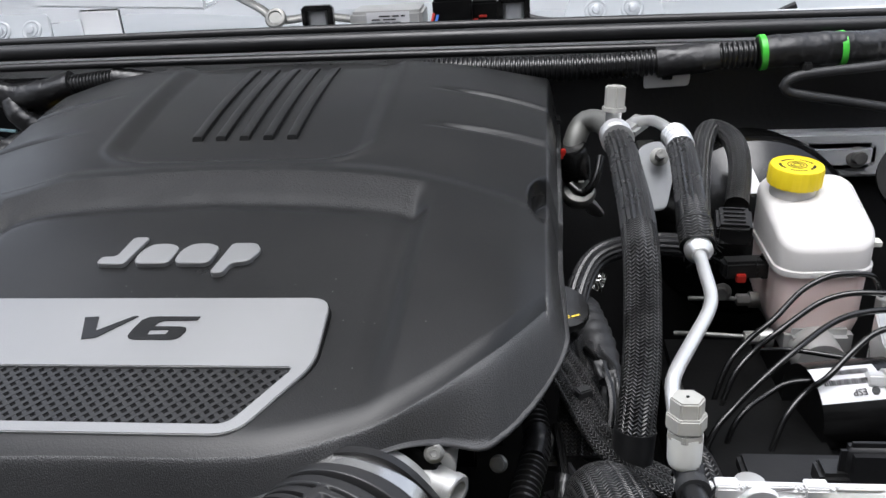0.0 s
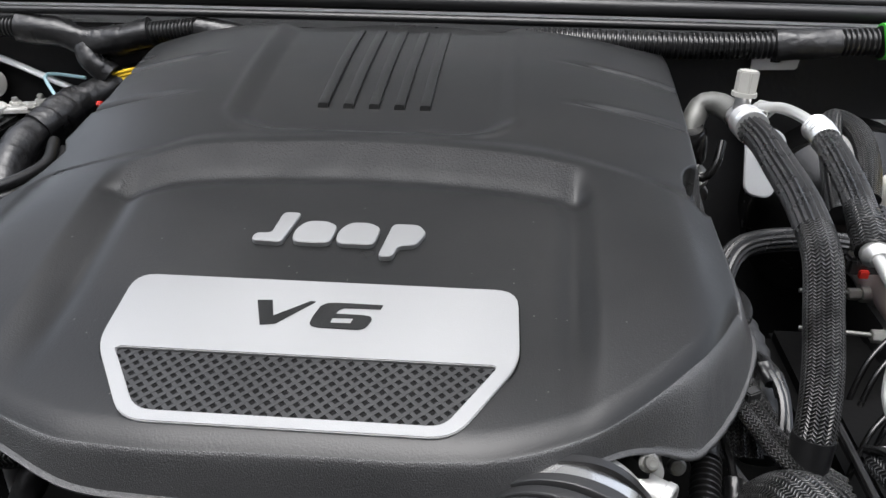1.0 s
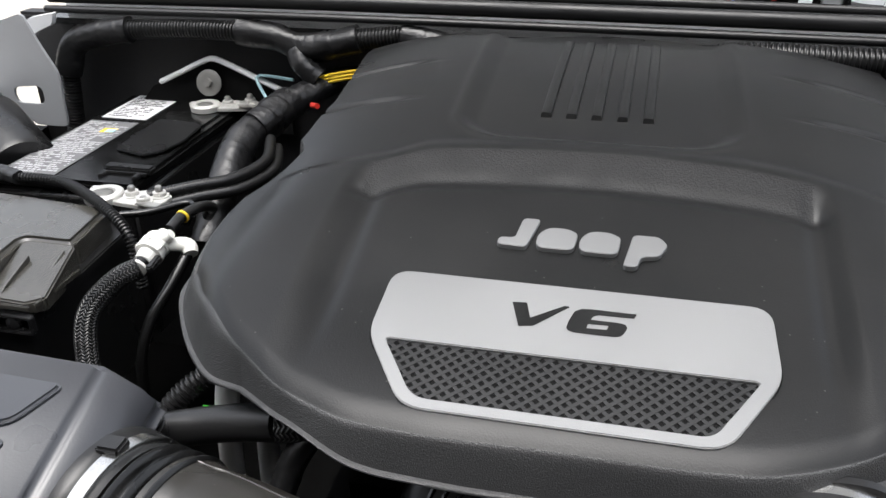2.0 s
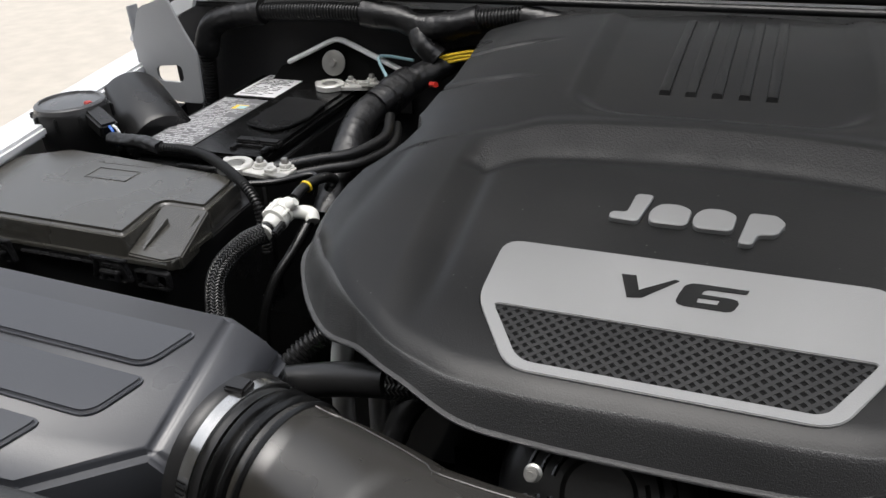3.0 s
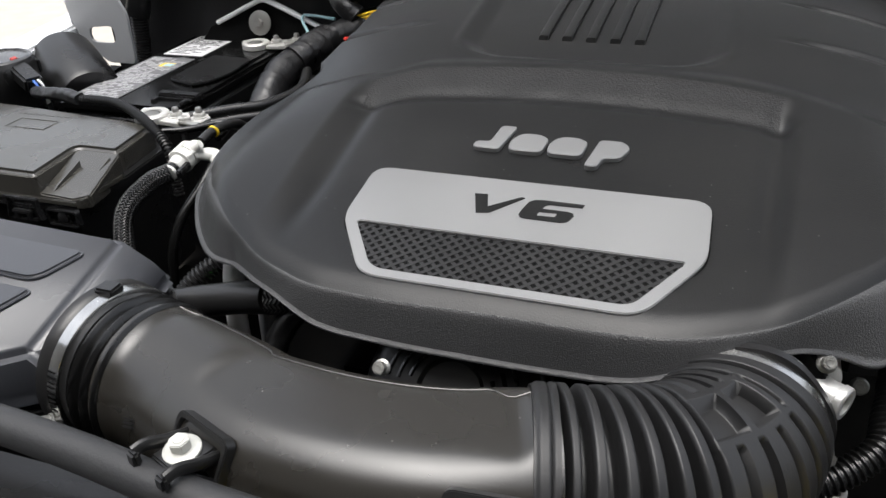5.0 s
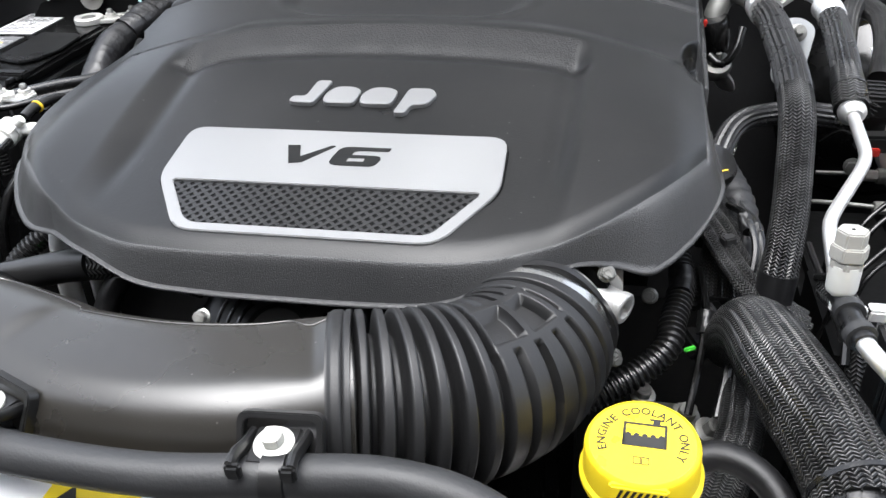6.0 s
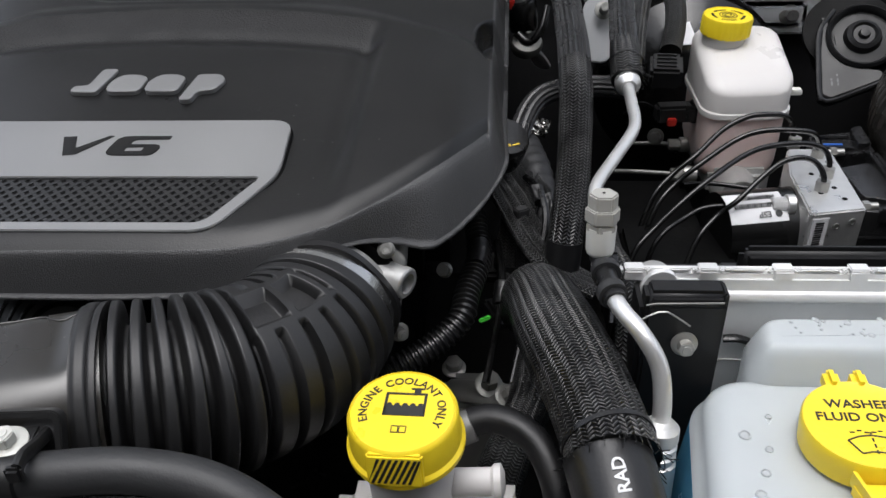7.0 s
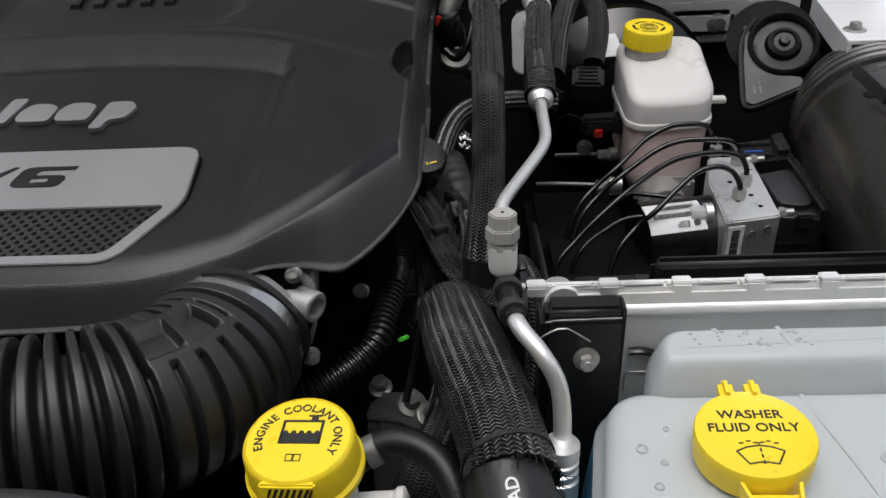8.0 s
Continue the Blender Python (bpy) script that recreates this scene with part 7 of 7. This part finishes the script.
part("tape_joint", wrapped([(-0.24, 0.945, 1.147), (-0.19, 0.943, 1.138), (-0.12, 0.935, 1.120), (0.03, 0.925, 1.118)], 0.0145, 4), TAPE, ll)
part("drop", wrapped([(-0.375, 0.942, 1.130), (-0.365, 0.93, 1.112), (-0.345, 0.93, 1.095)], 0.014, 8), TAPE, ll)
ca = thing("bonnet_cable", (0.56, 0.90, 1.13), "thin grey-black cable clipped below the loom", "cable")
part("cable", tube([(0.70, 0.93, 1.155), (0.62, 0.900, 1.146), (0.560, 0.897, 1.141), (0.530, 0.896, 1.138), (0.517, 0.895, 1.133), (0.514, 0.895, 1.126), (0.521, 0.895, 1.120), (0.545, 0.895, 1.115), (0.62, 0.90, 1.100), (0.72, 0.91, 1.075)], 0.0052, 12), HOSE, ca)
part("clip", merge(box(0.010, 0.014, 0.018, 0.002, at=(0.535, 0.900, 1.142))), SATIN, ca)

# ---- hoses and wiring between cover and refrigerant lines ----
t1 = thing("throttle_conduit", (0.24, 0.42, 0.95), "black corrugated conduit dropping past the throttle body", "conduit", "conduits")
part("conduit", corrugated([(0.25, 0.52, 1.000), (0.254, 0.478, 0.990), (0.246, 0.436, 0.984), (0.242, 0.415, 0.978), (0.226, 0.400, 0.968), (0.200, 0.385, 0.958), (0.165, 0.375, 0.94)], 0.0086, 0.0046, 0.0012, 18), SATIN, t1)
part("tape_wrap", wrapped([(0.2535, 0.488, 0.9925), (0.254, 0.478, 0.990), (0.2515, 0.463, 0.988)], 0.0098, 2), TAPE, t1)
t2 = thing("injector_loom", (0.29, 0.47, 1.0), "braided black loom bending round the cover corner", "wiring loom")
for k in (-1, 0, 1):
    c = 0.0075 * k
    part("sleeve", tube([(0.266 + c, 0.555 + c * 0.5, 1.018), (0.279 + c, 0.525 + c * 0.6, 1.012), (0.290 + c * 0.9, 0.500 + c * 0.7, 1.003 + 0.002 * (k == 0)), (0.302 + c * 0.6, 0.476 + c, 0.995 + 0.003 * (k == 0)), (0.320 + c * 0.2, 0.459 + c, 0.988), (0.340, 0.452 + c, 0.980)], 0.0054, 16), BRAID_S, t2)
part("cable_tie", moved(box(0.011, 0.008, 0.009, 0.001), pose(0.2869, 0.507, 1.012, 0, 0, 30)), HOSE, t2)
for k in range(4):
    w2 = thing("braided_lead", (0.285, 0.58, 1.0), "thin braided lead between cover and hoses", "lead", "braided leads")
    part("lead", tube([(0.272 + 0.006 * k, 0.62 - 0.01 * k, 1.000), (0.280 + 0.007 * k, 0.585, 1.010), (0.283 + 0.006 * k, 0.55, 1.008), (0.275 + 0.006 * k, 0.52, 0.995), (0.27 + 0.008 * k, 0.49, 0.97)], 0.0048, 10), BRAID_S, w2)
t3 = thing("vent_hose", (0.30, 0.53, 0.98), "ribbed dull black vent hose", "hose")
part("hose", tube([(0.293, 0.63, 1.01), (0.302, 0.58, 1.005), (0.306, 0.54, 0.985), (0.300, 0.50, 0.96)], 0.014, 18, 0.003, lambda s, a: 0.0008 * math.sin(s / 0.012 * 6.28)), HOSE, t3)
oc = thing("oil_filler_cap", (0.285, 0.60, 1.01), "black oil filler cap with a yellow oil mark", "filler cap")
ocm = to_axis((0.273, 0.557, 1.050), (0.25, -0.45, 1)) @ Matrix.Diagonal((0.92, 0.92, 1, 1))
part("cap", moved(lathe([(0.020, -0.02), (0.022, -0.012), (0.022, 0.004), (0.020, 0.007), (0.004, 0.008)], 32), ocm), SATIN, oc)
part("mark", moved(merge(box(0.007, 0.0014, 0.0006, 0, at=(0.004, -0.012, 0.0078)), box(0.002, 0.003, 0.0006, 0, at=(-0.002, -0.0112, 0.0078))), ocm), WIREY, oc)
foil = bmesh.new()
bmesh.ops.create_grid(foil, x_segments=9, y_segments=8, size=0.5)
rnd = random.Random(21)
for v in foil.verts:
    v.co = Vector((v.co.x * 0.024, v.co.y * 0.020, rnd.uniform(-0.003, 0.003)))
bmesh.ops.solidify(foil, geom=foil.faces[:], thickness=0.0004)
solo("foil_tag", moved(foil, pose(0.312, 0.765, 0.968, 40, 10, -20)), CLAMP, "crumpled silver foil tag", "tag")
solo("green_tape_flag", moved(box(0.009, 0.004, 0.003, 0.001), pose(0.259, 0.430, 0.966, 0, -8, 25)), GREEN, "small green tape flag on the wiring", "tape")
for k, (x, y, z, c) in enumerate(((0.262, 0.50, 0.965, SATIN), (0.268, 0.47, 0.94, SATIN))):
    solo("wiring_plug", moved(box(0.018, 0.026, 0.014, 0.003), pose(x, y, z, 20, 15 * k, 40 * k)), c, "small black wiring plug", "plug")
bolt((0.262, 0.425, 0.905), (0.1, -0.4, 1), 0.007, 0.012, 0.011, DULL)
bolt((0.276, 0.405, 0.912), (0.4, -0.4, 1), 0.006, 0.010, 0.010, DULL)
lug = thing("engine_lug", (0.25, 0.42, 0.88), "dull cast alloy lug on the engine front", "lug")
part("arm", merge(tube([(0.23, 0.44, 0.885), (0.26, 0.425, 0.895), (0.29, 0.40, 0.90)], 0.012, 12, squash=0.6), box(0.05, 0.05, 0.14, 0.01, at=(0.25, 0.44, 0.82))), DULL, lug)
lh = thing("lower_hose", (0.28, 0.33, 0.93), "braided black hose below the radiator hose", "hose")
part("hose", tube([(0.300, 0.42, 0.94), (0.290, 0.37, 0.935), (0.272, 0.32, 0.93), (0.255, 0.27, 0.915)], 0.016, 20), BRAID, lh)
lh2 = thing("side_loom", (0.345, 0.40, 1.0), "braided loom behind the charge port", "wiring loom")
part("loom", tube([(0.345, 0.44, 1.02), (0.350, 0.415, 1.022), (0.355, 0.385, 1.010), (0.352, 0.355, 0.985), (0.345, 0.33, 0.95)], 0.010, 16), BRAID_S, lh2)

for k, pts in enumerate(([(0.292, 0.56, 1.015), (0.300, 0.53, 1.022), (0.306, 0.50, 1.012), (0.300, 0.47, 0.985)], [(0.300, 0.57, 1.008), (0.310, 0.53, 1.014), (0.312, 0.50, 1.000), (0.305, 0.46, 0.97)],
                         [(0.335, 0.44, 1.028), (0.343, 0.425, 1.036), (0.346, 0.40, 1.030), (0.342, 0.37, 1.01)], [(0.275, 0.48, 0.97), (0.285, 0.455, 0.965), (0.287, 0.43, 0.95), (0.28, 0.40, 0.93)],
                         [(0.268, 0.50, 0.99), (0.272, 0.465, 0.975), (0.268, 0.435, 0.955), (0.26, 0.40, 0.93)])):
    wv = thing("sensor_lead", pts[0], "thin glossy black sensor lead among the hoses", "lead", "sensor leads")
    part("lead", tube(pts, 0.0030 + 0.0006 * (k % 2), 8), (GLOSS, SATIN)[k % 2], wv)
    part("tape_wrap", wrapped([pts[1], tuple((Vector(pts[1]) + Vector(pts[2])) / 2)], 0.0046, k), TAPE, wv)

# ---- behind the cowl ----
for x, w, h in ((-0.400, 0.105, 0.046), (0.349, 0.125, 0.040)):
    hg = thing("hinge_bracket", (x, 1.0, 1.17), "pale grey bonnet hinge plate with two round studs", "hinge", "bonnet hinges")
    hp_ = pose(x, 1.014, 1.172, 62, 0, 0)
    part("plate", prism(rounded([(-w / 2, 0.0), (w / 2, 0.0), (w / 2 - 0.012, h), (-w / 2 + 0.012, h)], 0.008), -0.003, 0.003, 0.0012, 2, hp_), GREYC, hg)
    for dx in (-0.021, 0.021):
        part("stud", moved(lathe([(0.0135, 0), (0.0135, 0.0012), (0.0115, 0.0022), (0.0090, 0.0016), (0.0085, 0.0032), (0.0055, 0.0036), (0.0045, 0.0058), (0.002, 0.0065)], 28), hp_ @ pose(dx, h * 0.52, 0.003)), GREYC, hg)
for x in (0.0, 0.232):
    bc2 = thing("cowl_clip", (x, 0.985, 1.17), "black plastic clip on the cowl edge", "clip", "cowl clips")
    part("clip", merge(box(0.007, 0.012, 0.042, 0.002, at=(x - 0.0155, 1.000, 1.192)), box(0.007, 0.012, 0.042, 0.002, at=(x + 0.0155, 1.000, 1.192)), box(0.036, 0.012, 0.007, 0.002, at=(x, 1.000, 1.176)), box(0.034, 0.012, 0.006, 0.002, at=(x, 1.000, 1.211))), GLOSS, bc2)
    part("insert", box(0.024, 0.008, 0.032, 0.003, at=(x, 1.003, 1.194)), GREYP, bc2)
sp_ = thing("cowl_stay", (-0.30, 1.06, 1.17), "white painted upright tab on the cowl tray", "bracket")
part("tab", merge(box(0.056, 0.004, 0.056, 0.002, at=(-0.305, 1.062, 1.184)), box(0.070, 0.030, 0.004, 0.002, at=(-0.300, 1.052, 1.160))), WHITE, sp_)
dr = thing("drain_panel", (-0.30, 1.14, 1.2), "white painted ledge over the cowl tray", "panel")
part("ledge", moved(merge(box(0.24, 0.008, 0.05, 0.003), box(0.24, 0.05, 0.006, 0.003, at=(0, 0.025, -0.022))), pose(-0.300, 1.115, 1.230, 0, 3, 0)), WHITE, dr)
wm = thing("wiper_motor_box", (0.07, 1.08, 1.16), "grey metal box with a white data label behind the cowl", "box")
part("box", merge(box(0.092, 0.06, 0.036, 0.004, at=(0.072, 1.082, 1.178)), box(0.11, 0.07, 0.01, 0.003, at=(0.072, 1.085, 1.160))), ALU, wm)
wl2 = part("data_label", moved(box(0.054, 0.0008, 0.022, 0), pose(0.075, 1.0514, 1.184)), PAPER, wm, "white data label")
part("print", moved(bars(4, 3, 0.045, 0.016, 0.5, 6), pose(0.075, 1.0506, 1.184, 90, 0, 0)), INK, wl2)
wp = thing("wiper_linkage", (-0.03, 1.08, 1.18), "dull metal wiper linkage with a brass pivot", "linkage")
part("arm", tube([(-0.13, 1.10, 1.215), (-0.095, 1.075, 1.203), (-0.068, 1.068, 1.188), (-0.02, 1.075, 1.190), (0.03, 1.085, 1.182)], 0.0075, 12, squash=0.6), DULL, wp)
part("pivot", moved(lathe([(0.013, 0), (0.014, 0.003), (0.0125, 0.006), (0.009, 0.0066), (0.008, 0.005), (0.001, 0.005)], 24), to_axis((-0.071, 1.062, 1.190), (0, -0.8, 0.6))), DULL, wp)
fz = thing("wiring_plugs", (0.17, 1.06, 1.16), "black wiring block with red and blue wires behind the cowl", "plug")
part("block", merge(box(0.045, 0.04, 0.05, 0.003, at=(0.152, 1.085, 1.180)), box(0.036, 0.03, 0.04, 0.003, at=(0.194, 1.09, 1.180)), box(0.10, 0.05, 0.012, 0.003, at=(0.17, 1.075, 1.160)), box(0.012, 0.02, 0.06, 0.002, at=(0.173, 1.07, 1.185))), BLACK, fz)
part("red_wire", tube([(0.122, 1.060, 1.160), (0.129, 1.050, 1.176), (0.132, 1.056, 1.190)], 0.0018, 8), RED, fz)
part("blue_wire", tube([(0.126, 1.060, 1.158), (0.133, 1.050, 1.174), (0.137, 1.056, 1.188)], 0.0018, 8), BLUEP, fz)
part("red_lock", merge(box(0.010, 0.004, 0.003, 0.0005, at=(0.192, 1.073, 1.182)), box(0.006, 0.004, 0.003, 0.0005, at=(0.183, 1.073, 1.178))), RED, fz)
wh = thing("washer_hose", (0.27, 1.04, 1.18), "thin black washer hose behind the cowl", "hose")
part("hose", tube([(0.235, 1.045, 1.188), (0.262, 1.042, 1.180), (0.30, 1.046, 1.176), (0.40, 1.06, 1.172), (0.47, 1.06, 1.166), (0.50, 1.052, 1.166), (0.53, 1.045, 1.172), (0.56, 1.04, 1.186)], 0.0045, 10), SATIN, wh)
part("clip", box(0.018, 0.014, 0.016, 0.003, at=(0.522, 1.046, 1.168)), CAPG, wh)
